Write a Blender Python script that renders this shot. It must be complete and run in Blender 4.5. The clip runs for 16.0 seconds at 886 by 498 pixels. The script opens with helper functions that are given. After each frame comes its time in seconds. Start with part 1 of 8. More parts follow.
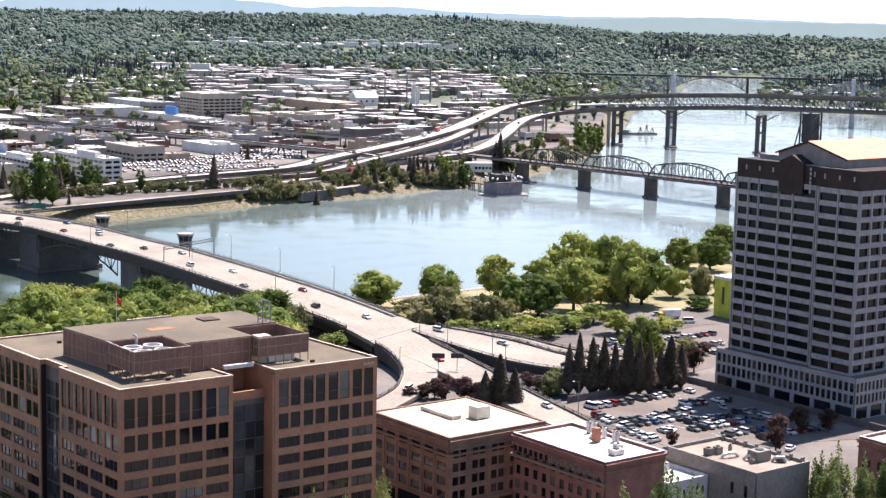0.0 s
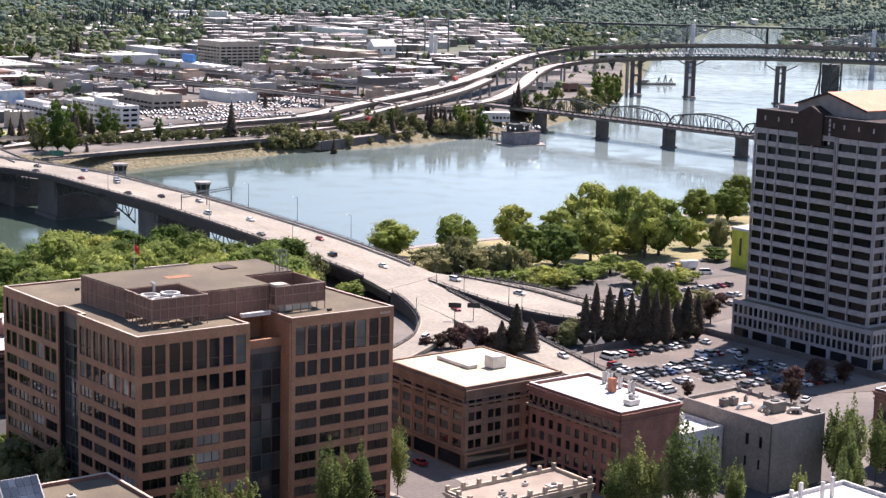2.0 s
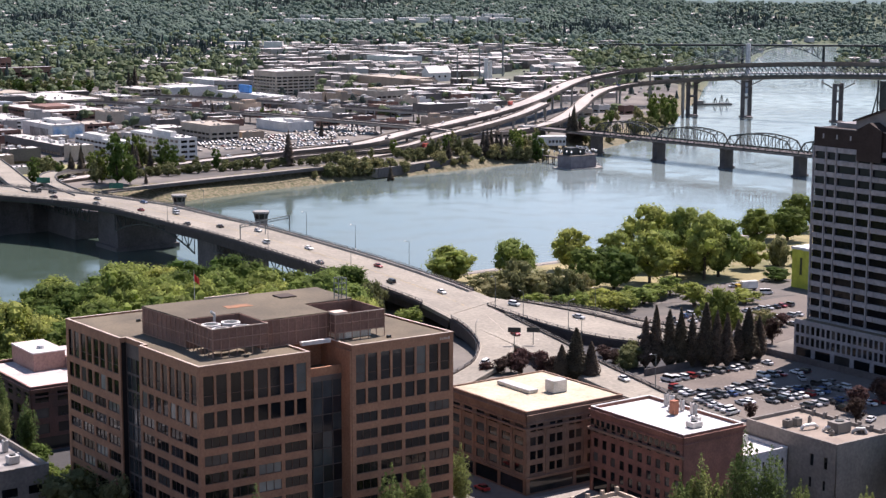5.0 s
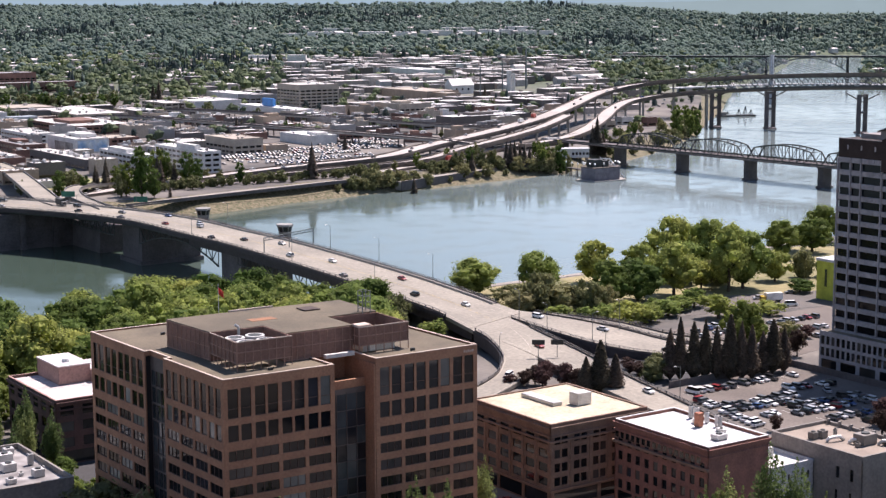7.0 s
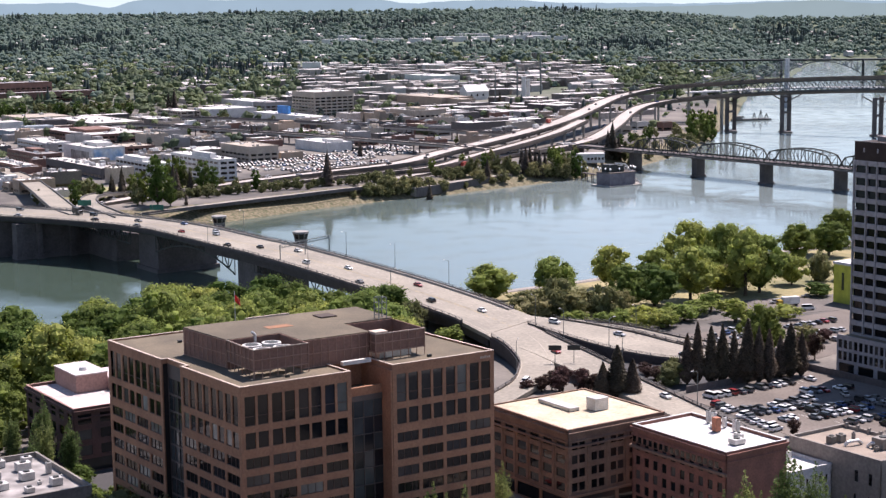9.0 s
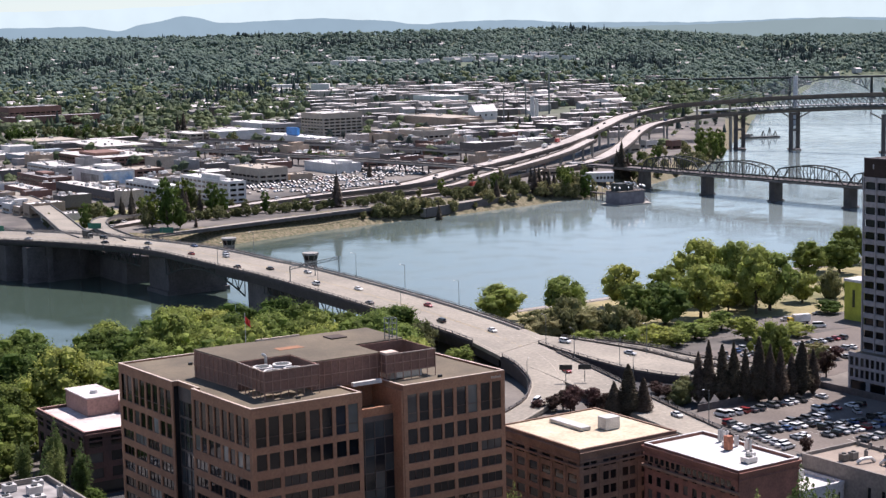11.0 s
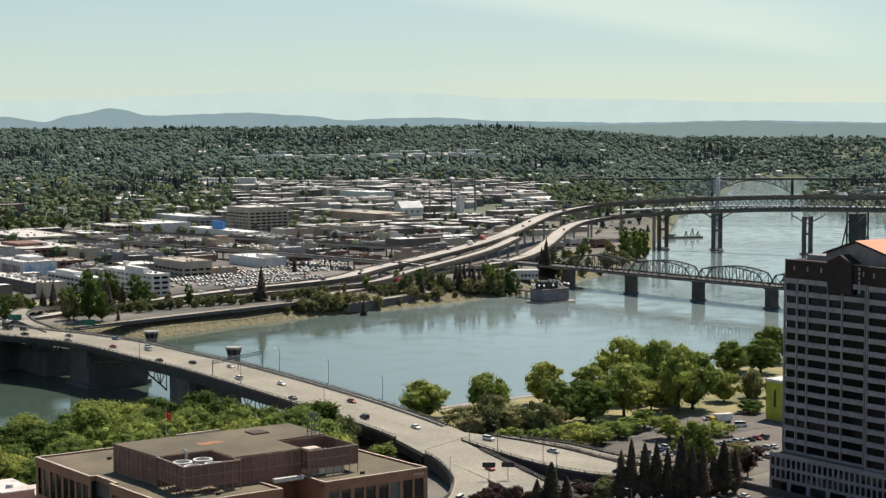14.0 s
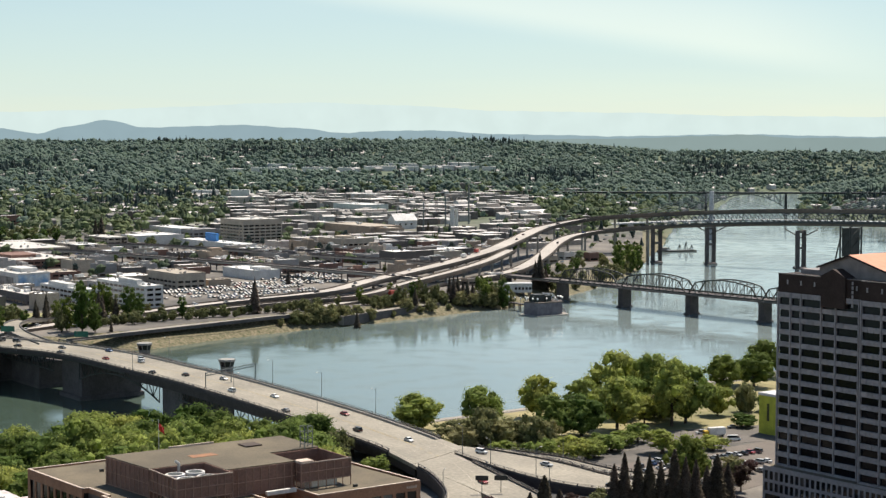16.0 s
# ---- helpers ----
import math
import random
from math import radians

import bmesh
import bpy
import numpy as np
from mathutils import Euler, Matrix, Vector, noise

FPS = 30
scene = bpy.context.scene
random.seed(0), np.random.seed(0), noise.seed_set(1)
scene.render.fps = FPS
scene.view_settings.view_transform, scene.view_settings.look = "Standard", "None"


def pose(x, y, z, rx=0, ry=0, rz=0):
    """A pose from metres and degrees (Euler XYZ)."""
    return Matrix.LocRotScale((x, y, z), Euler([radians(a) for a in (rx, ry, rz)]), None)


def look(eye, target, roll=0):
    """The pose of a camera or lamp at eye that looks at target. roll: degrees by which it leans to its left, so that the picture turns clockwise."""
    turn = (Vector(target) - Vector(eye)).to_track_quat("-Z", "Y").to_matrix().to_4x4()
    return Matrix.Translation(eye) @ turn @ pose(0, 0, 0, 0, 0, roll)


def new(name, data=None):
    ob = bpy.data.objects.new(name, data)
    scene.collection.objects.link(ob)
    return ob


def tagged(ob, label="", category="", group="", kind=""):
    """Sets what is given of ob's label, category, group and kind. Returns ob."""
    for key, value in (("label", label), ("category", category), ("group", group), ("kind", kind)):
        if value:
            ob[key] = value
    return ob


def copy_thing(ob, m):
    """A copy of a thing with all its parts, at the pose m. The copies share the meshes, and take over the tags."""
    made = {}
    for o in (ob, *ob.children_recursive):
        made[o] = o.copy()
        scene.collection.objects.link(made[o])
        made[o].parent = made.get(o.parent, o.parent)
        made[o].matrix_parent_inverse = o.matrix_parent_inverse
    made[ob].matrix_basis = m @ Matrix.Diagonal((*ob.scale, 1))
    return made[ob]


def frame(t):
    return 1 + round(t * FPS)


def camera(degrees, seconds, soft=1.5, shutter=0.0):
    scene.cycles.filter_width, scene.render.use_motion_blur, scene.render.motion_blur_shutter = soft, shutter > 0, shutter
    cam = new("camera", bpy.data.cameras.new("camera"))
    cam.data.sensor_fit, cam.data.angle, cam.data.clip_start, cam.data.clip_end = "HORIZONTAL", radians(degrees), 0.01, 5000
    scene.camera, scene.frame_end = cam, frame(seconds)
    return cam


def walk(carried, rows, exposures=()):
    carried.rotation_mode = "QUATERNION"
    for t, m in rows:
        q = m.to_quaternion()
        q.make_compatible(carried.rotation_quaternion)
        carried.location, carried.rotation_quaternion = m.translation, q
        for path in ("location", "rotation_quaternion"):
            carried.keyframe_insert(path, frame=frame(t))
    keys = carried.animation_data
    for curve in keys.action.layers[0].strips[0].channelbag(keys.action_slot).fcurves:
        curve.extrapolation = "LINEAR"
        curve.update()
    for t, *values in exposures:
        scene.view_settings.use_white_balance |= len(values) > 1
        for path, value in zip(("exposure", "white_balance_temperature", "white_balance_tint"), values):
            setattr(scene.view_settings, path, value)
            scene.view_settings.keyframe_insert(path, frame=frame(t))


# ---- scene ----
cam = camera(30.0, 16.0, soft=1.4)
EYE = 130.0
walk(cam, [
    (0.0, pose(0, 0, EYE, 81.877, -1.197, -1.276)),
    (0.5, pose(0, 0, EYE, 80.926, -1.323, -1.482)),
    (1.0, pose(0, 0, EYE, 80.037, -1.562, -1.315)),
    (1.5, pose(0, 0, EYE, 79.859, -1.690, -0.993)),
    (2.0, pose(0, 0, EYE, 80.117, -1.428, -0.643)),
    (2.5, pose(0, 0, EYE, 80.289, -0.974, -0.045)),
    (3.0, pose(0, 0, EYE, 80.428, -0.763, 0.362)),
    (3.5, pose(0, 0, EYE, 80.577, -0.577, 0.640)),
    (4.0, pose(0, 0, EYE, 80.687, -0.447, 0.822)),
    (4.5, pose(0, 0, EYE, 80.824, -0.236, 0.971)),
    (7.0, pose(0, 0, EYE, 81.407, 0.221, 1.955)),
    (7.5, pose(0, 0, EYE, 81.446, 0.268, 2.007)),
    (8.0, pose(0, 0, EYE, 81.508, 0.345, 1.975)),
    (8.5, pose(0, 0, EYE, 81.550, 0.498, 2.135)),
    (9.0, pose(0, 0, EYE, 81.624, 0.687, 2.442)),
    (11.5, pose(0, 0, EYE, 82.901, 1.263, 2.626)),
    (12.0, pose(0, 0, EYE, 83.669, 1.212, 2.097)),
    (12.5, pose(0, 0, EYE, 84.422, 0.994, 1.556)),
    (13.0, pose(0, 0, EYE, 85.223, 0.583, 1.131)),
    (13.5, pose(0, 0, EYE, 85.638, 0.393, 0.485)),
    (14.0, pose(0, 0, EYE, 85.626, 0.203, 0.204)),
    (14.5, pose(0, 0, EYE, 85.621, 0.032, 0.077)),
    (15.0, pose(0, 0, EYE, 85.514, -0.157, 0.147)),
    (15.5, pose(0, 0, EYE, 85.783, -0.236, 0.002)),
    (16.0, pose(0, 0, EYE, 86.070, 0.000, -0.000)),
], exposures=[
    (0.0, 1.27, 6480, 21), (1.0, 1.16, 6500, 22), (1.5, 1.13, 6500, 22), (2.0, 1.1, 6500, 23), (2.5, 0.78, 6480, 22), (3.5, 0.78, 6450, 22), (9.0, 0.78, 6420, 23), (11.5, 0.55, 6320, 19), (12.5, 0.3, 6400, 12), (13.5, 0.17, 6900, 7), (14.0, 0.33, 6950, 6), (16.0, 0.53, 6900, 8)])

# ---- sky and sun ----
SUN_AZ, SUN_EL = radians(35), radians(61)
world = bpy.data.worlds.new("sky")
scene.world = world
world.use_nodes = True
wn = world.node_tree.nodes
sky = wn.new("ShaderNodeTexSky")
sky.sky_type, sky.sun_disc = "NISHITA", False
sky.sun_elevation, sky.sun_rotation = SUN_EL, SUN_AZ
sky.altitude, sky.air_density, sky.dust_density, sky.ozone_density = 100, 1.0, 0.0, 3.0
wn["Background"].inputs["Strength"].default_value = 0.075
# thin cirrus
wl = world.node_tree.links
co, mp, cirrus, veil, mixed = (wn.new("ShaderNode" + k) for k in ("TexCoord", "Mapping", "TexNoise", "MapRange", "Mix"))
mp.inputs["Scale"].default_value, mp.inputs["Rotation"].default_value = (1.2, 2.5, 14), (0, radians(8), radians(20))
cirrus.inputs["Scale"].default_value, cirrus.inputs["Detail"].default_value, cirrus.inputs["Roughness"].default_value = 1.6, 6, 0.6
veil.inputs["From Min"].default_value, veil.inputs["From Max"].default_value, veil.inputs["To Max"].default_value = 0.42, 0.75, 0.72
veil.inputs["To Min"].default_value = 0.42
mixed.data_type = "RGBA"
mixed.inputs["B"].default_value = (6.0, 7.6, 8.0, 1)
wl.new(co.outputs["Generated"], mp.inputs["Vector"]), wl.new(mp.outputs["Vector"], cirrus.inputs["Vector"])
wl.new(cirrus.outputs["Fac"], veil.inputs["Value"])
# the veil thins out from the horizon upwards
height, clear, thinned = (wn.new("ShaderNode" + k) for k in ("SeparateXYZ", "MapRange", "Math"))
clear.inputs["From Min"].default_value, clear.inputs["From Max"].default_value = 0.10, 0.5
clear.inputs["To Min"].default_value, clear.inputs["To Max"].default_value = 1.0, 0.08
thinned.operation = "MULTIPLY"
wl.new(co.outputs["Generated"], height.inputs[0]), wl.new(height.outputs["Z"], clear.inputs["Value"])
wl.new(veil.outputs["Result"], thinned.inputs[0]), wl.new(clear.outputs["Result"], thinned.inputs[1])
wl.new(thinned.outputs[0], mixed.inputs["Factor"])
tone = wn.new("ShaderNodeMix")
tone.data_type, tone.blend_type = "RGBA", "MULTIPLY"
tone.inputs["Factor"].default_value, tone.inputs["B"].default_value = 1.0, (0.95, 0.99, 1.03, 1)
wl.new(sky.outputs[0], tone.inputs["A"]), wl.new(tone.outputs["Result"], mixed.inputs["A"])
# one long soft streak of high cloud
across, side, along, reach, fade, streak = (wn.new("ShaderNode" + k) for k in ("VectorMath", "MapRange", "SeparateXYZ", "MapRange", "Math", "Mix"))
across.operation, fade.operation, streak.data_type = "DOT_PRODUCT", "MULTIPLY", "RGBA"
across.inputs[1].default_value = (0.1453, -0.0745, 0.9866)
side.interpolation_type = reach.interpolation_type = "SMOOTHSTEP"
side.inputs["From Min"].default_value, side.inputs["From Max"].default_value, side.inputs["To Max"].default_value = -0.011, 0.006, 0.34
reach.inputs["From Min"].default_value, reach.inputs["From Max"].default_value = 0.30, 0.16
streak.inputs["B"].default_value = (10.2, 10.6, 9.4, 1)
wl.new(co.outputs["Generated"], across.inputs[0]), wl.new(across.outputs["Value"], side.inputs["Value"])
wl.new(co.outputs["Generated"], along.inputs[0]), wl.new(along.outputs["X"], reach.inputs["Value"])
top_side = wn.new("ShaderNodeMapRange")
top_side.interpolation_type = "SMOOTHSTEP"
top_side.inputs["From Min"].default_value, top_side.inputs["From Max"].default_value = 0.06, 0.004
wl.new(across.outputs["Value"], top_side.inputs["Value"])
thin = wn.new("ShaderNodeMath")
thin.operation = "MULTIPLY"
wl.new(side.outputs["Result"], fade.inputs[0]), wl.new(reach.outputs["Result"], fade.inputs[1])
wl.new(fade.outputs[0], thin.inputs[0]), wl.new(top_side.outputs["Result"], thin.inputs[1])
wl.new(thin.outputs[0], streak.inputs["Factor"]), wl.new(mixed.outputs["Result"], streak.inputs["A"])
wl.new(streak.outputs["Result"], wn["Background"].inputs["Color"])
sun = new("sun", bpy.data.lights.new("sun", "SUN"))
sun.data.energy, sun.data.angle, sun.data.color = 5.0, radians(0.5), (1.0, 0.92, 0.84)
sun_way = Vector((math.sin(SUN_AZ) * math.cos(SUN_EL), math.cos(SUN_AZ) * math.cos(SUN_EL), math.sin(SUN_EL)))
sun.matrix_world = look(sun_way * 600, (0, 0, 0))

# ---- materials ----
MATS = {}


def mat(name, color, rough=0.8, metal=0.0, second=None, scale=0.3, fine=4.0, bump=0.0, spread=0.0, island=0.0, spec=0.5):
    """A surface with large stains towards a second colour, fine grain, and a spread of brightness between objects or islands."""
    if name in MATS:
        return MATS[name]
    m = bpy.data.materials.new(name)
    m.use_nodes = True
    n, k = m.node_tree.nodes, m.node_tree.links
    b = n["Principled BSDF"]
    b.inputs["Roughness"].default_value, b.inputs["Metallic"].default_value = rough, metal
    b.inputs["Specular IOR Level"].default_value = spec
    second = second or tuple(c * 0.72 for c in color)
    geo = n.new("ShaderNodeNewGeometry")
    big, small = n.new("ShaderNodeTexNoise"), n.new("ShaderNodeTexNoise")
    for tex, s, d in ((big, scale, 4.0), (small, fine, 3.0)):
        tex.inputs["Scale"].default_value, tex.inputs["Detail"].default_value = s, d
        k.new(geo.outputs["Position"], tex.inputs["Vector"])
    ramp = n.new("ShaderNodeValToRGB")
    ramp.color_ramp.elements[0].position, ramp.color_ramp.elements[1].position = 0.35, 0.65
    ramp.color_ramp.elements[0].color, ramp.color_ramp.elements[1].color = (*color, 1), (*second, 1)
    k.new(big.outputs["Fac"], ramp.inputs["Fac"])
    hsv = n.new("ShaderNodeHueSaturation")
    k.new(ramp.outputs["Color"], hsv.inputs["Color"])
    val = n.new("ShaderNodeMapRange")
    val.inputs["From Min"].default_value, val.inputs["From Max"].default_value = 0.3, 0.7
    val.inputs["To Min"].default_value, val.inputs["To Max"].default_value = 0.82, 1.18
    k.new(small.outputs["Fac"], val.inputs["Value"])
    last = val.outputs["Result"]
    if spread or island:
        if island:
            src = geo.outputs["Random Per Island"]
        else:
            src = n.new("ShaderNodeObjectInfo").outputs["Random"]
        r = n.new("ShaderNodeMapRange")
        w = spread or island
        r.inputs["To Min"].default_value, r.inputs["To Max"].default_value = 1 - w, 1 + w
        k.new(src, r.inputs["Value"])
        mul = n.new("ShaderNodeMath")
        mul.operation = "MULTIPLY"
        k.new(last, mul.inputs[0]), k.new(r.outputs["Result"], mul.inputs[1])
        last = mul.outputs[0]
    k.new(last, hsv.inputs["Value"])
    k.new(hsv.outputs["Color"], b.inputs["Base Color"])
    if bump:
        bp = n.new("ShaderNodeBump")
        bp.inputs["Strength"].default_value, bp.inputs["Distance"].default_value = bump, 0.3
        k.new(small.outputs["Fac"], bp.inputs["Height"]), k.new(bp.outputs["Normal"], b.inputs["Normal"])
    MATS[name] = m
    return m


def glass_mat(name, color, rough=0.06, spread=0.35):
    m = mat(name, color, rough=rough, second=tuple(c * 0.6 for c in color), scale=0.15, fine=0.6, spread=spread, spec=0.42)
    return m


def leaf_mat(name, color, second, island=0.35, scale=0.25):
    m = mat(name, color, rough=0.6, second=second, scale=scale, fine=1.5, island=island, spec=0.06)
    b = m.node_tree.nodes["Principled BSDF"]
    n, k = m.node_tree.nodes, m.node_tree.links
    thin, both = n.new("ShaderNodeBsdfTranslucent"), n.new("ShaderNodeMixShader")
    both.inputs["Fac"].default_value = 0.52
    # each tree its own tint
    who, tint, shade, own = n.new("ShaderNodeObjectInfo"), n.new("ShaderNodeMapRange"), n.new("ShaderNodeMapRange"), n.new("ShaderNodeHueSaturation")
    tint.inputs["To Min"].default_value, tint.inputs["To Max"].default_value = 0.475, 0.52
    shade.inputs["To Min"].default_value, shade.inputs["To Max"].default_value = 1.22, 0.78
    k.new(who.outputs["Random"], tint.inputs["Value"]), k.new(who.outputs["Random"], shade.inputs["Value"])
    k.new(tint.outputs["Result"], own.inputs["Hue"]), k.new(shade.outputs["Result"], own.inputs["Value"])
    k.new(b.inputs["Base Color"].links[0].from_socket, own.inputs["Color"]), k.new(own.outputs["Color"], b.inputs["Base Color"])
    k.new(own.outputs["Color"], thin.inputs["Color"])
    k.new(b.outputs[0], both.inputs[1]), k.new(thin.outputs[0], both.inputs[2])
    k.new(both.outputs[0], n["Material Output"].inputs["Surface"])
    return m


# asphalt set extra dark: its sheets carry painted shade
SHADE_ASPHALT = mat("asphalt", (0.055, 0.054, 0.055), 0.9, second=(0.038, 0.037, 0.038), scale=0.05, fine=1.2)
CONCRETE = mat("concrete", (0.36, 0.335, 0.30), 0.85, second=(0.28, 0.26, 0.235), scale=0.12, fine=1.5)
DECK = mat("deck_concrete", (0.282, 0.255, 0.206), 0.85, second=(0.203, 0.185, 0.151), scale=0.035, fine=0.8)
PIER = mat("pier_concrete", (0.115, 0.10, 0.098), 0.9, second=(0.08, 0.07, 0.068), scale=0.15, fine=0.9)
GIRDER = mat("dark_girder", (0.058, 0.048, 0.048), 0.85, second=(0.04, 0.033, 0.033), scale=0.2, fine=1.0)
STEEL_DARK = mat("dark_steel", (0.045, 0.05, 0.048), 0.6, 0.3, scale=0.3, fine=3)
STEEL_GREY = mat("grey_green_steel", (0.17, 0.19, 0.185), 0.6, 0.2, scale=0.2, fine=2)
BRICK_BROWN = mat("brown_brick", (0.33, 0.172, 0.10), 0.85, second=(0.262, 0.135, 0.08), scale=0.25, fine=2.2)
BRICK_RED = mat("red_brick", (0.25, 0.115, 0.085), 0.88, second=(0.18, 0.085, 0.065), scale=0.3, fine=2.2)
ROOF_GREY = mat("roof_gravel", (0.145, 0.119, 0.08), 0.95, second=(0.095, 0.079, 0.055), scale=0.09, fine=2.5)
ROOF_CREAM = mat("cream_roof", (0.54, 0.465, 0.335), 0.8, second=(0.40, 0.335, 0.235), scale=0.10, fine=1.0)
ROOF_WHITE = mat("white_roof", (0.60, 0.59, 0.57), 0.75, second=(0.47, 0.455, 0.43), scale=0.12, fine=1.0)
PANEL_WHITE = mat("white_panel", (0.275, 0.265, 0.275), 0.7, second=(0.225, 0.216, 0.226), scale=0.2, fine=1.2, spread=0.06)
GLASS_DARK = glass_mat("dark_glass", (0.009, 0.011, 0.013))
GLASS_BROWN = glass_mat("tinted_glass", (0.008, 0.009, 0.011))
LEAF = leaf_mat("leaves", (0.305, 0.36, 0.095), (0.17, 0.215, 0.06))
LEAF_GREEN = leaf_mat("deep_green_leaves", (0.145, 0.20, 0.05), (0.08, 0.12, 0.03))
LEAF_DARK = leaf_mat("dark_leaves", (0.15, 0.125, 0.094), (0.10, 0.087, 0.068))
# distance haze put into these three: greens lightened and blued
LEAF_FAR = leaf_mat("haze_lightened_foliage", (0.22, 0.265, 0.135), (0.09, 0.128, 0.09), 0.3, 0.014)
LEAF_FIR = leaf_mat("haze_blued_fir_needles", (0.125, 0.16, 0.145), (0.095, 0.13, 0.122), 0.3, 0.02)
LEAF_REMOTE = leaf_mat("haze_tinted_foliage", (0.185, 0.25, 0.2), (0.125, 0.176, 0.158), 0.2, 0.011)
BARK = mat("bark", (0.10, 0.075, 0.055), 0.95, second=(0.06, 0.045, 0.035), scale=1, fine=6)
GRASS = mat("grass", (0.12, 0.15, 0.045), 0.95, second=(0.28, 0.25, 0.12), scale=0.04, fine=0.8)
CORAL = mat("orange_roof_tile", (0.62, 0.27, 0.17), 0.8, second=(0.55, 0.23, 0.14), scale=0.2, fine=2)


def water_material():
    m = bpy.data.materials.new("river_water")
    m.use_nodes = True
    n, k = m.node_tree.nodes, m.node_tree.links
    b = n["Principled BSDF"]
    b.inputs["Roughness"].default_value, b.inputs["IOR"].default_value = 0.07, 1.33
    geo = n.new("ShaderNodeNewGeometry")
    pale_mix, wave, ripple = (n.new("ShaderNodeTexNoise") for _ in range(3))
    for tex, s in ((pale_mix, 0.008), (wave, 0.05), (ripple, 0.35)):
        tex.inputs["Scale"].default_value, tex.inputs["Detail"].default_value = s, 5
        k.new(geo.outputs["Position"], tex.inputs["Vector"])
    ramp = n.new("ShaderNodeValToRGB")
    ramp.color_ramp.elements[0].color, ramp.color_ramp.elements[1].color = (0.135, 0.178, 0.178, 1), (0.21, 0.255, 0.258, 1)
    k.new(pale_mix.outputs["Fac"], ramp.inputs["Fac"])
    # dark bridge reflection downriver, sky sheen upriver, both put into the base colour
    way, reach, blend = n.new("ShaderNodeSeparateXYZ"), n.new("ShaderNodeMapRange"), n.new("ShaderNodeMix")
    k.new(geo.outputs["Position"], way.inputs[0]), k.new(way.outputs["X"], reach.inputs["Value"])
    reach.inputs["From Min"].default_value, reach.inputs["From Max"].default_value = -190, 60
    blend.data_type = "RGBA"
    blend.inputs["A"].default_value = (0.05, 0.076, 0.06, 1)
    k.new(reach.outputs["Result"], blend.inputs["Factor"]), k.new(ramp.outputs["Color"], blend.inputs["B"])
    k.new(blend.outputs["Result"], b.inputs["Base Color"])
    calm = n.new("ShaderNodeMapRange")
    calm.inputs["From Min"].default_value, calm.inputs["From Max"].default_value = 0.4, 0.62
    calm.inputs["To Min"].default_value, calm.inputs["To Max"].default_value = 0.05, 0.17
    k.new(wave.outputs["Fac"], calm.inputs["Value"]), k.new(calm.outputs["Result"], b.inputs["Roughness"])
    bp = n.new("ShaderNodeBump")
    bp.inputs["Strength"].default_value, bp.inputs["Distance"].default_value = 0.22, 0.12
    k.new(ripple.outputs["Fac"], bp.inputs["Height"]), k.new(bp.outputs["Normal"], b.inputs["Normal"])
    return m


def ground_material():
    """City ground: asphalt and pale paving by patches, dry grass on the slopes down to the river."""
    m = bpy.data.materials.new("city_ground")
    m.use_nodes = True
    n, k = m.node_tree.nodes, m.node_tree.links
    b = n["Principled BSDF"]
    b.inputs["Roughness"].default_value = 0.95
    geo = n.new("ShaderNodeNewGeometry")
    patch, grain = n.new("ShaderNodeTexNoise"), n.new("ShaderNodeTexNoise")
    for tex, s in ((patch, 0.02), (grain, 0.6)):
        tex.inputs["Scale"].default_value, tex.inputs["Detail"].default_value = s, 6
        k.new(geo.outputs["Position"], tex.inputs["Vector"])
    city = n.new("ShaderNodeValToRGB")
    el = city.color_ramp.elements
    el[0].position, el[1].position = 0.40, 0.62
    el[0].color, el[1].color = (0.075, 0.07, 0.065, 1), (0.18, 0.162, 0.14, 1)
    k.new(patch.outputs["Fac"], city.inputs["Fac"])
    bank = n.new("ShaderNodeValToRGB")
    el = bank.color_ramp.elements
    el[0].position, el[1].position = 0.38, 0.62
    el[0].color, el[1].color = (0.075, 0.08, 0.035, 1), (0.19, 0.155, 0.10, 1)
    k.new(grain.outputs["Fac"], bank.inputs["Fac"])
    z = n.new("ShaderNodeSeparateXYZ")
    k.new(geo.outputs["Normal"], z.inputs[0])
    steep = n.new("ShaderNodeMapRange")
    steep.inputs["From Min"].default_value, steep.inputs["From Max"].default_value = 0.995, 0.97
    k.new(z.outputs["Z"], steep.inputs["Value"])
    mix = n.new("ShaderNodeMix")
    mix.data_type = "RGBA"
    k.new(steep.outputs["Result"], mix.inputs["Factor"])
    k.new(city.outputs["Color"], mix.inputs["A"]), k.new(bank.outputs["Color"], mix.inputs["B"])
    north = n.new("ShaderNodeSeparateXYZ")
    k.new(geo.outputs["Position"], north.inputs[0])
    edge = n.new("ShaderNodeMapRange")
    edge.inputs["From Min"].default_value, edge.inputs["From Max"].default_value = 1950, 2350
    k.new(north.outputs["Y"], edge.inputs["Value"])
    suburb = n.new("ShaderNodeMix")
    suburb.data_type = "RGBA"
    suburb.inputs["B"].default_value = (0.085, 0.11, 0.065, 1)
    k.new(edge.outputs["Result"], suburb.inputs["Factor"]), k.new(mix.outputs["Result"], suburb.inputs["A"])
    mix = suburb
    hsv = n.new("ShaderNodeHueSaturation")
    v = n.new("ShaderNodeMapRange")
    v.inputs["To Min"].default_value, v.inputs["To Max"].default_value = 0.7, 1.3
    k.new(grain.outputs["Fac"], v.inputs["Value"]), k.new(v.outputs["Result"], hsv.inputs["Value"])
    k.new(mix.outputs["Result"], hsv.inputs["Color"]), k.new(hsv.outputs["Color"], b.inputs["Base Color"])
    return m


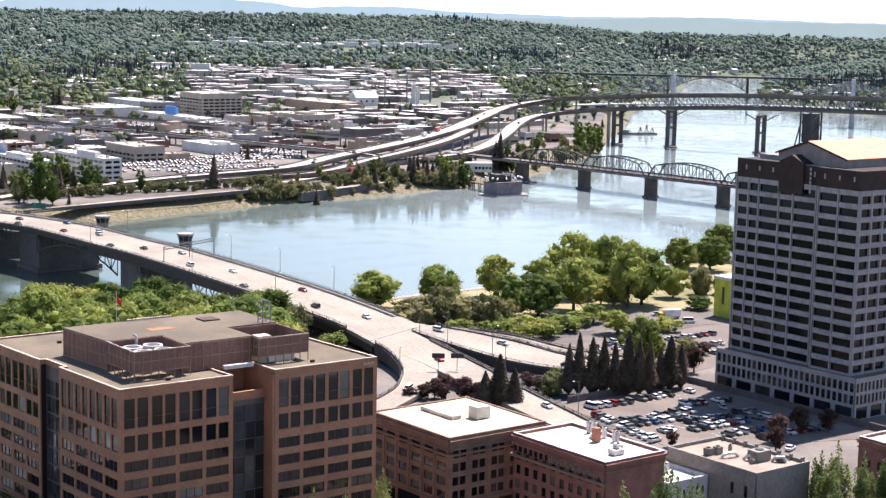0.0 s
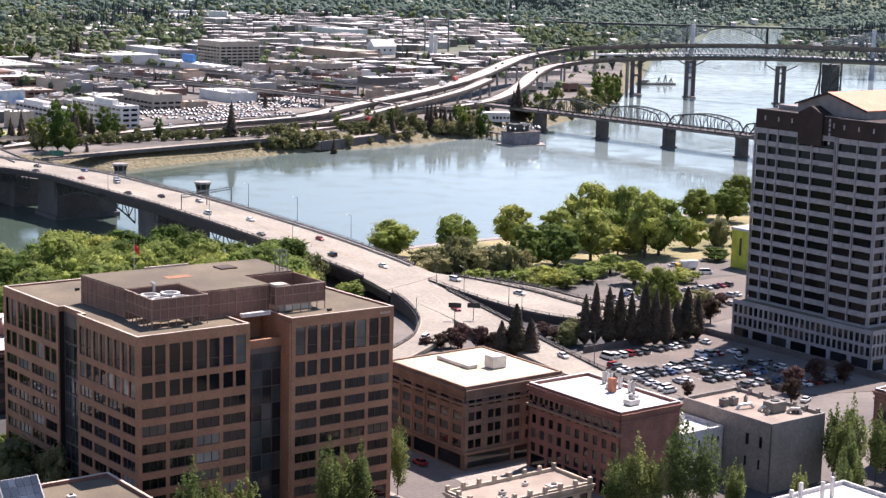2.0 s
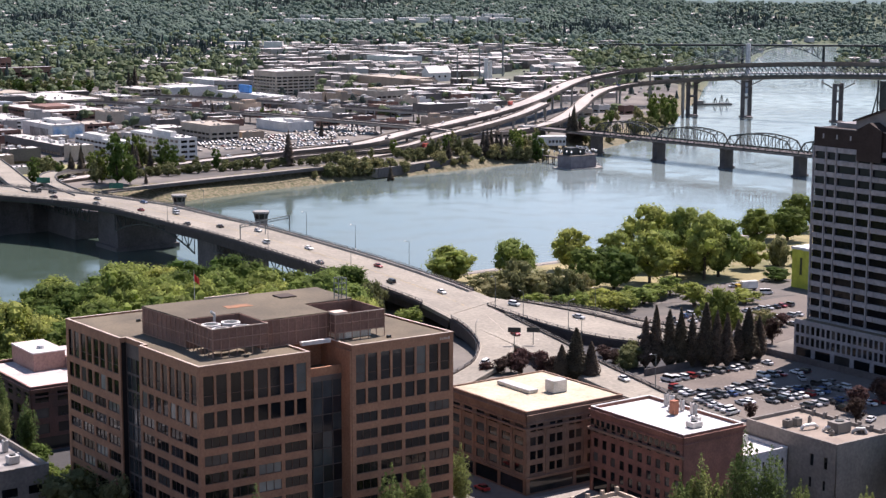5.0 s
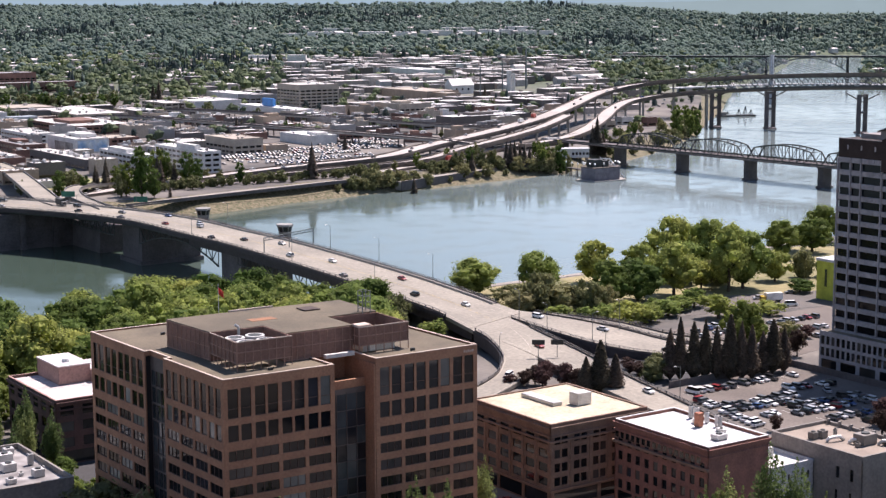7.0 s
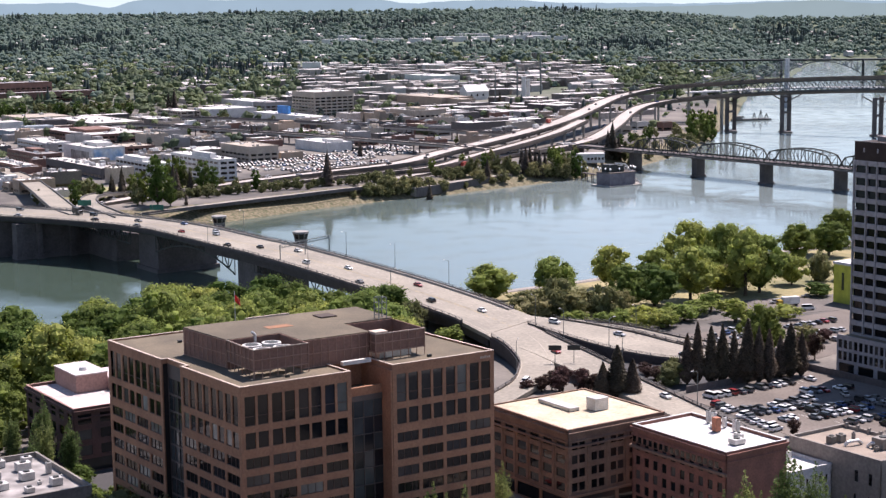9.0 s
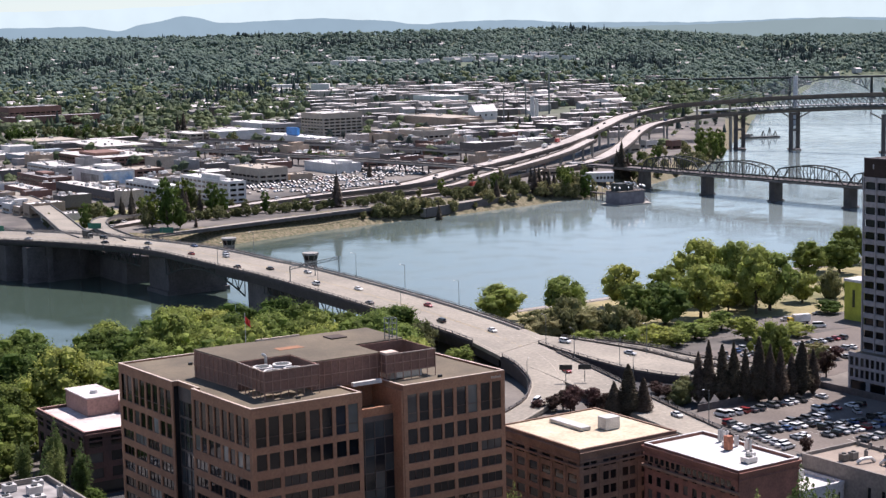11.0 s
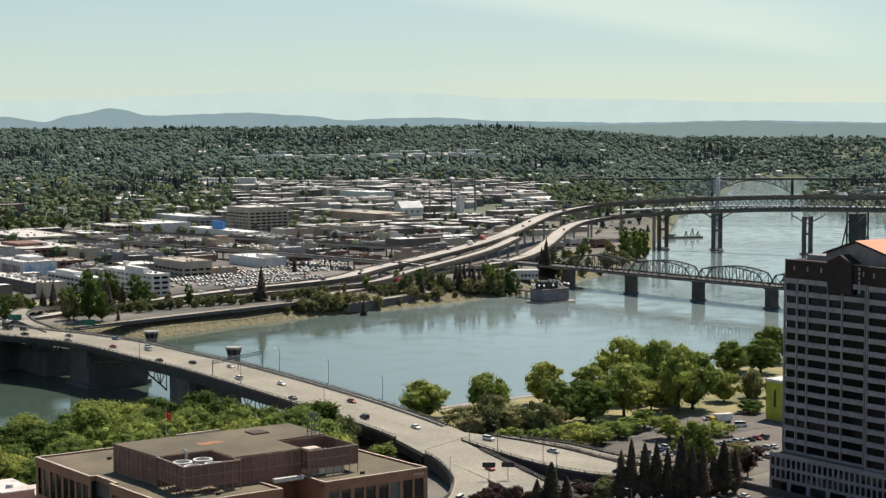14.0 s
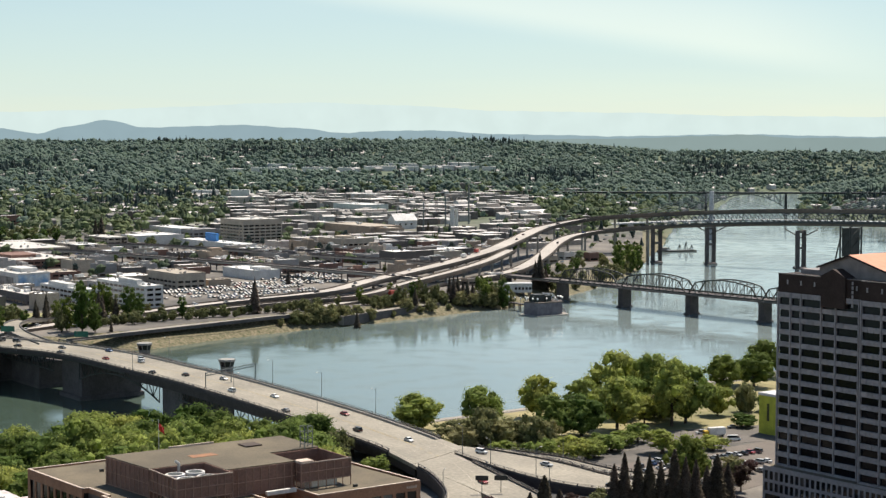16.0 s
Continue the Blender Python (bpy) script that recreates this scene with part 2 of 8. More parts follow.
# ---- building blocks ----
def mesh_object(name, bm, material, parent=None):
    me = bpy.data.meshes.new(name)
    bm.to_mesh(me)
    bm.free()
    for mm in (material if isinstance(material, (list, tuple)) else [material]):
        me.materials.append(mm)
    ob = new(name, me)
    if parent:
        ob.parent = parent
    return ob


def part(name, bm, material, parent, label=""):
    ob = mesh_object(name, bm, material, parent)
    return tagged(ob, label) if label else ob


def shared(name, me, parent, m=None):
    """One more object on an existing mesh."""
    ob = new(name, me)
    ob.parent = parent
    if m is not None:
        ob.matrix_basis = m
    return ob


def thing(name, label, category, m=None, group="", kind=""):
    ob = new(name)
    if m is not None:
        ob.matrix_basis = m
    return tagged(ob, label, category, group, kind)


def box(bm, x0, x1, y0, y1, z0, z1):
    v = [bm.verts.new((x, y, z)) for z in (z0, z1) for x, y in ((x0, y0), (x1, y0), (x1, y1), (x0, y1))]
    for f in ((3, 2, 1, 0), (4, 5, 6, 7), (0, 1, 5, 4), (1, 2, 6, 5), (2, 3, 7, 6), (3, 0, 4, 7)):
        bm.faces.new([v[i] for i in f])
    return v


def boxes(*spans):
    bm = bmesh.new()
    for s in spans:
        box(bm, *s)
    return bm


def beam(bm, a, b, w, h=None):
    """A bar of square section from a to b."""
    a, b, h = Vector(a), Vector(b), h or w
    d = (b - a).normalized()
    side = d.cross(Vector((0, 0, 1)))
    side = side.normalized() if side.length > 1e-4 else Vector((1, 0, 0))
    up = side.cross(d)
    v = [bm.verts.new(p + side * (sx * w / 2) + up * (sz * h / 2)) for p in (a, b) for sx, sz in ((-1, -1), (1, -1), (1, 1), (-1, 1))]
    for f in ((3, 2, 1, 0), (4, 5, 6, 7), (0, 1, 5, 4), (1, 2, 6, 5), (2, 3, 7, 6), (3, 0, 4, 7)):
        bm.faces.new([v[i] for i in f])


def prism(bm, pts, z0, z1):
    """An upright block over a plan outline (counter-clockwise)."""
    lo = [bm.verts.new((x, y, z0)) for x, y in pts]
    hi = [bm.verts.new((x, y, z1)) for x, y in pts]
    bm.faces.new(hi), bm.faces.new(lo[::-1])
    for i in range(len(pts)):
        j = (i + 1) % len(pts)
        bm.faces.new((lo[i], lo[j], hi[j], hi[i]))


def tube(bm, a, b, r0, r1=None, n=8):
    a, b, r1 = Vector(a), Vector(b), r0 if r1 is None else r1
    q = (b - a).to_track_quat("Z", "Y")
    rings = [[bm.verts.new(p + q @ Vector((r * math.cos(t), r * math.sin(t), 0))) for t in (2 * math.pi * i / n for i in range(n))] for p, r in ((a, r0), (b, r1))]
    for i in range(n):
        bm.faces.new((rings[0][i], rings[0][(i + 1) % n], rings[1][(i + 1) % n], rings[1][i]))
    bm.faces.new(rings[1]), bm.faces.new(rings[0][::-1])


GRID = 36.4
CG, SG = math.cos(radians(GRID)), math.sin(radians(GRID))


def town(a, b, z=0.0):
    """A place by the west bank's street grid: a along the streets that lead away, b across them."""
    return (-55.2 + a * CG - b * SG, 320.3 + a * SG + b * CG, z)


def town_pose(a, b, z=0.0, turn=0.0):
    x, y, _ = town(a, b)
    return pose(x, y, z, 0, 0, GRID + turn)


def resample(pts, step):
    """A smooth curve through points, at even steps."""
    p = [Vector(q) for q in pts]
    p = [p[0] * 2 - p[1], *p, p[-1] * 2 - p[-2]]
    dense = []
    for i in range(1, len(p) - 2):
        for j in range(12):
            t = j / 12
            a, b, c, d = p[i - 1:i + 3]
            dense.append(0.5 * (2 * b + (c - a) * t + (2 * a - 5 * b + 4 * c - d) * t * t + (3 * b - a - 3 * c + d) * t ** 3))
    dense.append(p[-2])
    length = [0.0]
    for a, b in zip(dense, dense[1:]):
        length.append(length[-1] + (b - a).length)
    n = max(2, round(length[-1] / step) + 1)
    out, j = [], 0
    for i in range(n):
        s = length[-1] * i / (n - 1)
        while j < len(length) - 2 and length[j + 1] < s:
            j += 1
        w = (s - length[j]) / max(length[j + 1] - length[j], 1e-6)
        out.append(dense[j].lerp(dense[j + 1], min(1, w)))
    return out


def edges_of(pts, width, step=6.0):
    """Left and right edges of a strip of even width along a centre line."""
    c = resample(pts, step)
    left, right = [], []
    for i, p in enumerate(c):
        d = c[min(i + 1, len(c) - 1)] - c[max(i - 1, 0)]
        s = Vector((-d.y, d.x, 0)).normalized() * width / 2
        left.append(p + s), right.append(p - s)
    return left, right


def slab(left, right, thick):
    """A road slab between two edges of equal count."""
    bm = bmesh.new()
    dz = Vector((0, 0, thick))
    rows = [[bm.verts.new(q) for q in (l, r, r - dz, l - dz)] for l, r in zip(left, right)]
    for a, b in zip(rows, rows[1:]):
        for i in range(4):
            j = (i + 1) % 4
            bm.faces.new((a[i], a[j], b[j], b[i]))
    bm.faces.new(rows[0][::-1]), bm.faces.new(rows[-1])
    bmesh.ops.recalc_face_normals(bm, faces=bm.faces)
    return bm


def wall_along(pts, height, thick, below=0.0):
    """A parapet that stands along a line of points."""
    left, right = [], []
    for i, p in enumerate(pts):
        d = pts[min(i + 1, len(pts) - 1)] - pts[max(i - 1, 0)]
        s = Vector((-d.y, d.x, 0)).normalized() * thick / 2
        left.append(p + s + Vector((0, 0, height))), right.append(p - s + Vector((0, 0, height)))
    return slab(left, right, height + below)

# ---- land and river ----
WEST_BANK = [(-940, 4), (-301, 485), (-173, 581), (-149, 616), (-96, 645), (-65, 654), (24, 719), (99, 777), (151, 833), (420, 1030), (900, 1440), (880, 2000), (640, 2400), (548, 2560), (610, 2800), (700, 3200), (770, 3560), (905, 3890)]
EAST_BANK = [(880, 3895), (640, 3620), (500, 3000), (396, 2627), (320, 2307), (250, 1900), (214, 1740), (190, 1600), (140, 1430), (100, 1335), (64, 1267),
             (28, 1220), (-48, 1140), (-85, 1109), (-130, 1064), (-178, 1002), (-262, 950), (-420, 930), (-900, 860), (-3000, 600)]


def line_distance(x, y, pts):
    best = np.full(x.shape, 1e9)
    for (ax, ay), (bx, by) in zip(pts, pts[1:]):
        dx, dy = bx - ax, by - ay
        t = np.clip(((x - ax) * dx + (y - ay) * dy) / (dx * dx + dy * dy), 0, 1)
        best = np.minimum(best, np.hypot(x - ax - t * dx, y - ay - t * dy))
    return best


def in_river(x, y):
    inside = np.zeros(x.shape, bool)
    poly = WEST_BANK + EAST_BANK
    for (ax, ay), (bx, by) in zip(poly, poly[1:] + poly[:1]):
        cross = (ay > y) != (by > y)
        with np.errstate(divide="ignore", invalid="ignore"):
            at = (bx - ax) * (y - ay) / (by - ay if by != ay else 1e-9) + ax
        inside ^= cross & (x < at)
    return inside


def land_height(x, y):
    x, y = np.asarray(x, float), np.asarray(y, float)
    wet = in_river(x, y)
    dw, de = line_distance(x, y, WEST_BANK), line_distance(x, y, EAST_BANK)
    r = np.hypot(x, y)
    rise = 93 - 31 * np.clip((x / np.maximum(y, 1) - 0.02) / 0.12, 0, 1)
    hill = 9 + rise * np.clip((r - 1900) / 2800, 0, 1.05) ** 1.4
    hill = hill + 2 * np.sin(x / 410 + 1) * np.clip((r - 3000) / 1500, 0, 1)
    east = np.minimum(hill, 1.0 + de * 0.34)
    east = np.where(de > 24, np.minimum(hill, 9 + (de - 24) * 0.09), east)
    west = np.minimum(10.0, 4 + dw * 2.0)
    far_west = np.minimum(hill, 4 + dw * 0.14)
    west = np.where(r > 1300, np.minimum(far_west, 95), west)
    bottom = -np.minimum(4, np.minimum(dw * 2.0, de * 0.34))
    return np.where(wet, bottom, np.where(dw < de, west, east))


def ground_at(x, y):
    return float(land_height(np.array([x]), np.array([y]))[0])


def build_ground():
    ang = np.concatenate([np.linspace(-180, -24, 14)[:-1], np.linspace(-24, 24, 161), np.linspace(24, 180, 14)[1:-1]])
    rad = np.concatenate([np.array([8.0, 60, 150, 250]), np.arange(300, 1330, 5.5), np.arange(1340, 2700, 20), np.arange(2700, 4960, 45)])
    a, r = np.meshgrid(np.radians(ang), rad)
    x, y = np.sin(a) * r, np.cos(a) * r
    z = land_height(x, y)
    n, m = x.shape
    verts = np.stack([x, y, z], -1).reshape(-1, 3).tolist()
    faces = []
    for i in range(n - 1):
        for j in range(m):
            k = (j + 1) % m
            faces.append((i * m + j, i * m + k, (i + 1) * m + k, (i + 1) * m + j))
    faces.append(tuple(range(m)))
    me = bpy.data.meshes.new("ground")
    me.from_pydata(verts, [], [f[::-1] for f in faces])
    me.materials.append(ground_material())
    me.validate()
    return tagged(new("ground", me), "city ground of asphalt and paving with grassy river banks", "ground", kind="structure")


ground = build_ground()
bm = bmesh.new()
ring = [bm.verts.new((math.sin(radians(t)) * 4940, math.cos(radians(t)) * 4940, 0)) for t in range(0, 360, 6)]
bm.faces.new(ring[::-1])
water = tagged(mesh_object("water", bm, water_material()), "calm grey-green river water reflecting the sky", "river", kind="structure")

# ---- roads, lots and lawns laid on the ground ----
LOT = mat("worn_asphalt", (0.148, 0.126, 0.107), 0.9, second=(0.107, 0.091, 0.078), scale=0.06, fine=1.2)
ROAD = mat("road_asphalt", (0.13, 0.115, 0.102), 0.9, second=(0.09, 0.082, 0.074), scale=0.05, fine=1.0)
DRY = mat("dry_grass", (0.29, 0.245, 0.125), 0.95, second=(0.13, 0.13, 0.055), scale=0.05, fine=0.8)
PATH = mat("pale_paving", (0.31, 0.28, 0.245), 0.9, second=(0.24, 0.215, 0.19), scale=0.1, fine=1.0)


def sheet(name, pts, z, material, label, category):
    bm = bmesh.new()
    prism(bm, pts, z - 0.25, z)
    bmesh.ops.recalc_face_normals(bm, faces=bm.faces)
    return tagged(mesh_object(name, bm, material), label, category, kind="structure")


def tp(*ab):
    return [town(a, b)[:2] for a, b in ab]


sheet("parking_lot", tp((184, 26), (262, -6), (256, 84), (192, 82)), 10.08, LOT, "worn asphalt parking lot", "parking lot")
sheet("road", tp((-60, -21), (240, -21), (240, -9), (-60, -9)), 10.05, ROAD, "asphalt city street", "road")
sheet("road", tp((66, -60), (84, -60), (84, 160), (66, 160)), 10.06, ROAD, "asphalt city street", "road")
# two dark sheets paint building shade onto the ground round the office
sheet("road", tp((-62, -9), (-1.5, -9), (-3.5, 66), (-4.5, 150), (-62, 150)), 10.04, SHADE_ASPHALT, "dark asphalt street in the shade of the office block", "road")
sheet("road", tp((-3, 63), (62, 63), (62, 110), (-3, 110)), 10.045, SHADE_ASPHALT, "dark asphalt street between brick buildings", "road")
sheet("road", tp((158, -90), (176, -90), (176, 30), (158, 30)), 10.07, ROAD, "asphalt city street", "road")
sheet("road", tp((232, 196), (236, 184), (410, 130), (410, 156), (330, 190), (262, 196)), 10.05, ROAD, "wide riverside road in full sun", "road")
sheet("road", tp((-40, 150), (170, 150), (178, 168), (178, 176), (-40, 172)), 10.05, ROAD, "riverside road under the bridge ramps", "road")
sheet("parking_lot", tp((240, 92), (252, 92), (345, 110), (345, 152), (250, 152)), 10.06, LOT, "sunny parking lot behind the tower", "parking lot")
sheet("lawn", tp((236, 204), (420, 168), (520, 230), (470, 272), (395, 266), (300, 264), (225, 264)), 10.04, DRY, "dry park lawn with bare patches", "lawn")
sheet("lawn", tp((-60, 190), (170, 190), (180, 255), (160, 278), (105, 286), (62, 272), (-60, 270)), 10.04, GRASS, "green park lawn", "lawn")
sheet("path", tp((190, 265), (300, 266), (395, 268), (465, 280), (465, 285), (395, 272), (300, 270), (190, 270)), 10.09, PATH, "pale riverside promenade", "path")
sheet("pavement", tp((84, -9), (162, -9), (162, 6), (84, 6)), 10.12, PATH, "pale concrete pavement", "pavement")
sheet("pavement", tp((60, -21), (66, -21), (66, 60), (60, 60)), 10.12, PATH, "pale concrete pavement", "pavement")
low = thing("retaining_wall", "dark concrete wall round the parking lot", "wall")
part("wall", wall_along([Vector(town(a, b, 10)) for a, b in ((196, 84), (240, 84), (250, 84), (250, 30), (250, 0))], 2.2, 0.5), PIER, low)


def stall_lines(a0, a1, b, n, length=5.0):
    bm = bmesh.new()
    for i in range(n + 1):
        a = a0 + (a1 - a0) * i / n
        pts = tp((a - 0.08, b - length / 2), (a + 0.08, b - length / 2), (a + 0.08, b + length / 2), (a - 0.08, b + length / 2))
        bm.faces.new([bm.verts.new((x, y, 10.1)) for x, y in pts])
    ob = mesh_object("stall_lines", bm, mat("lane_paint", (0.62, 0.60, 0.55), 0.8))
    tagged(ob, "worn white parking stall lines on asphalt", "road marking", kind="structure")


stall_lines(195, 236, 74, 15)
stall_lines(192, 222, 55, 11)
stall_lines(204, 240, 42, 13)
stall_lines(206, 240, 30, 12)

# ---- facades ----
def pane_mesh(w, h, cache={}):
    key = (round(w, 2), round(h, 2))
    if key not in cache:
        bm = boxes((0, key[0], 0, 0.08, 0, key[1]))
        me = bpy.data.meshes.new("pane")
        bm.to_mesh(me)
        bm.free()
        cache[key] = me
    return cache[key]


def facade(owner, m, width, z0, z1, rows, skin, glass, depth=0.35, name="wall", pane="window", panes=True, back=0.12, pale_share=None):
    """A wall skin with real openings. Its x runs along the wall, its outside faces -y. rows: (bottom, top, [(x0, x1), ...])."""
    xs, zs, holes = {0.0, width}, {z0, z1}, []
    for zb, zt, spans in rows:
        zs |= {zb, zt}
        for x0, x1 in spans:
            xs |= {x0, x1}
            holes.append((x0, x1, zb, zt))
    xs, zs = sorted(xs), sorted(zs)
    nx, nz = len(xs) - 1, len(zs) - 1
    solid = [[True] * nz for _ in range(nx)]
    for x0, x1, zb, zt in holes:
        for i in range(nx):
            if x0 - 1e-6 < xs[i] and xs[i + 1] < x1 + 1e-6:
                for j in range(nz):
                    if zb - 1e-6 < zs[j] and zs[j + 1] < zt + 1e-6:
                        solid[i][j] = False
    bm, seen = bmesh.new(), {}

    def v(i, y, j):
        if (i, y, j) not in seen:
            seen[i, y, j] = bm.verts.new((xs[i], y, zs[j]))
        return seen[i, y, j]

    for i in range(nx):
        for j in range(nz):
            if not solid[i][j]:
                continue
            bm.faces.new((v(i, 0, j), v(i + 1, 0, j), v(i + 1, 0, j + 1), v(i, 0, j + 1)))
            for edge, (p, q), (di, dj) in ((0, ((i, j), (i, j + 1)), (-1, 0)), (1, ((i + 1, j + 1), (i + 1, j)), (1, 0)), (2, ((i + 1, j), (i, j)), (0, -1)), (3, ((i, j + 1), (i + 1, j + 1)), (0, 1))):
                k, l = i + di, j + dj
                if not (0 <= k < nx and 0 <= l < nz) or not solid[k][l]:
                    bm.faces.new((v(p[0], 0, p[1]), v(q[0], 0, q[1]), v(q[0], depth, q[1]), v(p[0], depth, p[1])))
    wall = part(name, bm, skin, owner)
    wall.matrix_basis = m
    if panes:
        for zb, zt, spans in rows:
            for x0, x1 in spans:
                me = pane_mesh(x1 - x0, zt - zb)
                roll = BLINDS.random()
                look_ = glass if roll < 0.72 else GLASS_DUSK if roll < 0.92 else GLASS_BLIND
                if pale_share and BLINDS.random() < pale_share(x0 / width, zb):
                    look_ = GLASS_PALE
                key = look_.name + me.name
                if key not in GLAZED:
                    GLAZED[key] = me.copy()
                    GLAZED[key].materials.append(look_)
                shared(pane, GLAZED[key], wall, pose(x0, depth - back, zb))
    return wall


GLAZED = {}
BLINDS = random.Random(12)
GLASS_DUSK = glass_mat("grey_glass", (0.022, 0.023, 0.028), spread=0.5)
# pale panes: bright reflections, and some blinds, put into the glass colour
GLASS_PALE = glass_mat("pale_glare_and_blinds_glass", (0.26, 0.27, 0.25), spread=0.5)
GLASS_BLIND = glass_mat("glass_with_blinds", (0.07, 0.066, 0.062), spread=0.4)


def spans_of(x0, x1, n, gap, edge=None):
    """n equal openings between x0 and x1 with a gap between them."""
    edge = gap if edge is None else edge
    w = (x1 - x0 - 2 * edge - (n - 1) * gap) / n
    return [(x0 + edge + i * (w + gap), x0 + edge + i * (w + gap) + w) for i in range(n)]


def split(spans, gap):
    out = []
    for a, b in spans:
        c = (a + b) / 2
        out += [(a, c - gap / 2), (c + gap / 2, b)]
    return out


def parapet(owner, pts, z, h, t, material, label=""):
    """A low wall round a roof."""
    bm = bmesh.new()
    n = len(pts)
    inner = []
    for i in range(n):
        a, b, c = Vector(pts[i - 1]), Vector(pts[i]), Vector(pts[(i + 1) % n])
        d0, d1 = (b - a).normalized(), (c - b).normalized()
        n0, n1 = Vector((-d0.y, d0.x)), Vector((-d1.y, d1.x))
        k = n0 + n1
        inner.append(b + k * (t / max(0.3, k.dot(n0))))
    ring = [[bm.verts.new((p[0], p[1], zz)) for p in src] for src, zz in ((pts, z), (pts, z + h), (inner, z + h), (inner, z))]
    for a, b in zip(ring, ring[1:]):
        for i in range(n):
            j = (i + 1) % n
            bm.faces.new((a[i], a[j], b[j], b[i]))
    return part("parapet", bm, material, owner, label)


# ---- the brown brick office block ----
LEDGE = mat("pale_coping", (0.55, 0.44, 0.36), 0.7)


GLASS_BAY = glass_mat("grey_blue_glass", (0.05, 0.06, 0.065), 0.08)


def skew(x, y):
    """Skews the office block's plan so its roof corners fit the camera's view."""
    return (x - 0.04 * y, y - 0.019 * x)


def brown_office():
    o = thing("office_building", "brown brick office block with tinted windows and a flat roof", "building", town_pose(0, 0, 10))
    top, d = 45.0, 0.42
    west, front = 90 - 2.3, -1.1
    outline = [(0, 0), (25.6, 0), (25.6, 11.9), (35.6, 11.9), (35.6, 0), (61.6, 0), (61.6, 61.4), (0, 61.4), (0, 34.4), (1.4, 34.4), (1.4, 25.6), (0, 25.6)]
    core = [(d, d), (25.6 - d, d), (25.6 - d, 11.9 + d), (35.6 + d, 11.9 + d), (35.6 + d, d), (61.6 - d, d), (61.6 - d, 61.4 - d), (d, 61.4 - d), (d, 34.4 + d), (1.4 + d, 34.4 + d), (1.4 + d, 25.6 - d), (d, 25.6 - d)]
    outline, core = [skew(*p) for p in outline], [skew(*p) for p in core]
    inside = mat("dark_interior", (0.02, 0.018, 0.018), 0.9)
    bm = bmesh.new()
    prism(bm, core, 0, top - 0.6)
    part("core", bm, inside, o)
    bm = bmesh.new()
    prism(bm, core, top - 0.55, top - 0.3)
    part("roof", bm, ROOF_GREY, o, "brown gravel roof")
    parapet(o, outline, top - 1.0, 1.0, 0.45, BRICK_BROWN)
    parapet(o, outline, top, 0.12, 0.5, LEDGE, "pale metal coping")

    def rows_for(width, bays):
        bay = spans_of(0, width, bays, 0.85, 1.0)
        rows = [(0.3, 4.6, spans_of(0, width, bays, 1.6, 1.2))]
        rows += [(5.6 + 3.72 * i, 7.8 + 3.72 * i, bay) for i in range(7)]
        rows.append((32.0, 35.4, split(bay, 0.55)))
        rows.append((36.8, 42.9, split(bay, 0.55)))
        return rows

    def frames(m, rows):
        """Bronze bars that divide the panes, and a blind's lower edge in a few."""
        bm = bmesh.new()
        for zb, zt, spans in rows[1:]:
            for x0, x1 in spans:
                for u in ((0.33, 0.67) if x1 - x0 > 4 else ()):
                    x = x0 + (x1 - x0) * u
                    box(bm, x - 0.05, x + 0.05, 0.12, 0.3, zb, zt)
                box(bm, x0, x1, 0.1, 0.3, zb, zb + 0.12)
                if zt - zb > 4:
                    box(bm, x0, x1, 0.12, 0.3, zb + 1.9, zb + 2.02)
        bars = part("glazing_grid", bm, mat("bronze_frame", (0.10, 0.062, 0.05), 0.5, 0.3), o, "thin bronze window bars")
        bars.matrix_basis = m
        tagged(bars, kind="stuff")

    for at, turn, width in (((0, 0), front, 25.6), ((35.6, 0), front, 26.0), ((0, 25.6), -west, 25.62), ((0, 61.4), -west, 27.02), ((61.6, 0), 90, 61.4), ((61.6, 61.4), 180, 61.6)):
        rows = rows_for(width, 4 if width < 40 else 9)
        m = pose(*skew(*at), 0, 0, 0, turn)
        # more pale panes on the west face, standing in for bright reflections
        facade(o, m, width, 0, top - 1.0, rows, BRICK_BROWN, GLASS_BROWN, panes=turn < 0, pale_share=(lambda u, z: 0.24 if z > 27 else 0.16 if z > 16 else 0.05) if -89 < turn < -80 else lambda u, z: 0.06)
        if turn < 0:
            frames(m, rows)
    # glass stair bays: one in the recess of the west face, one below the roof terrace
    dark = mat("dark_mullion", (0.09, 0.075, 0.07), 0.5)
    rows = [(0.4 + 3.72 * i, 3.7 + 3.72 * i, spans_of(0, 8.8, 4, 0.15, 0.2)) for i in range(11)]
    facade(o, pose(*skew(1.4, 34.4), 0, 0, 0, -west), 8.8, 0, top - 1.0, rows, dark, GLASS_BAY, depth=0.3)
    rows = [(0.4 + 3.72 * i, 3.95 + 3.72 * i, spans_of(0, 10.0, 4, 0.14, 0.2)) for i in range(10)]
    facade(o, pose(*skew(25.6, 3.4), 0, 0, 0, front), 10.0, 0, 38.6, rows, dark, GLASS_BAY, depth=0.3)
    part("terrace_ledge", boxes((25.65, 35.5, 2.9, 3.6, 38.6, 40.4)), BRICK_BROWN, o, "brown brick ledge of the roof terrace")
    bm = bmesh.new()
    prism(bm, [skew(*p) for p in ((25.5, 3.7), (35.7, 3.7), (35.7, 12.0), (25.5, 12.0))], 0, 38.9)
    part("terrace", bm, ROOF_GREY, o, "sunken roof terrace floor")
    facade(o, pose(*skew(25.6, 11.9), 0, 0, 0, front), 10.0, 38.9, top - 1.0, [(39.1, 42.6, [(1.2, 6.6)])], BRICK_BROWN, GLASS_BROWN)
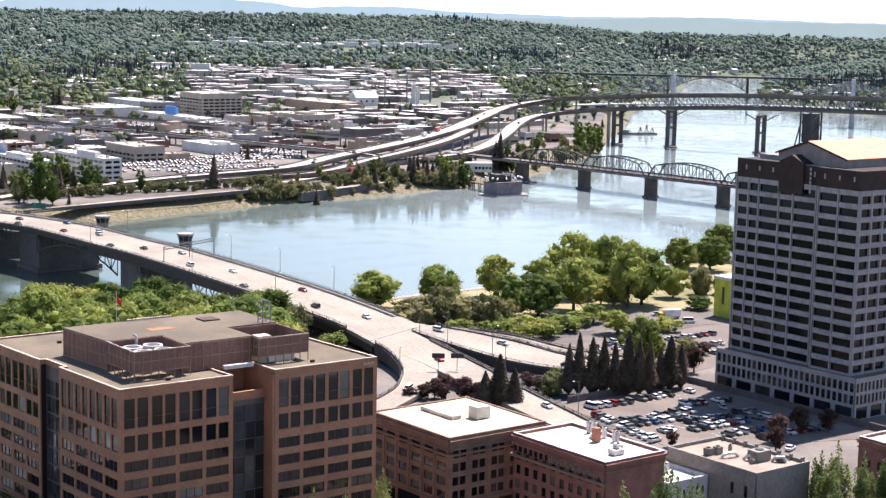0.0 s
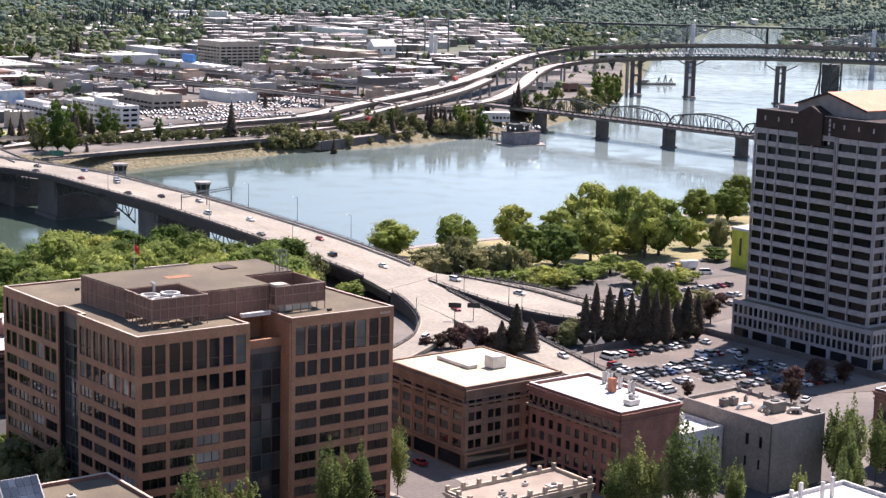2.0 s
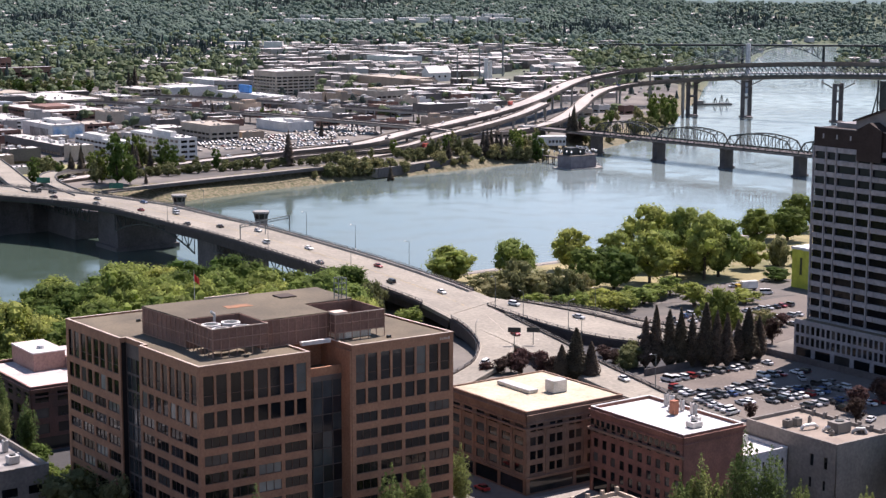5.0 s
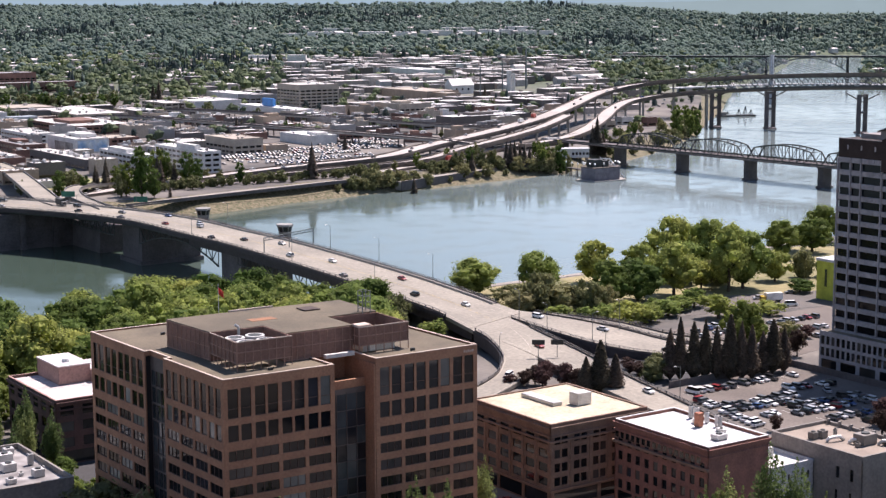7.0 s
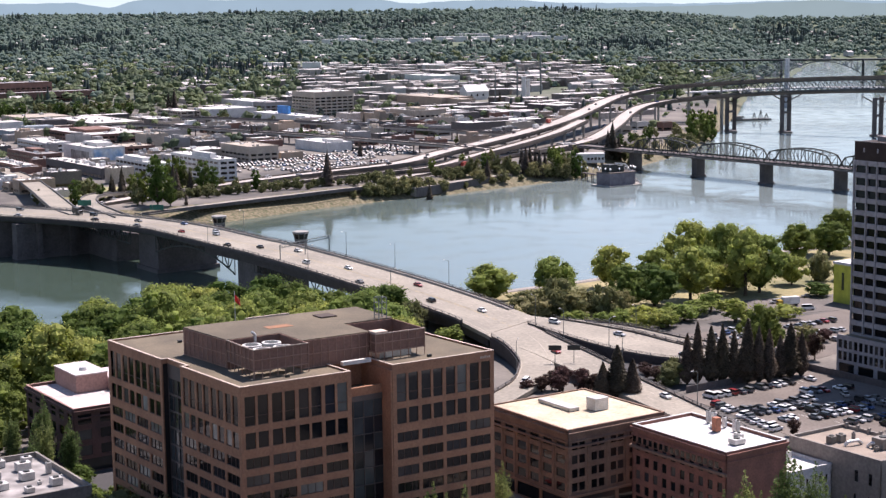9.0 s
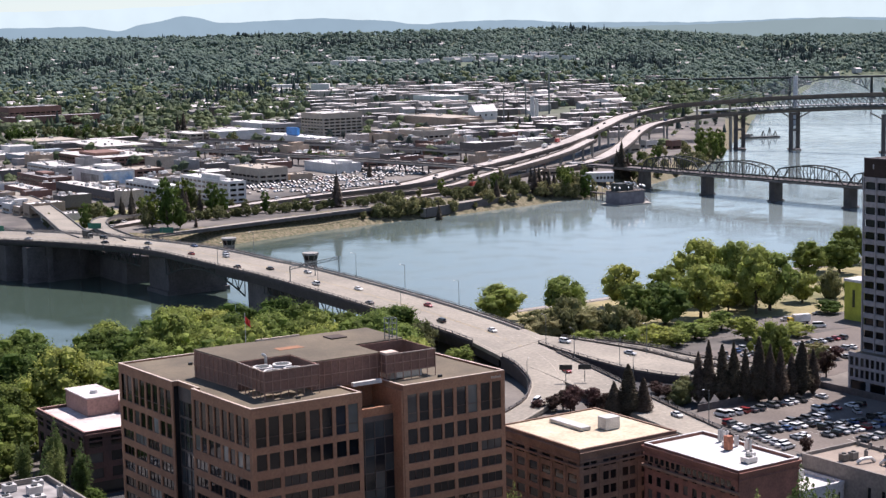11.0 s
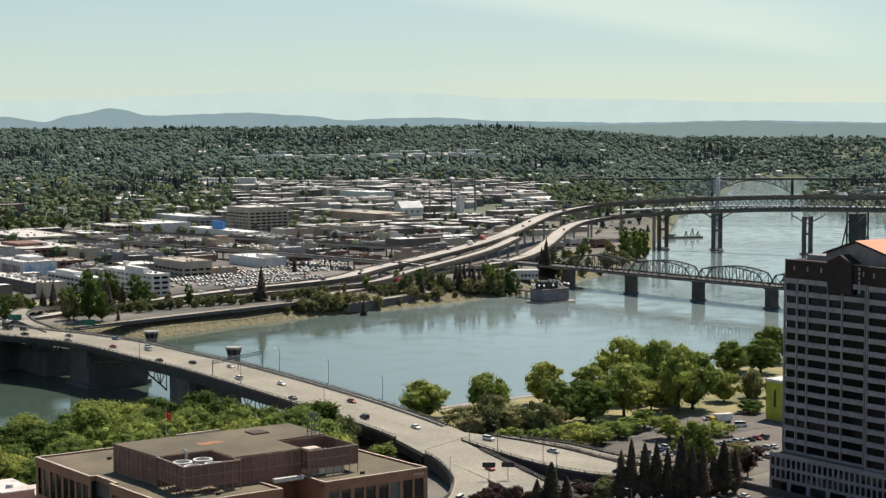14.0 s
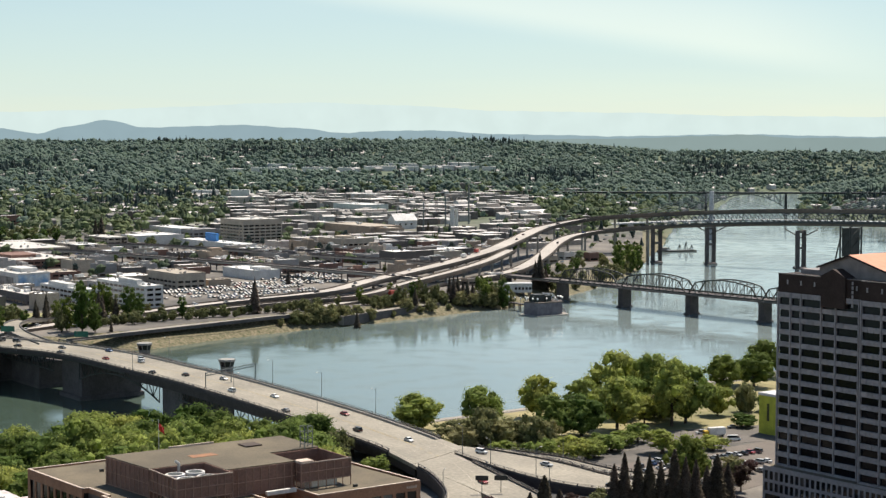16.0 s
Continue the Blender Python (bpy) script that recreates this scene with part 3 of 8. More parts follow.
    for at, turn in (((25.6, 0), 90), ((35.6, 11.9), -90)):
        facade(o, pose(*skew(*at), 0, 0, 0, turn), 11.9, 0, top - 1.0, [], BRICK_BROWN, GLASS_BROWN)
    for i in range(5):
        x, y = skew(58.0 + i * 0.55, 0)
        part("sign_bar", boxes((x, x + 0.36, y - 0.1, y + 0.02, 43.6, 44.15 - 0.12 * (i % 2))), LEDGE, o, "small pale sign bars")
    for x, y in ((12.5, 3.6), (47, 2.8), (44, 24), (10, 50)):
        part("roof_vent", boxes((x, x + 0.9, y, y + 0.6, top - 0.3, top + 0.25)), STEEL_DARK, o, "small dark roof vent")
    return o


office = brown_office()


def lattice_screen(owner, a0, a1, b0, b1, z0, z1, material, legs=True):
    """Panelled screen round a roof well: a thin wall, frame bars in front of it, and legs under it."""
    t = 0.25
    bm = bmesh.new()
    ring = [(a0, b0), (a1, b0), (a1, b1), (a0, b1)]
    for (xa, ya), (xb, yb) in zip(ring, ring[1:] + ring[:1]):
        box(bm, min(xa, xb) - (t if xa == xb == a1 else 0), max(xa, xb) + (t if xa == xb == a0 else 0), min(ya, yb) - (t if ya == yb == b1 else 0), max(ya, yb) + (t if ya == yb == b0 else 0), z0, z1)
    bmesh.ops.remove_doubles(bm, verts=bm.verts, dist=0.001)
    part("screen", bm, material, owner, "brown panelled screen")
    for horizontal in (True, False):
        length = (a1 - a0) if horizontal else (b1 - b0)
        n = max(3, round(length / 1.9))
        for i in range(n + 1):
            u = length * i / n
            x, y = (a0 + u, b0 - 0.09) if horizontal else (a0 - 0.09, b0 + u)
            part("bar", boxes((x - 0.08, x + 0.08, y - 0.06, y + 0.06, 0.0 if legs else z0, z1 + 0.05)), BAR, owner)
        for z in (z0, (z0 + z1) / 2, z1):
            s = (a0 - 0.1, a1 + 0.1, b0 - 0.16, b0 + 0.02, z - 0.1, z + 0.1) if horizontal else (a0 - 0.16, a0 + 0.02, b0 - 0.1, b1 + 0.1, z - 0.1, z + 0.1)
            part("rail", boxes(s), BAR if z < z1 else LEDGE, owner)


BAR = mat("screen_bar", (0.33, 0.20, 0.15), 0.7)
SCREEN = mat("brown_screen", (0.22, 0.12, 0.09), 0.8, scale=0.2, fine=2)


def penthouse():
    o = thing("plant_room", "brown metal plant room with panelled screens on the office roof", "plant room", town_pose(0, 0, 54.72, -1.1))
    outline = [(6.4, 19), (19.0, 19), (19.0, 9.0), (35.3, 9.0), (35.3, 20), (47.8, 20), (47.8, 36.4), (4.7, 37.4)]
    bm = bmesh.new()
    prism(bm, outline, 0, 6.0)
    part("body", bm, SCREEN, o)
    bm = bmesh.new()
    prism(bm, outline, 6.0, 6.2)
    part("roof", bm, ROOF_GREY, o, "brown gravel roof")
    for i in range(10):
        y = 19.5 + i * 1.9
        x = 6.4 - 0.0924 * (y - 19)
        part("bar", boxes((x - 0.12, x, y - 0.08, y + 0.08, 0, 6.0)), BAR, o)
    for i in range(9):
        x = 19.8 + i * 1.85
        part("bar", boxes((x - 0.08, x + 0.08, 8.88, 9.0, 0, 6.0)), BAR, o)
    for z in (0.2, 3.0, 5.9):
        bm = bmesh.new()
        beam(bm, (6.35, 19, z), (4.65, 37.4, z), 0.16)
        part("rail", bm, BAR, o)
        part("rail", boxes((19.0, 35.3, 8.86, 9.0, z - 0.09, z + 0.09)), BAR, o)
    lattice_screen(o, 6.4, 19.0, 6.3, 18.9, 1.7, 6.1, SCREEN)
    lattice_screen(o, 35.5, 47.8, 6.6, 19.9, 1.9, 5.9, SCREEN)
    steel = mat("galvanised", (0.55, 0.55, 0.54), 0.45, 0.6)
    for x, y in ((10.0, 9.2), (14.6, 9.2), (10.0, 14.4), (14.6, 14.4)):
        bm = bmesh.new()
        tube(bm, (x, y, 1.5), (x, y, 5.0), 1.8, 1.8, 18)
        fan = part("cooling_fan", bm, steel, o, "round galvanised cooling fan")
        bm = bmesh.new()
        tube(bm, (x, y, 5.0), (x, y, 5.45), 2.05, 2.05, 18)
        part("rim", bm, ROOF_WHITE, fan, "white fan rim")
        bm = bmesh.new()
        tube(bm, (x, y, 5.44), (x, y, 5.5), 1.5, 1.5, 18)
        part("grille", bm, STEEL_DARK, fan, "dark fan grille")
    bm = bmesh.new()
    tube(bm, (12.2, 17.2, 1.5), (12.2, 17.2, 6.9), 0.35, 0.3, 10)
    tube(bm, (12.2, 17.2, 6.9), (11.4, 17.2, 7.5), 0.3, 0.3, 10)
    part("exhaust_pipe", bm, steel, o, "bent galvanised exhaust pipe")
    bm = boxes((37.5, 45.5, 8.4, 13, 0, 3.6), (38.4, 40.4, 7.2, 8.4, 0.5, 2.6))
    part("air_handler", bm, steel, o, "pale metal air handler")
    part("duct", boxes((27, 34, 6.0, 7.0, 0.2, 1.0)), ROOF_WHITE, o, "low white roof duct")
    part("hatch", boxes((34, 38, 28, 32, 6.2, 6.5)), mat("rust_patch", (0.07, 0.05, 0.04), 0.9), o, "dark brown roof hatch")
    part("hatch", boxes((19, 25, 24, 27, 6.2, 6.26)), mat("rust_stain", (0.30, 0.14, 0.07), 0.9, second=(0.15, 0.10, 0.07), scale=0.5), o, "rust-stained roof patch")
    part("duct_cover", boxes((35.4, 38.6, 6.6, 9.4, 5.9, 6.3)), LEDGE, o)
    part("roof_edge", boxes((19.5, 30.5, 36.7, 37.1, 6.2, 6.6)), LEDGE, o, "pale roof edge")
    posts = ((44, 19.5), (46, 19.5), (46, 21.5), (44, 21.5))
    for x, y in posts:
        bm = bmesh.new()
        beam(bm, (x, y, 6), (x, y, 11), 0.16)
        part("antenna_post", bm, STEEL_GREY, o, "steel antenna post")
    for z in (7, 8.4, 9.8, 11):
        for (xa, ya), (xb, yb) in zip(posts, posts[1:] + posts[:1]):
            bm = bmesh.new()
            beam(bm, (xa, ya, z), (xb, yb, z), 0.1)
            part("antenna_rung", bm, STEEL_GREY, o)
    return o


plant = penthouse()
pole = thing("flagpole", "white flagpole with a red flag behind the office roof", "flagpole", town_pose(27, 55, 54.72))
bm = bmesh.new()
tube(bm, (0, 0, 0), (0, 0, 9.5), 0.09, 0.05)
part("pole", bm, mat("white_metal", (0.75, 0.75, 0.75), 0.4), pole)
bm = bmesh.new()
cloth = [[bm.verts.new((0.08 + 0.34 * i, 0.18 * math.sin(i * 1.3 + j), 7.0 + 0.4 * j - 0.32 * i)) for i in range(5)] for j in range(5)]
for j in range(4):
    for i in range(4):
        bm.faces.new((cloth[j][i], cloth[j][i + 1], cloth[j + 1][i + 1], cloth[j + 1][i]))
bmesh.ops.solidify(bm, geom=bm.faces[:], thickness=0.03)
part("flag", bm, mat("red_cloth", (0.55, 0.06, 0.05), 0.8), pole, "red flag")

# ---- the tower with white spandrels ----
DARK_STONE = mat("dark_stone", (0.04, 0.028, 0.025), 0.75, scale=0.3, fine=2, spec=0.2)


def tower():
    o = thing("office_tower", "tall office tower with white spandrel panels and dark window bands", "tower", town_pose(258, 0, 10))
    top, floors, pitch = 75.5, 15, 4.0
    bm = bmesh.new()
    prism(bm, [(0.5, 38.6), (-1.3, 38.6), (-1.3, 23.5), (42, 23.5), (42, 73.5), (0.5, 73.5)], 12.5, 70)
    bmesh.ops.recalc_face_normals(bm, faces=bm.faces)
    part("core", bm, mat("black_glass", (0.007, 0.008, 0.011), 0.12, second=(0.004, 0.005, 0.007), scale=0.15, spec=0.25), o, "dark window bands")
    bm = bmesh.new()
    prism(bm, [(-1.9, 23), (43, 23), (43, 74), (0, 74), (0, 38.8), (-1.9, 38.8)], 69.6, top)
    part("attic", bm, DARK_STONE, o, "dark stone top storeys")
    for i in range(9):
        y = 25 + i * 5.6
        x = -1.96 if y < 38.8 else -0.06
        part("light_slot", boxes((x, x + 0.3, y, y + 0.6, 72.2, 73.7)), PANEL_WHITE, o)
    # west face: bays between white columns
    cuts = [73.9, 68.7, 64.4, 56.0, 50.2, 41.0, 38.8]
    cuts2 = [38.7, 31.0, 23.1]
    shapes = {}

    def panel(x, y0, y1, z):
        w = round(y1 - y0, 2)
        if w not in shapes:
            b = boxes((0, 0.9, 0, w, 0, 1.6))
            bmesh.ops.bevel(b, geom=b.edges[:], offset=0.05, segments=1, affect="EDGES")
            me = bpy.data.meshes.new("spandrel")
            b.to_mesh(me), b.free()
            me.materials.append(PANEL_WHITE)
            shapes[w] = me
        shared("spandrel", shapes[w], o, pose(x, y0, z))

    for line, x in ((cuts, -0.25), (cuts2, -2.1)):
        for hi, lo in zip(line, line[1:]):
            n = max(1, round((hi - lo) / 2.9))
            for k in range(floors):
                z = 68.0 - pitch * k
                for j in range(n):
                    a, b = lo + 0.35 + (hi - lo - 0.7) * j / n, lo + 0.35 + (hi - lo - 0.7) * (j + 1) / n
                    panel(x, a + 0.04, b - 0.04, z)
        for y in line:
            part("column", boxes((x - 0.1, x + 0.8, y - 0.24, y + 0.24, 12.6, 69.55)), PANEL_WHITE, o)
    # north face
    bm = bmesh.new()
    for k in range(floors):
        z = 68.0 - pitch * k
        for j in range(8):
            box(bm, -1.4 + j * 5.4 + 0.35, -1.4 + (j + 1) * 5.4 - 0.35, 22.8, 23.6, z, z + 1.6)
    rest = part("spandrel_rows", bm, PANEL_WHITE, o)
    tagged(rest, kind="stuff")
    for j in range(9):
        x = -1.4 + j * 5.4
        part("column", boxes((x - 0.35, x + 0.35, 22.7, 23.55, 12.6, 69.5)), PANEL_WHITE, o)
    # podium
    bm = bmesh.new()
    prism(bm, [(-3.6, 19.4), (45, 19.4), (45, 75.6), (-3.6, 75.6)], 0, 12.6)
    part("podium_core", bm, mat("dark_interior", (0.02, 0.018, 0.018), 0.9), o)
    for at, turn, width in (((-4, 76), -90, 57), ((-4, 19), 0, 49)):
        rows = [(0.2, 3.9, spans_of(0, width, 7, 1.6, 1.0)), (4.9, 7.7, spans_of(0, width, 26, 0.65)), (8.7, 11.5, spans_of(0, width, 26, 0.65))]
        facade(o, pose(at[0], at[1], 0, 0, 0, turn), width, 0, 13.0, rows, PANEL_WHITE, GLASS_DARK, depth=0.4)
    bm = bmesh.new()
    prism(bm, [(-3.6, 19.4), (45, 19.4), (45, 75.6), (-3.6, 75.6)], 12.7, 12.9)
    part("podium_roof", bm, ROOF_GREY, o)
    # gabled plant floor with an orange roof slope
    ridge, foot_n, foot_s, z_ridge, z_n, z_s = 47.8, 60.0, 32.4, 82.4, 78.3, 78.0
    bm = bmesh.new()
    v = [bm.verts.new(p) for p in ((3.5, foot_s, 75.5), (3.5, foot_n, 75.5), (3.5, foot_n, z_n), (3.5, ridge, z_ridge), (3.5, foot_s, z_s))]
    w = [bm.verts.new(q.co + Vector((35, 0, 0))) for q in v]
    bm.faces.new(v), bm.faces.new(w[::-1])
    for i in range(5):
        bm.faces.new((v[i], w[i], w[(i + 1) % 5], v[(i + 1) % 5]))
    bmesh.ops.recalc_face_normals(bm, faces=bm.faces)
    part("plant_floor", bm, mat("grey_metal_wall", (0.24, 0.215, 0.21), 0.7), o, "grey gabled plant floor")
    for y1, z1, material, words in ((foot_n + 0.5, z_n - 0.1, DARK_STONE, "dark roof slope"), (foot_s - 0.5, z_s - 0.1, CORAL, "orange roof slope")):
        bm = bmesh.new()
        f = bm.faces.new([bm.verts.new(p) for p in ((2.7, ridge, z_ridge + 0.15), (39, ridge, z_ridge + 0.15), (39, y1, z1), (2.7, y1, z1))])
        bmesh.ops.recalc_face_normals(bm, faces=[f])
        bmesh.ops.solidify(bm, geom=[f], thickness=0.35)
        part("gable_roof", bm, material, o, words)
        bm = bmesh.new()
        beam(bm, (2.6, ridge, z_ridge + 0.2), (2.6, y1, z1 + 0.05), 0.35, 0.5)
        part("verge", bm, DARK_STONE, o, "dark gable edge")
    # a rimmed dark plate on the orange slope paints a roof well's shade
    fall = (z_ridge - z_s) / (ridge - foot_s)
    for x0, x1, y0, y1, lift, material in ((4.5, 17.5, 38.2, 46.6, 0.22, CORAL), (5.2, 16.8, 38.9, 45.9, 0.30, DARK_STONE)):
        bm = bmesh.new()
        f = bm.faces.new([bm.verts.new((x, y, z_s + fall * (y - foot_s) + lift)) for x, y in ((x0, y0), (x1, y0), (x1, y1), (x0, y1))])
        bmesh.ops.solidify(bm, geom=[f], thickness=0.3)
        part("roof_well", bm, material, o, "dark sunken roof well" if material is DARK_STONE else "orange rim of the roof well")
    part("plant_box", boxes((6, 36, 60.6, 70, top, 77.0)), mat("grey_metal_wall", (0.24, 0.215, 0.21), 0.7), o)
    for p0, p1 in (((-1.9, 23), (-1.9, 38.8)), ((0, 38.8), (0, 74))):
        part("roof_edge", boxes((p0[0] - 0.08, p0[0] + 0.3, p0[1], p1[1], top, top + 0.25)), mat("grey_metal_wall", (0.24, 0.215, 0.21), 0.7), o)
    # dark clock-like bay on the face
    bm = boxes((-0.9, 1.0, 46, 55.6, 66.2, 75.9))
    part("sign_bay", bm, DARK_STONE, o, "dark stone bay")
    bm = bmesh.new()
    v = [bm.verts.new(p) for p in ((-1.0, 45.6, 75.9), (-1.0, 56, 75.9), (-1.0, 50.8, 78.4))]
    w = [bm.verts.new(q.co + Vector((4.6, 0, 0))) for q in v]
    bm.faces.new(v), bm.faces.new(w[::-1])
    for i in range(3):
        bm.faces.new((v[i], w[i], w[(i + 1) % 3], v[(i + 1) % 3]))
    bmesh.ops.recalc_face_normals(bm, faces=bm.faces)
    part("small_gable", bm, DARK_STONE, o)
    for i in range(6):
        part("sign_bar", boxes((-1.02, -0.9, 42.6, 43.3, 67 + i * 1.4, 68 + i * 1.4)), PANEL_WHITE, o)
    return o


tower_thing = tower()

# ---- older brick blocks on the west bank ----
UNIT = mat("rooftop_metal", (0.58, 0.57, 0.55), 0.5, 0.3, spread=0.2)
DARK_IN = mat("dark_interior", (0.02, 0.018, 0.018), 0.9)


def rooftop_unit(x, y, z, w, d, h, label, turn=0.0, fan=True, frame_ab=True):
    o = thing("rooftop_unit", label, "rooftop unit", town_pose(x, y, z, turn) if frame_ab else pose(x, y, z, 0, 0, turn), group="rooftop units")
    bm = boxes((-w / 2, w / 2, -d / 2, d / 2, 0.15, h))
    bmesh.ops.bevel(bm, geom=bm.edges[:], offset=0.06, segments=1, affect="EDGES")
    part("casing", bm, UNIT, o)
    part("curb", boxes((-w / 2 + 0.15, w / 2 - 0.15, -d / 2 + 0.15, d / 2 - 0.15, -0.1, 0.15)), STEEL_GREY, o)
    if fan:
        bm = bmesh.new()
        tube(bm, (0, 0, h), (0, 0, h + 0.25), min(w, d) * 0.32, n=12)
        part("fan", bm, STEEL_DARK, o)
    return o


def run_round(pts, r, n=8):
    """A bent round pipe through points."""
    bm = bmesh.new()
    rings = []
    for i, p in enumerate(pts):
        q = (pts[min(i + 1, len(pts) - 1)] - pts[max(i - 1, 0)]).to_track_quat("Z", "Y")
        rings.append([bm.verts.new(p + q @ Vector((r * math.cos(6.2832 * k / n), r * math.sin(6.2832 * k / n), 0))) for k in range(n)])
    for a, b in zip(rings, rings[1:]):
        for k in range(n):
            bm.faces.new((a[k], a[(k + 1) % n], b[(k + 1) % n], b[k]))
    bm.faces.new(rings[0][::-1]), bm.faces.new(rings[-1])
    return bm


def block_building(name, label, a0, a1, b0, b1, top, rows_a, rows_b, skin, roof, coping=None, cornice=0.0, wall_h=0.9):
    """A flat-roofed building by the street grid; rows_a: windows of the face towards the street grid's start (b = b0), rows_b: of the face a = a0."""
    z0 = 10
    o = thing(name, label, "building", town_pose(a0, b0, z0))
    w, d, h = a1 - a0, b1 - b0, top - z0
    k = 0.36
    bm = bmesh.new()
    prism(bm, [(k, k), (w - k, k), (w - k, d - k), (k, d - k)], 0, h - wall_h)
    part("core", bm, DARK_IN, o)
    bm = bmesh.new()
    prism(bm, [(k, k), (w - k, k), (w - k, d - k), (k, d - k)], h - wall_h + 0.02, h - wall_h + 0.2)
    part("roof", bm, roof, o)
    facade(o, pose(0, 0, 0), w, 0, h - wall_h, rows_a(w, h), skin, GLASS_DARK)
    facade(o, pose(0, d, 0, 0, 0, -90), d, 0, h - wall_h, rows_b(d, h), skin, GLASS_DARK)
    facade(o, pose(w, 0, 0, 0, 0, 90), d, 0, h - wall_h, [], skin, GLASS_DARK)
    facade(o, pose(w, d, 0, 0, 0, 180), w, 0, h - wall_h, [], skin, GLASS_DARK)
    parapet(o, [(0, 0), (w, 0), (w, d), (0, d)], h - wall_h, wall_h, 0.45, skin)
    parapet(o, [(-0.06, -0.06), (w + 0.06, -0.06), (w + 0.06, d + 0.06), (-0.06, d + 0.06)], h, 0.12, 0.55, coping or skin)
    if cornice:
        for z, out in ((h - cornice, 0.5), (h - cornice - 0.5, 0.28), (h - cornice * 2.7, 0.25)):
            part("cornice", boxes((-out, w + out, -out, 0, z, z + 0.45), ), skin, o)
            part("cornice", boxes((-out, 0, -out, d + out, z, z + 0.45)), skin, o)
    return o


def regular(n, first, pitch, height, gap, edge=1.2, shop=True, pair=False, top=None, shop_h=3.6):
    def rows(width, h):
        out = [(0.3, shop_h, spans_of(0, width, max(2, n // 2), 1.0, edge))] if shop else []
        z = first
        while z + height < h - 1.6:
            s = spans_of(0, width, n, gap, edge)
            out.append((z, z + height, split(s, 0.4) if pair else s))
            z += pitch
        return out
    return rows


BRICK_TAN = mat("tan_brick", (0.235, 0.15, 0.105), 0.88, second=(0.17, 0.105, 0.075), scale=0.25, fine=2.2)
STUCCO_GREY = mat("grey_stucco", (0.235, 0.215, 0.19), 0.9, second=(0.18, 0.163, 0.145), scale=0.15, fine=1.4)
STUCCO_PALE = mat("pale_stucco", (0.52, 0.52, 0.52), 0.85, second=(0.44, 0.44, 0.45), scale=0.2, fine=1.4)
ROSE = mat("rose_stucco", (0.36, 0.215, 0.18), 0.85, second=(0.29, 0.175, 0.145), scale=0.2, fine=1.5)
block_building("brick_building", "tan brick corner building with a cream roof and cornices", 89.8, 120, 8.4, 40, 30.5, regular(5, 5.2, 3.4, 2.1, 1.9, pair=True), regular(6, 5.2, 3.4, 2.1, 1.7), BRICK_TAN, ROOF_CREAM, cornice=1.2, wall_h=0.4)
block_building("brick_building", "red brick building with arched top windows and a white roof", 105.4, 124.2, -28.6, 3.4, 30.8, regular(2, 40, 3.4, 2.1, 1.9, shop=False), regular(10, 4.2, 3.5, 2.2, 1.5), BRICK_RED, ROOF_WHITE, coping=ROOF_WHITE, cornice=1.0)
block_building("low_building", "pale grey stucco building with a white roof", 124.5, 138.2, -29.5, -9, 23.0, regular(6, 1.6, 3.6, 1.9, 1.3, shop=False), regular(2, 40, 3.6, 1.9, 2, shop=False), STUCCO_PALE, ROOF_WHITE)
block_building("stucco_building", "grey-tan stucco building with rooftop machinery", 138.6, 157.2, -44, -15.5, 26.7, regular(2, 40, 3.6, 1.9, 2, shop=False), lambda w, h: [(10.2, 13.0, [(20.6, 21.7), (24.8, 25.9)]), (5.0, 7.4, [(20.4, 21.2), (24.6, 25.4)]), (3.0, 6.5, [(1.5, 3.0), (4.0, 5.5)])], STUCCO_GREY, mat("tan_gravel", (0.30, 0.25, 0.20), 0.9, second=(0.22, 0.18, 0.145), scale=0.15))
# red building's brick darkened for the shade of trees and neighbours
block_building("red_building", "dark red brick building with a white roof", 7.5, 38, 111, 146, 27.4, regular(5, 4.6, 4.2, 2.6, 2.4), regular(6, 4.6, 4.2, 2.6, 2.4), mat("shade_darkened_brick", (0.13, 0.068, 0.055), 0.9, second=(0.085, 0.05, 0.042), scale=0.2, fine=2.0), mat("worn_white_roof", (0.62, 0.57, 0.55), 0.8, second=(0.42, 0.36, 0.34), scale=0.14, fine=0.9), coping=ROSE, cornice=1.1)
block_building("grey_building", "grey stucco building with a cluttered white roof", -48, -11, 53, 88, 24.2, regular(6, 4, 4, 2.0, 2.5), regular(5, 4, 4, 2, 2.5), STUCCO_GREY, mat("stained_roof", (0.36, 0.345, 0.33), 0.85, second=(0.15, 0.14, 0.135), scale=0.2, fine=0.8), wall_h=1.4)
block_building("corner_building", "low cream stucco building with an ornate parapet", 62, 93, -33.5, -21.0, 18.2, regular(7, 4.4, 3.6, 1.8, 2.0), regular(3, 4.4, 3.6, 1.8, 2.0), mat("cream_stucco", (0.48, 0.40, 0.31), 0.85), mat("tan_gravel", (0.30, 0.25, 0.20), 0.9, second=(0.22, 0.18, 0.145), scale=0.15), cornice=0.8)
block_building("brick_building", "brick building with a brown gravel roof", -42, -6, -45, 1, 28, regular(6, 5, 3.6, 2, 2), regular(6, 5, 3.6, 2, 2), BRICK_RED, ROOF_GREY, coping=LEDGE)
block_building("white_roof_building", "building with a bright white roof and vent stacks", 84, 112, -130, -86.5, 29.6, regular(6, 5, 3.6, 2, 2), regular(6, 5, 3.6, 2, 2), STUCCO_PALE, ROOF_WHITE)
block_building("brick_building", "brown brick building with a pale parapet", 177.8, 205, -75, -42, 29.5, regular(6, 4.6, 3.8, 2.2, 2.0), regular(7, 4.6, 3.8, 2.2, 2.0), BRICK_RED, ROOF_WHITE, coping=STUCCO_PALE, cornice=1.0)
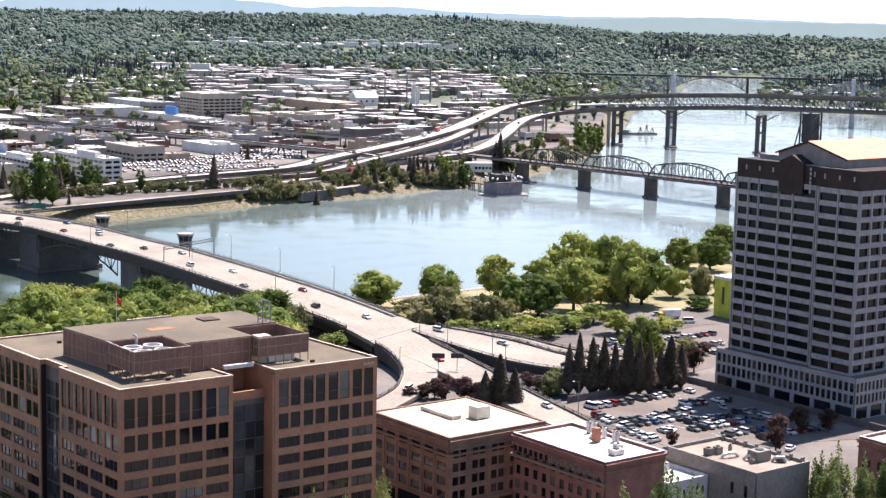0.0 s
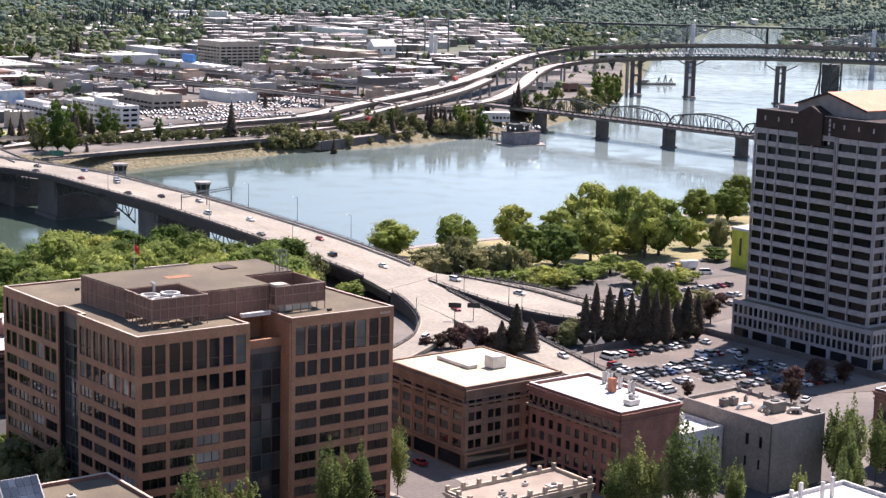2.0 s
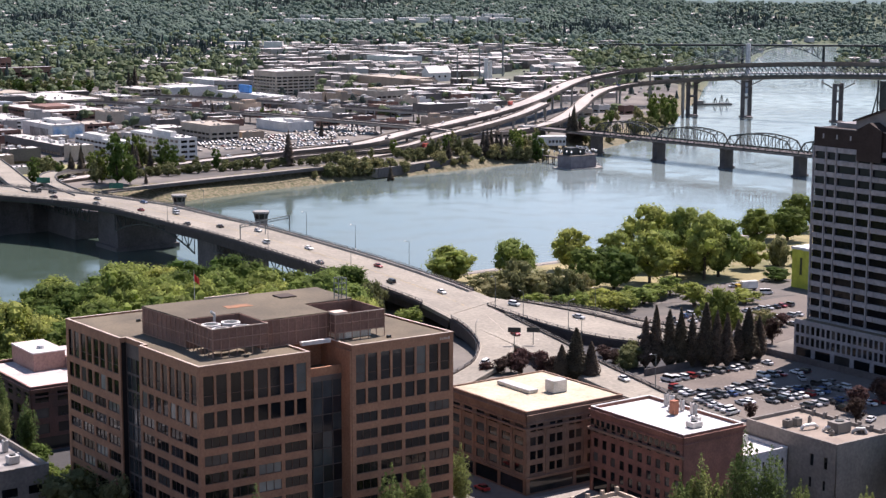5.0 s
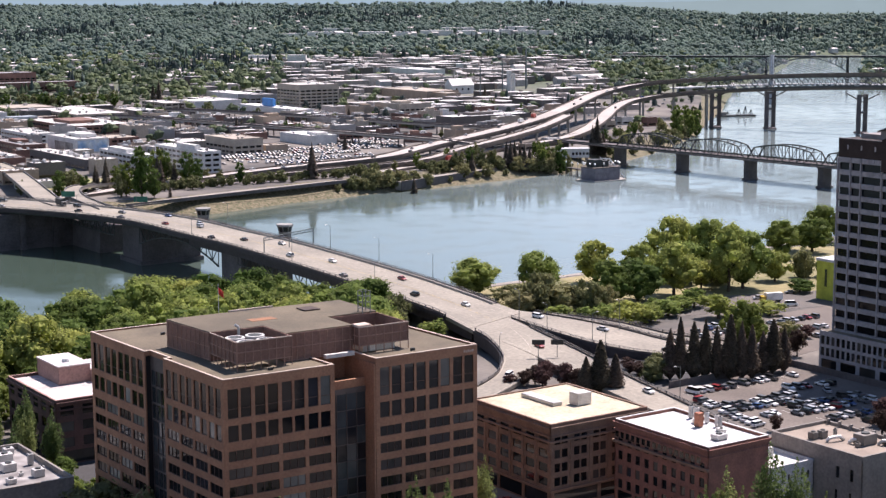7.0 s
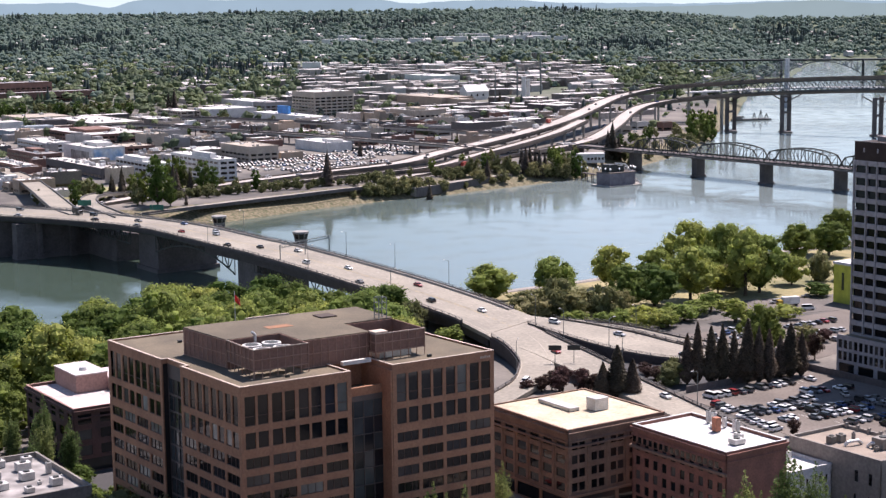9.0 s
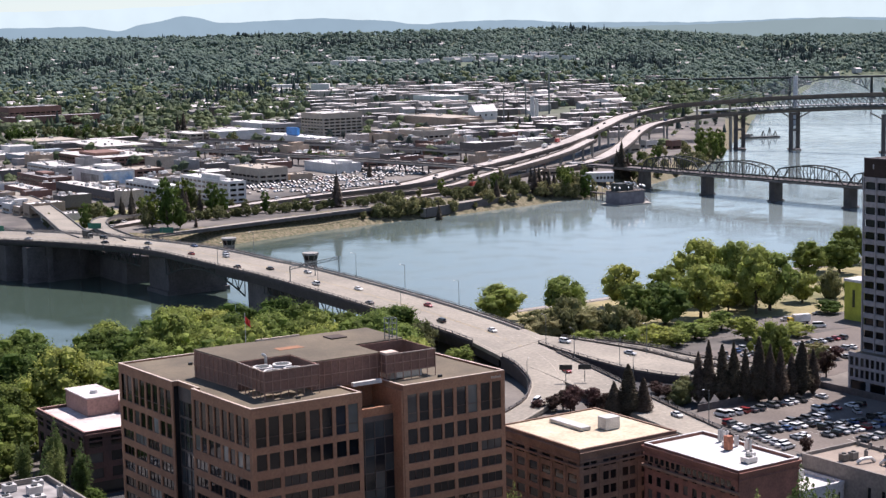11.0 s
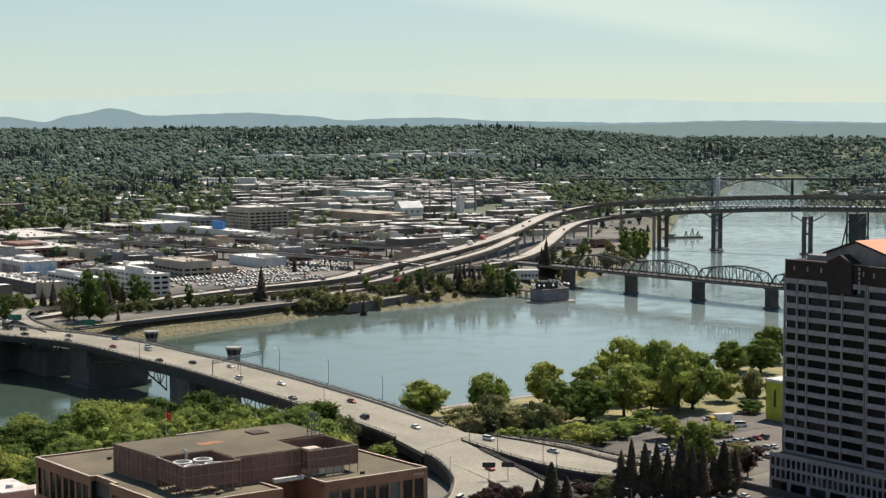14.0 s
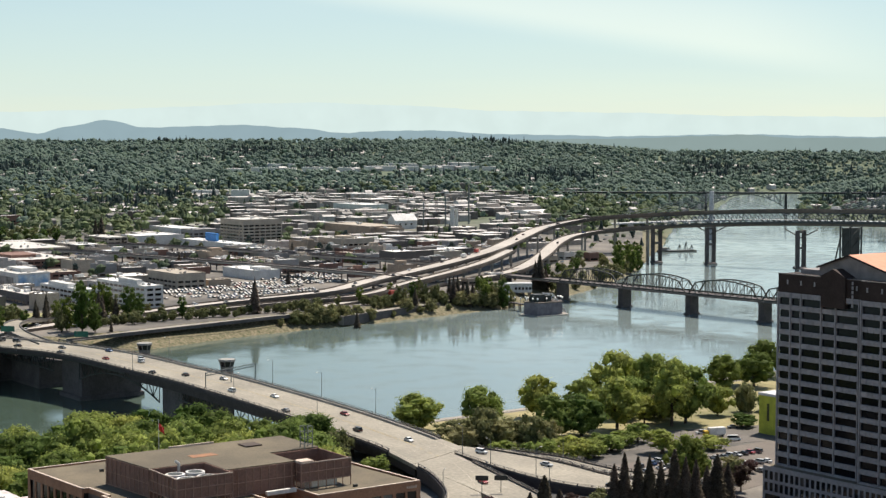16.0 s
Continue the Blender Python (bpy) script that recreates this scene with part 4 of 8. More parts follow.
# arched top windows in pairs, storey ledges and parapet posts
def arched_window(owner, m, w, h):
    pts = [(-w / 2, 0), (w / 2, 0)] + [(w / 2 * math.cos(math.pi * i / 8), h - w / 2 + w / 2 * math.sin(math.pi * i / 8)) for i in range(9)]
    for name, k, y, material in (("arch_surround", 1.35, -0.10, BRICK_TAN), ("window", 1.0, -0.14, GLASS_DARK)):
        bm = bmesh.new()
        f = [bm.verts.new((x * k, y, z * (1 if k == 1 else 1.09) - (0 if k == 1 else 0.15))) for x, z in pts]
        b = [bm.verts.new((q.co.x, 0.05, q.co.z)) for q in f]
        bm.faces.new(f)
        for i in range(len(f)):
            j = (i + 1) % len(f)
            bm.faces.new((f[j], f[i], b[i], b[j]))
        bmesh.ops.recalc_face_normals(bm, faces=bm.faces)
        part(name, bm, material, owner).matrix_basis = m


red = bpy.data.objects["brick_building.001"]
for i in range(8):
    for k in (-0.95, 0.95):
        arched_window(red, pose(0, 30.2 - i * 3.75 + k, 16.6, 0, 0, -90), 1.1, 1.9)
part("ledge", boxes((-0.75, 0, -0.4, 32.4, 15.3, 15.9)), BRICK_TAN, red, "projecting brown ledge")
tan = bpy.data.objects["brick_building"]
for z in (4.0, 16.0):
    part("ledge", boxes((-0.55, 0, -0.55, 32.1, z, z + 0.5)), BRICK_TAN, tan)
    part("ledge", boxes((0, 30.7, -0.55, 0, z, z + 0.5)), BRICK_TAN, tan)
for i in range(7):
    part("pilaster", boxes((-0.22, 0, i * 5.2, i * 5.2 + 0.8, 4.5, 16.0)), BRICK_TAN, tan)
for i in range(6):
    part("pilaster", boxes((i * 5.88, i * 5.88 + 0.8, -0.22, 0, 4.5, 16.0)), BRICK_TAN, tan)
cream = bpy.data.objects["corner_building"]
for i in range(1, 3):
    part("parapet_post", boxes((-0.2, 0.7, i * 3.9, i * 3.9 + 0.8, 7.2, 9.3)), mat("cream_stucco", (0.48, 0.40, 0.31), 0.85), cream)
for i in range(8):
    part("parapet_post", boxes((i * 4.3, i * 4.3 + 0.8, -0.2, 0.7, 7.2, 9.3)), mat("cream_stucco", (0.48, 0.40, 0.31), 0.85), cream)
    part("parapet_post", boxes((i * 4.3, i * 4.3 + 0.8, 12.0, 12.7, 7.2, 9.3)), mat("cream_stucco", (0.48, 0.40, 0.31), 0.85), cream)
rooftop_unit(109, 21, 30.3, 4.4, 3.4, 3.2, "white box-shaped roof hatch house", fan=False)
rooftop_unit(103, 29, 30.3, 3.0, 13.0, 1.0, "low pale roof monitor", fan=False)
rooftop_unit(118, -12, 30.2, 1.6, 1.6, 3.4, "orange brick chimney on the white roof", fan=False).children[0].data.materials[0] = mat("orange_brick", (0.42, 0.17, 0.10), 0.85)
for a, b, w, d, h in ((121, -8, 1.0, 1.0, 3.4), (122, -10.5, 0.9, 0.9, 2.6), (121.5, -14.5, 0.9, 0.9, 2.8), (120.5, -16.5, 0.8, 0.8, 3.0), (114, -23, 3.2, 2.4, 1.3), (122, -5, 0.9, 0.9, 3.0), (119.6, -9.5, 1.6, 1.2, 1.2), (119, -18.5, 1.2, 2.4, 0.8)):
    rooftop_unit(a, b, 30.2, w, d, h, "grey metal rooftop vent")
OLD_METAL = mat("weathered_metal", (0.20, 0.185, 0.165), 0.6, 0.3, spread=0.4)
for a, b, w, d, h in ((150, -34.6, 4.6, 3.4, 2.6), (143.2, -24.6, 1.9, 1.7, 1.8), (146, -25.0, 1.9, 1.7, 1.9), (146.2, -35.8, 1.0, 1.0, 1.1), (153.4, -38.4, 2.0, 1.6, 1.5), (148.6, -26.6, 0.7, 0.7, 2.2), (152.4, -31.2, 1.2, 1.0, 1.3)):
    rooftop_unit(a, b, 26.0, w, d, h, "weathered dark metal rooftop unit").children[0].data.materials[0] = OLD_METAL
for pts in ([(143.6, -28.4, 26.2), (144.2, -28.8, 27.0), (145.4, -29.2, 27.2), (147.2, -29.4, 27.1), (148.2, -29.6, 26.2)], [(147.2, -32.2, 26.2), (147.4, -33.2, 27.2), (148.2, -34.0, 27.3)], [(151.6, -37.2, 26.2), (152.0, -38.2, 27.2), (153.2, -39.4, 27.3), (153.6, -39.8, 26.2)]):
    duct = thing("roof_duct", "pale bent metal duct on a gravel roof", "duct")
    part("pipe", run_round([Vector(town(*p)) for p in pts], 0.42), UNIT, duct)
for i in range(8):
    shelf = bpy.data.objects["stucco_building"]
    part("parapet_post", boxes((17.7, 18.5, 1.5 + i * 3.6, 2.1 + i * 3.6, 15.9, 17.5)), STUCCO_GREY, shelf)
rooftop_unit(132, -19, 22.3, 4.0, 3.6, 2.4, "white box-shaped roof hatch house", fan=False)
for a, b, w, d, h in ((-16, 62, 2.6, 2.2, 1.9), (-20, 70, 3.2, 2.4, 2.0), (-23, 60, 2, 2, 1.3), (-18, 78, 3.4, 2.4, 2.1), (-28, 66, 4, 3, 1.6), (-26, 75, 2.6, 2.6, 1.8), (-14, 72, 1.2, 1.2, 2.8), (-15, 84, 2.4, 1.8, 1.6), (-22, 84, 3.0, 2.4, 1.8), (-31, 72, 2.0, 2.0, 1.4), (-13.5, 66, 0.9, 0.9, 1.2), (-19, 64.5, 1.0, 0.8, 0.9), (-24, 79.5, 1.1, 1.1, 1.0), (-29, 80, 2.8, 2.0, 1.6)):
    rooftop_unit(a, b, 23.0, w, d, h, "pale metal rooftop unit")
for a, b, w, d, h in ((-18, -8, 1.6, 1.2, 0.7), (-22, -16, 1.4, 1.4, 0.8), (-14, -22, 1.6, 1.2, 0.6), (-28, -10, 1.2, 1.2, 0.8)):
    rooftop_unit(a, b, 27.3, w, d, h, "small white rooftop vent")
for a, b, w, d, h in ((72, -28, 1.4, 1.2, 0.8), (80, -26, 1.2, 1.0, 0.8), (84, -31, 3.4, 2.0, 1.0), (70, -31, 1.2, 1.2, 0.9)):
    rooftop_unit(a, b, 17.5, w, d, h, "dark metal rooftop unit")
for a, b in ((90, -92), (95, -90), (99, -92), (103, -91)):
    rooftop_unit(a, b, 28.9, 0.7, 0.7, 4.2, "tall white vent stack", fan=False)
# the red building's upper storey and the sloping skylight
up = thing("roof_house", "rose stucco roof house with a white roof", "roof house", town_pose(16, 126, 26.6))
part("wall", boxes((0, 9, 4, 20, 0, 5.0), (9, 18, 2, 16, 0, 3.4)), ROSE, up)
part("roof", boxes((-0.2, 9.2, 3.8, 20.2, 5.0, 5.3), (9.3, 18.2, 1.8, 16.2, 3.4, 3.6)), mat("worn_white_roof", (0.62, 0.57, 0.55), 0.8), up)
bm = bmesh.new()
tube(bm, (4, 9, 5.3), (4, 9, 6.2), 1.2, 0.9, 12)
part("vent", bm, UNIT, up)
solar = thing("skylight", "tilted glazed skylight with white frame on a small gabled house", "skylight", town_pose(-27, -4, 27.3))
bm = bmesh.new()
v = [bm.verts.new(p) for p in ((-4, -4, 0), (4, -4, 0), (4, 4, 0), (-4, 4, 0), (-4, 0, 4.6), (4, 0, 4.6))]
for f in ((0, 1, 5, 4), (1, 2, 5), (2, 3, 4, 5), (3, 0, 4), (3, 2, 1, 0)):
    bm.faces.new([v[i] for i in f])
part("house", bm, STUCCO_PALE, solar)
for i in range(5):
    for j in range(3):
        p = pose(-3.7 + i * 1.5, -3.75 + j * 1.22, 0.42 + j * 1.40, 49, 0, 0)
        bm = boxes((0, 1.4, 0, 1.75, 0, 0.07))
        part("pane", bm, glass_mat("blue_grey_glass", (0.06, 0.08, 0.11)), solar).matrix_basis = p

# the lime-green building by the river road
lime = thing("lime_building", "lime-green building with a grey roof and dark glass", "building", town_pose(350, 150, 10))
part("wall", boxes((0, 20, 0, 16.5, 0, 15.6)), mat("lime_paint", (0.50, 0.52, 0.06), 0.7), lime)
part("roof", boxes((-0.3, 20.3, -0.3, 16.8, 15.6, 16.6)), STUCCO_PALE, lime)
part("glass_bay", boxes((2.5, 16, -0.5, 0.1, 3.0, 13.5)), GLASS_DARK, lime)
part("sign_bar", boxes((-0.12, 0.1, 11, 12.2, 5.5, 12.5)), mat("dark_green_paint", (0.05, 0.06, 0.02), 0.7), lime)

# unseen plain blocks round the camera, added to darken reflections in the windows
BACK = mat("reflection_block_wall", (0.16, 0.14, 0.13), 0.9, scale=0.1, fine=1.0)
for x0, x1, y0, y1, h in ((-190, -120, 150, 235, 40), (-100, -40, 120, 215, 34), (-20, 40, 110, 190, 36), (60, 120, 140, 220, 38), (140, 210, 160, 260, 36), (-320, -210, 120, 330, 42), (-60, 60, -90, -30, 150), (-260, -120, -60, 80, 70), (120, 260, -60, 90, 70)):
    o = thing("city_block", "plain brown city block behind the viewpoint", "building", pose(x0, y0, 10))
    part("wall", boxes((0, x1 - x0, 0, y1 - y0, 0, h)), BACK, o)
    part("roof", boxes((-0.3, x1 - x0 + 0.3, -0.3, y1 - y0 + 0.3, h, h + 0.5)), ROOF_GREY, o)

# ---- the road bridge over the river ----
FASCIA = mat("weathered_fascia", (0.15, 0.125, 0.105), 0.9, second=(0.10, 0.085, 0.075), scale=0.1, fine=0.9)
RAIL = mat("bridge_rail", (0.13, 0.125, 0.12), 0.7)
PAINT = mat("worn_lane_paint", (0.42, 0.385, 0.33), 0.8, second=(0.32, 0.28, 0.22), scale=0.2)
PAINT_Y = mat("yellow_lane_paint", (0.36, 0.29, 0.16), 0.8)
UP = Vector((0, 0, 1))


def T3(a, b, z):
    return Vector(town(a, b, z))


def take(pts, n, step=2.0):
    p = resample(pts, step)
    return [p[round(i * (len(p) - 1) / n)] for i in range(n + 1)]


bridge = thing("road_bridge", "concrete road bridge with steel deck trusses and curving ramps", "bridge")
post_bm = boxes((-0.14, 0.14, -0.14, 0.14, 0, 1.25))
POST = bpy.data.meshes.new("rail_post")
post_bm.to_mesh(POST), post_bm.free()
POST.materials.append(RAIL)


def railing(owner, line, inward, spacing=4.8, skirt=True):
    """Concrete kerb, posts and two rails along an edge, with a dark steel skirt outside the slab."""
    base = [p + q for p, q in zip(line, inward)]
    part("parapet", wall_along(base, 0.55, 0.4), FASCIA, owner)
    if skirt:
        out = [p - q * 1.3 for p, q in zip(line, inward)]
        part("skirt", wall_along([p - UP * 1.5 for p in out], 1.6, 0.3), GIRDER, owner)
    for z in (0.85, 1.2):
        part("rail", wall_along([p + UP * z for p in base], 0.10, 0.12), RAIL, owner)
    fine = resample(base, spacing)
    for p in fine[::1]:
        shared("rail_post", POST, owner, Matrix.Translation(p))


def strip_lines(owner, left, right, at, material, dash=None, width=0.11, lift=0.03):
    """Painted lines along a road; at: fractions across it."""
    for u in at:
        c = resample([l.lerp(r, u) for l, r in zip(left, right)], 3.0)
        bm = bmesh.new()
        for i in range(len(c) - 1):
            if dash and i % dash[1] >= dash[0]:
                continue
            p, q = c[i] + UP * lift, c[i + 1] + UP * lift
            d = (q - p).normalized()
            s = Vector((-d.y, d.x, 0)) * width
            bm.faces.new([bm.verts.new(w) for w in (p - s, q - s, q + s, p + s)])
        bmesh.ops.recalc_face_normals(bm, faces=bm.faces)
        tagged(part("lane_line", bm, material, owner), kind="stuff" if dash else "")


def girders(owner, left, right, drop, fractions, height, material=STEEL_DARK, width=0.5):
    for u in fractions:
        line = [l.lerp(r, u) - UP * (drop + height) for l, r in zip(left, right)]
        part("girder", wall_along(line, height, width), material, owner)


near = [T3(60, 690, 20), T3(95, 640, 21), T3(144.3, 563, 22), T3(173.4, 507, 22), T3(184, 470, 22), T3(186, 440, 22), T3(186.5, 400, 22), T3(187, 352, 22), T3(186.2, 270.6, 20.5), T3(184.6, 202, 18.5), T3(181.6, 171, 16.5)]
far = [T3(110, 715, 20), T3(135, 665, 21), T3(180, 577, 22), T3(203, 515, 22), T3(214, 470, 22), T3(217, 440, 22), T3(217, 400, 22), T3(218, 352, 22), T3(218.6, 270.6, 20.0), T3(219, 224, 17.6), T3(215, 185, 16.2)]
DL, DR = take(near, 90), take(far, 90)
part("deck", slab(DL, DR, 1.3), DECK, bridge)
across = [(r - l).normalized() for l, r in zip(DL, DR)]
railing(bridge, DL[:88], [c * 0.3 for c in across[:88]])
railing(bridge, DR[:88], [c * -0.3 for c in across[:88]])
part("walkway", slab([l.lerp(r, 0.90) + UP * 0.22 for l, r in zip(DL, DR)][:88], [l.lerp(r, 0.985) + UP * 0.22 for l, r in zip(DL, DR)][:88], 0.2), mat("dark_walkway", (0.16, 0.145, 0.13), 0.9), bridge)
part("barrier", wall_along([l.lerp(r, 0.895) for l, r in zip(DL, DR)][:88], 0.9, 0.35), CONCRETE, bridge)
strip_lines(bridge, DL, DR, (0.06, 0.86), PAINT)
strip_lines(bridge, DL, DR, (0.2, 0.33, 0.6, 0.73), PAINT, (1, 4))
strip_lines(bridge, DL, DR, (0.455, 0.48), PAINT_Y)
girders(bridge, DL, DR, 1.3, (0.94,), 1.4)
girders(bridge, DL[:52], DR[:52], 1.3, (0.06,), 1.5)
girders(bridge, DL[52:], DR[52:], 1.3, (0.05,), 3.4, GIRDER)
girders(bridge, DL, DR, 1.3, (0.3, 0.5, 0.7), 1.0)


def run(pts, w):
    """A bent bar through points, as one closed shell."""
    bm = bmesh.new()
    rings = []
    for i, p in enumerate(pts):
        d = (pts[min(i + 1, len(pts) - 1)] - pts[max(i - 1, 0)]).normalized()
        side = d.cross(UP)
        side = side.normalized() if side.length > 1e-4 else Vector((1, 0, 0))
        up = side.cross(d)
        rings.append([bm.verts.new(p + side * (sx * w / 2) + up * (sz * w / 2)) for sx, sz in ((-1, -1), (1, -1), (1, 1), (-1, 1))])
    for p, q in zip(rings, rings[1:]):
        for i in range(4):
            bm.faces.new((p[i], p[(i + 1) % 4], q[(i + 1) % 4], q[i]))
    bm.faces.new(rings[0][::-1]), bm.faces.new(rings[-1])
    return bm


def side_truss(owner, a, pts, drop_end, drop_mid, panels, arch=True):
    """A steel truss below the deck edge: chords, posts and diagonals."""
    hi, lo = [], []
    for i in range(panels + 1):
        u = i / panels
        b, z = pts[0][0] + (pts[1][0] - pts[0][0]) * u, pts[0][1] + (pts[1][1] - pts[0][1]) * u
        d = drop_mid + (drop_end - drop_mid) * (2 * u - 1) ** 2 if arch else drop_end
        hi.append(T3(a, b, z)), lo.append(T3(a, b, z - d))
    truss_ = part("deck_truss", run(lo, 0.55), STEEL_DARK, owner, "dark steel deck truss")
    part("top_chord", run(hi, 0.4), STEEL_DARK, truss_)
    for i in range(panels):
        part("diagonal", run((lo[i], hi[i + 1]) if i % 2 else (hi[i], lo[i + 1]), 0.32), STEEL_DARK, truss_)
    for i in range(panels + 1):
        part("post", run((lo[i], hi[i]), 0.36), STEEL_DARK, truss_)


for a in (188.5, 214.5):
    side_truss(bridge, a, ((377, 20), (463, 20)), 9.5, 2.2, 14)
    side_truss(bridge, a, ((358, 20), (285, 18.6)), 6, 6, 12, False)
    side_truss(bridge, a, ((285, 18.6), (222, 16.5)), 5, 5, 10, False)
    side_truss(bridge, a - (0 if a > 205 else 6), ((480, 20), (548, 20)), 6.5, 6.5, 12, False)


def pier(a0, a1, b0, b1, z1, z0=-4.0, foot=1.2):
    bm = bmesh.new()
    for e, lo, hi in ((foot, z0, 2.0), (0, 2.0, z1)):
        pts = [(a0 - e, b0 - e), (a1 + e, b0 - e), (a1 + e, b1 + e), (a0 - e, b1 + e)]
        prism(bm, [town(*p)[:2] for p in pts], lo, hi)
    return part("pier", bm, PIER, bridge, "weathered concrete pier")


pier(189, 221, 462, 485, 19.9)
# solid block added to fill the shaded space and its dark reflection
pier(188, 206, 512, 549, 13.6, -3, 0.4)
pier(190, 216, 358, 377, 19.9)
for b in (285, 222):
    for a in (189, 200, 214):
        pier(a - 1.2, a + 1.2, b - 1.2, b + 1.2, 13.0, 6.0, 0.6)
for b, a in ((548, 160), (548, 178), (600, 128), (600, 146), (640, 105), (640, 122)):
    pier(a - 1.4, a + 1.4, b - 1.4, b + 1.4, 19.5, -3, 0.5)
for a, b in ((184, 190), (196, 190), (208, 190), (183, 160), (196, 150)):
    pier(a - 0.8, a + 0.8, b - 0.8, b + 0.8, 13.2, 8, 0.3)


# solid blocks added as a dark backing for the shade under the approach
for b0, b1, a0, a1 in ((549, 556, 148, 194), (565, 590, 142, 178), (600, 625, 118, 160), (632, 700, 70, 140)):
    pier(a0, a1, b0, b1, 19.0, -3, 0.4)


def bridge_house(a, b, z, label, flare=True):
    o = thing("bridge_house", label, "bridge house", town_pose(a, b, z))
    n = 8
    bm = bmesh.new()
    tube(bm, (0, 0, -9), (0, 0, 0.3), 3.4, 3.0, n)
    part("base", bm, PIER, o)
    bm = bmesh.new()
    tube(bm, (0, 0, 0.3), (0, 0, 1.5), 3.0, 3.1, n)
    part("sill_wall", bm, STUCCO_GREY, o)
    bm = bmesh.new()
    tube(bm, (0, 0, 1.5), (0, 0, 4.0), 2.9, 3.5, n)
    part("window", bm, GLASS_DARK, o)
    for i in range(n):
        t = 2 * math.pi * i / n
        bm = bmesh.new()
        beam(bm, (2.95 * math.cos(t), 2.95 * math.sin(t), 1.5), (3.6 * math.cos(t), 3.6 * math.sin(t), 4.0), 0.25)
        part("mullion", bm, STUCCO_GREY, o)
    bm = bmesh.new()
    tube(bm, (0, 0, 4.0), (0, 0, 4.9), 4.1, 4.0, n)
    part("roof", bm, mat("weathered_roof", (0.30, 0.29, 0.27), 0.8), o, "grey flat roof")
    return o


bridge_house(224.5, 380, 21.9, "grey bridge house with sloped windows beside the deck")
bridge_house(222.5, 461, 21.4, "grey bridge house at the far bascule pier")

g = thing("gantry", "grey steel traffic gantry over the bridge deck", "gantry")
p, q = T3(190.4, 337, 22.0), T3(223, 351, 22.0)
for w in (p, p.lerp(q, 0.5), q):
    bm = bmesh.new()
    beam(bm, w - UP * 0.4, w + UP * 6.2, 0.4)
    part("post", bm, STEEL_GREY, g)
bm = bmesh.new()
for z in (5.0, 6.2):
    beam(bm, p + UP * z, q + UP * z, 0.3)
for i in range(14):
    beam(bm, p.lerp(q, i / 14) + UP * (5.0 if i % 2 else 6.2), p.lerp(q, (i + 1) / 14) + UP * (6.2 if i % 2 else 5.0), 0.16)
part("beam", bm, STEEL_GREY, g)


def ramp(left, right, thick=1.3, n=30, rails=(True, True), lines=True):
    l, r = take(left, n), take(right, n)
    part("ramp", slab(l, r, thick), DECK, bridge)
    c = [(b - a).normalized() for a, b in zip(l, r)]
    if rails[0]:
        railing(bridge, l[1:], [k * 0.25 for k in c[1:]])
    if rails[1]:
        railing(bridge, r[3:], [k * -0.25 for k in c[3:]])
    if lines:
        strip_lines(bridge, l, r, (0.07, 0.93), PAINT)
    return l, r


LOOP = ramp([T3(181.6, 171, 16.45), T3(178.7, 156, 15.45), T3(171.5, 138.5, 14.1), T3(165.5, 130.5, 13.1), T3(156, 121.7, 12), T3(140, 115, 10.6), T3(120, 112, 10.2)],
            [T3(196, 165, 16.3), T3(189, 147, 15.2), T3(178, 127.5, 13.9), T3(170, 119.5, 13), T3(158, 111.5, 12), T3(140, 104, 10.6), T3(120, 101, 10.2)], rails=(True, False))
MAIN = ramp([T3(181.6, 171, 16.4), T3(181, 148, 15.1), T3(178.6, 124.5, 14), T3(175, 100, 12.8), T3(172.4, 80.5, 11.8), T3(170, 55, 10.8), T3(165, 20, 10.15), T3(160, -10, 10.1)],
            [T3(207, 184, 16.2), T3(199.4, 147, 15), T3(194.6, 122, 14), T3(190, 102, 13), T3(184.6, 67.4, 11.2), T3(177.4, 34, 10.3), T3(172, 10, 10.15), T3(168, -12, 10.1)], rails=(False, True))
strip_lines(bridge, *MAIN, (0.36, 0.64), PAINT, (1, 4))
RIGHT = ramp([T3(206, 183, 16.1), T3(205, 149, 15), T3(211.7, 127.3, 13), T3(225, 111.4, 11.5), T3(245, 98, 10.2)],
             [T3(216, 190, 16.3), T3(224.6, 173, 15.4), T3(234, 153.5, 13.5), T3(240, 130, 11.6), T3(254, 112, 10.2)])
SLIP = ramp([T3(222, 178, 15.2), T3(234.5, 158, 13.4), T3(241, 136, 11.6), T3(254, 118, 10.3)], [T3(227, 182, 15.2), T3(241, 162, 13.4), T3(248, 140, 11.6), T3(260, 124, 10.3)])
part("abutment", slab([q - UP * 1.2 for q in MAIN[0][10:]], [q - UP * 1.2 for q in MAIN[1][10:]], 4.0), PIER, bridge)
part("abutment", slab([q - UP * 1.2 + Vector((0.6, 0.6, 0)) for q in RIGHT[0][14:]], [q - UP * 1.2 for q in RIGHT[1][14:]], 4.0), PIER, bridge)
# dark wall added to stand for the shaded void under the right ramp
part("girder", wall_along([q - UP * 5.2 for q in RIGHT[0][1:24]], 4.2, 0.5), GIRDER, bridge)
part("girder", wall_along([q - UP * 4.6 for q in LOOP[0][1:18]], 3.4, 0.5), GIRDER, bridge)
# dark sheet paints the ramps' shade onto the ground
sheet("road", tp((186, 84), (198, 150), (214, 184), (246, 176), (252, 118), (232, 96)), 10.04, SHADE_ASPHALT, "shaded asphalt road under the ramps", "road")
for b, a in ((150, 207), (150, 220), (128, 214), (128, 230), (112, 228)):
    pier(a - 0.7, a + 0.7, b - 0.7, b + 0.7, 12.0, 8, 0.3)

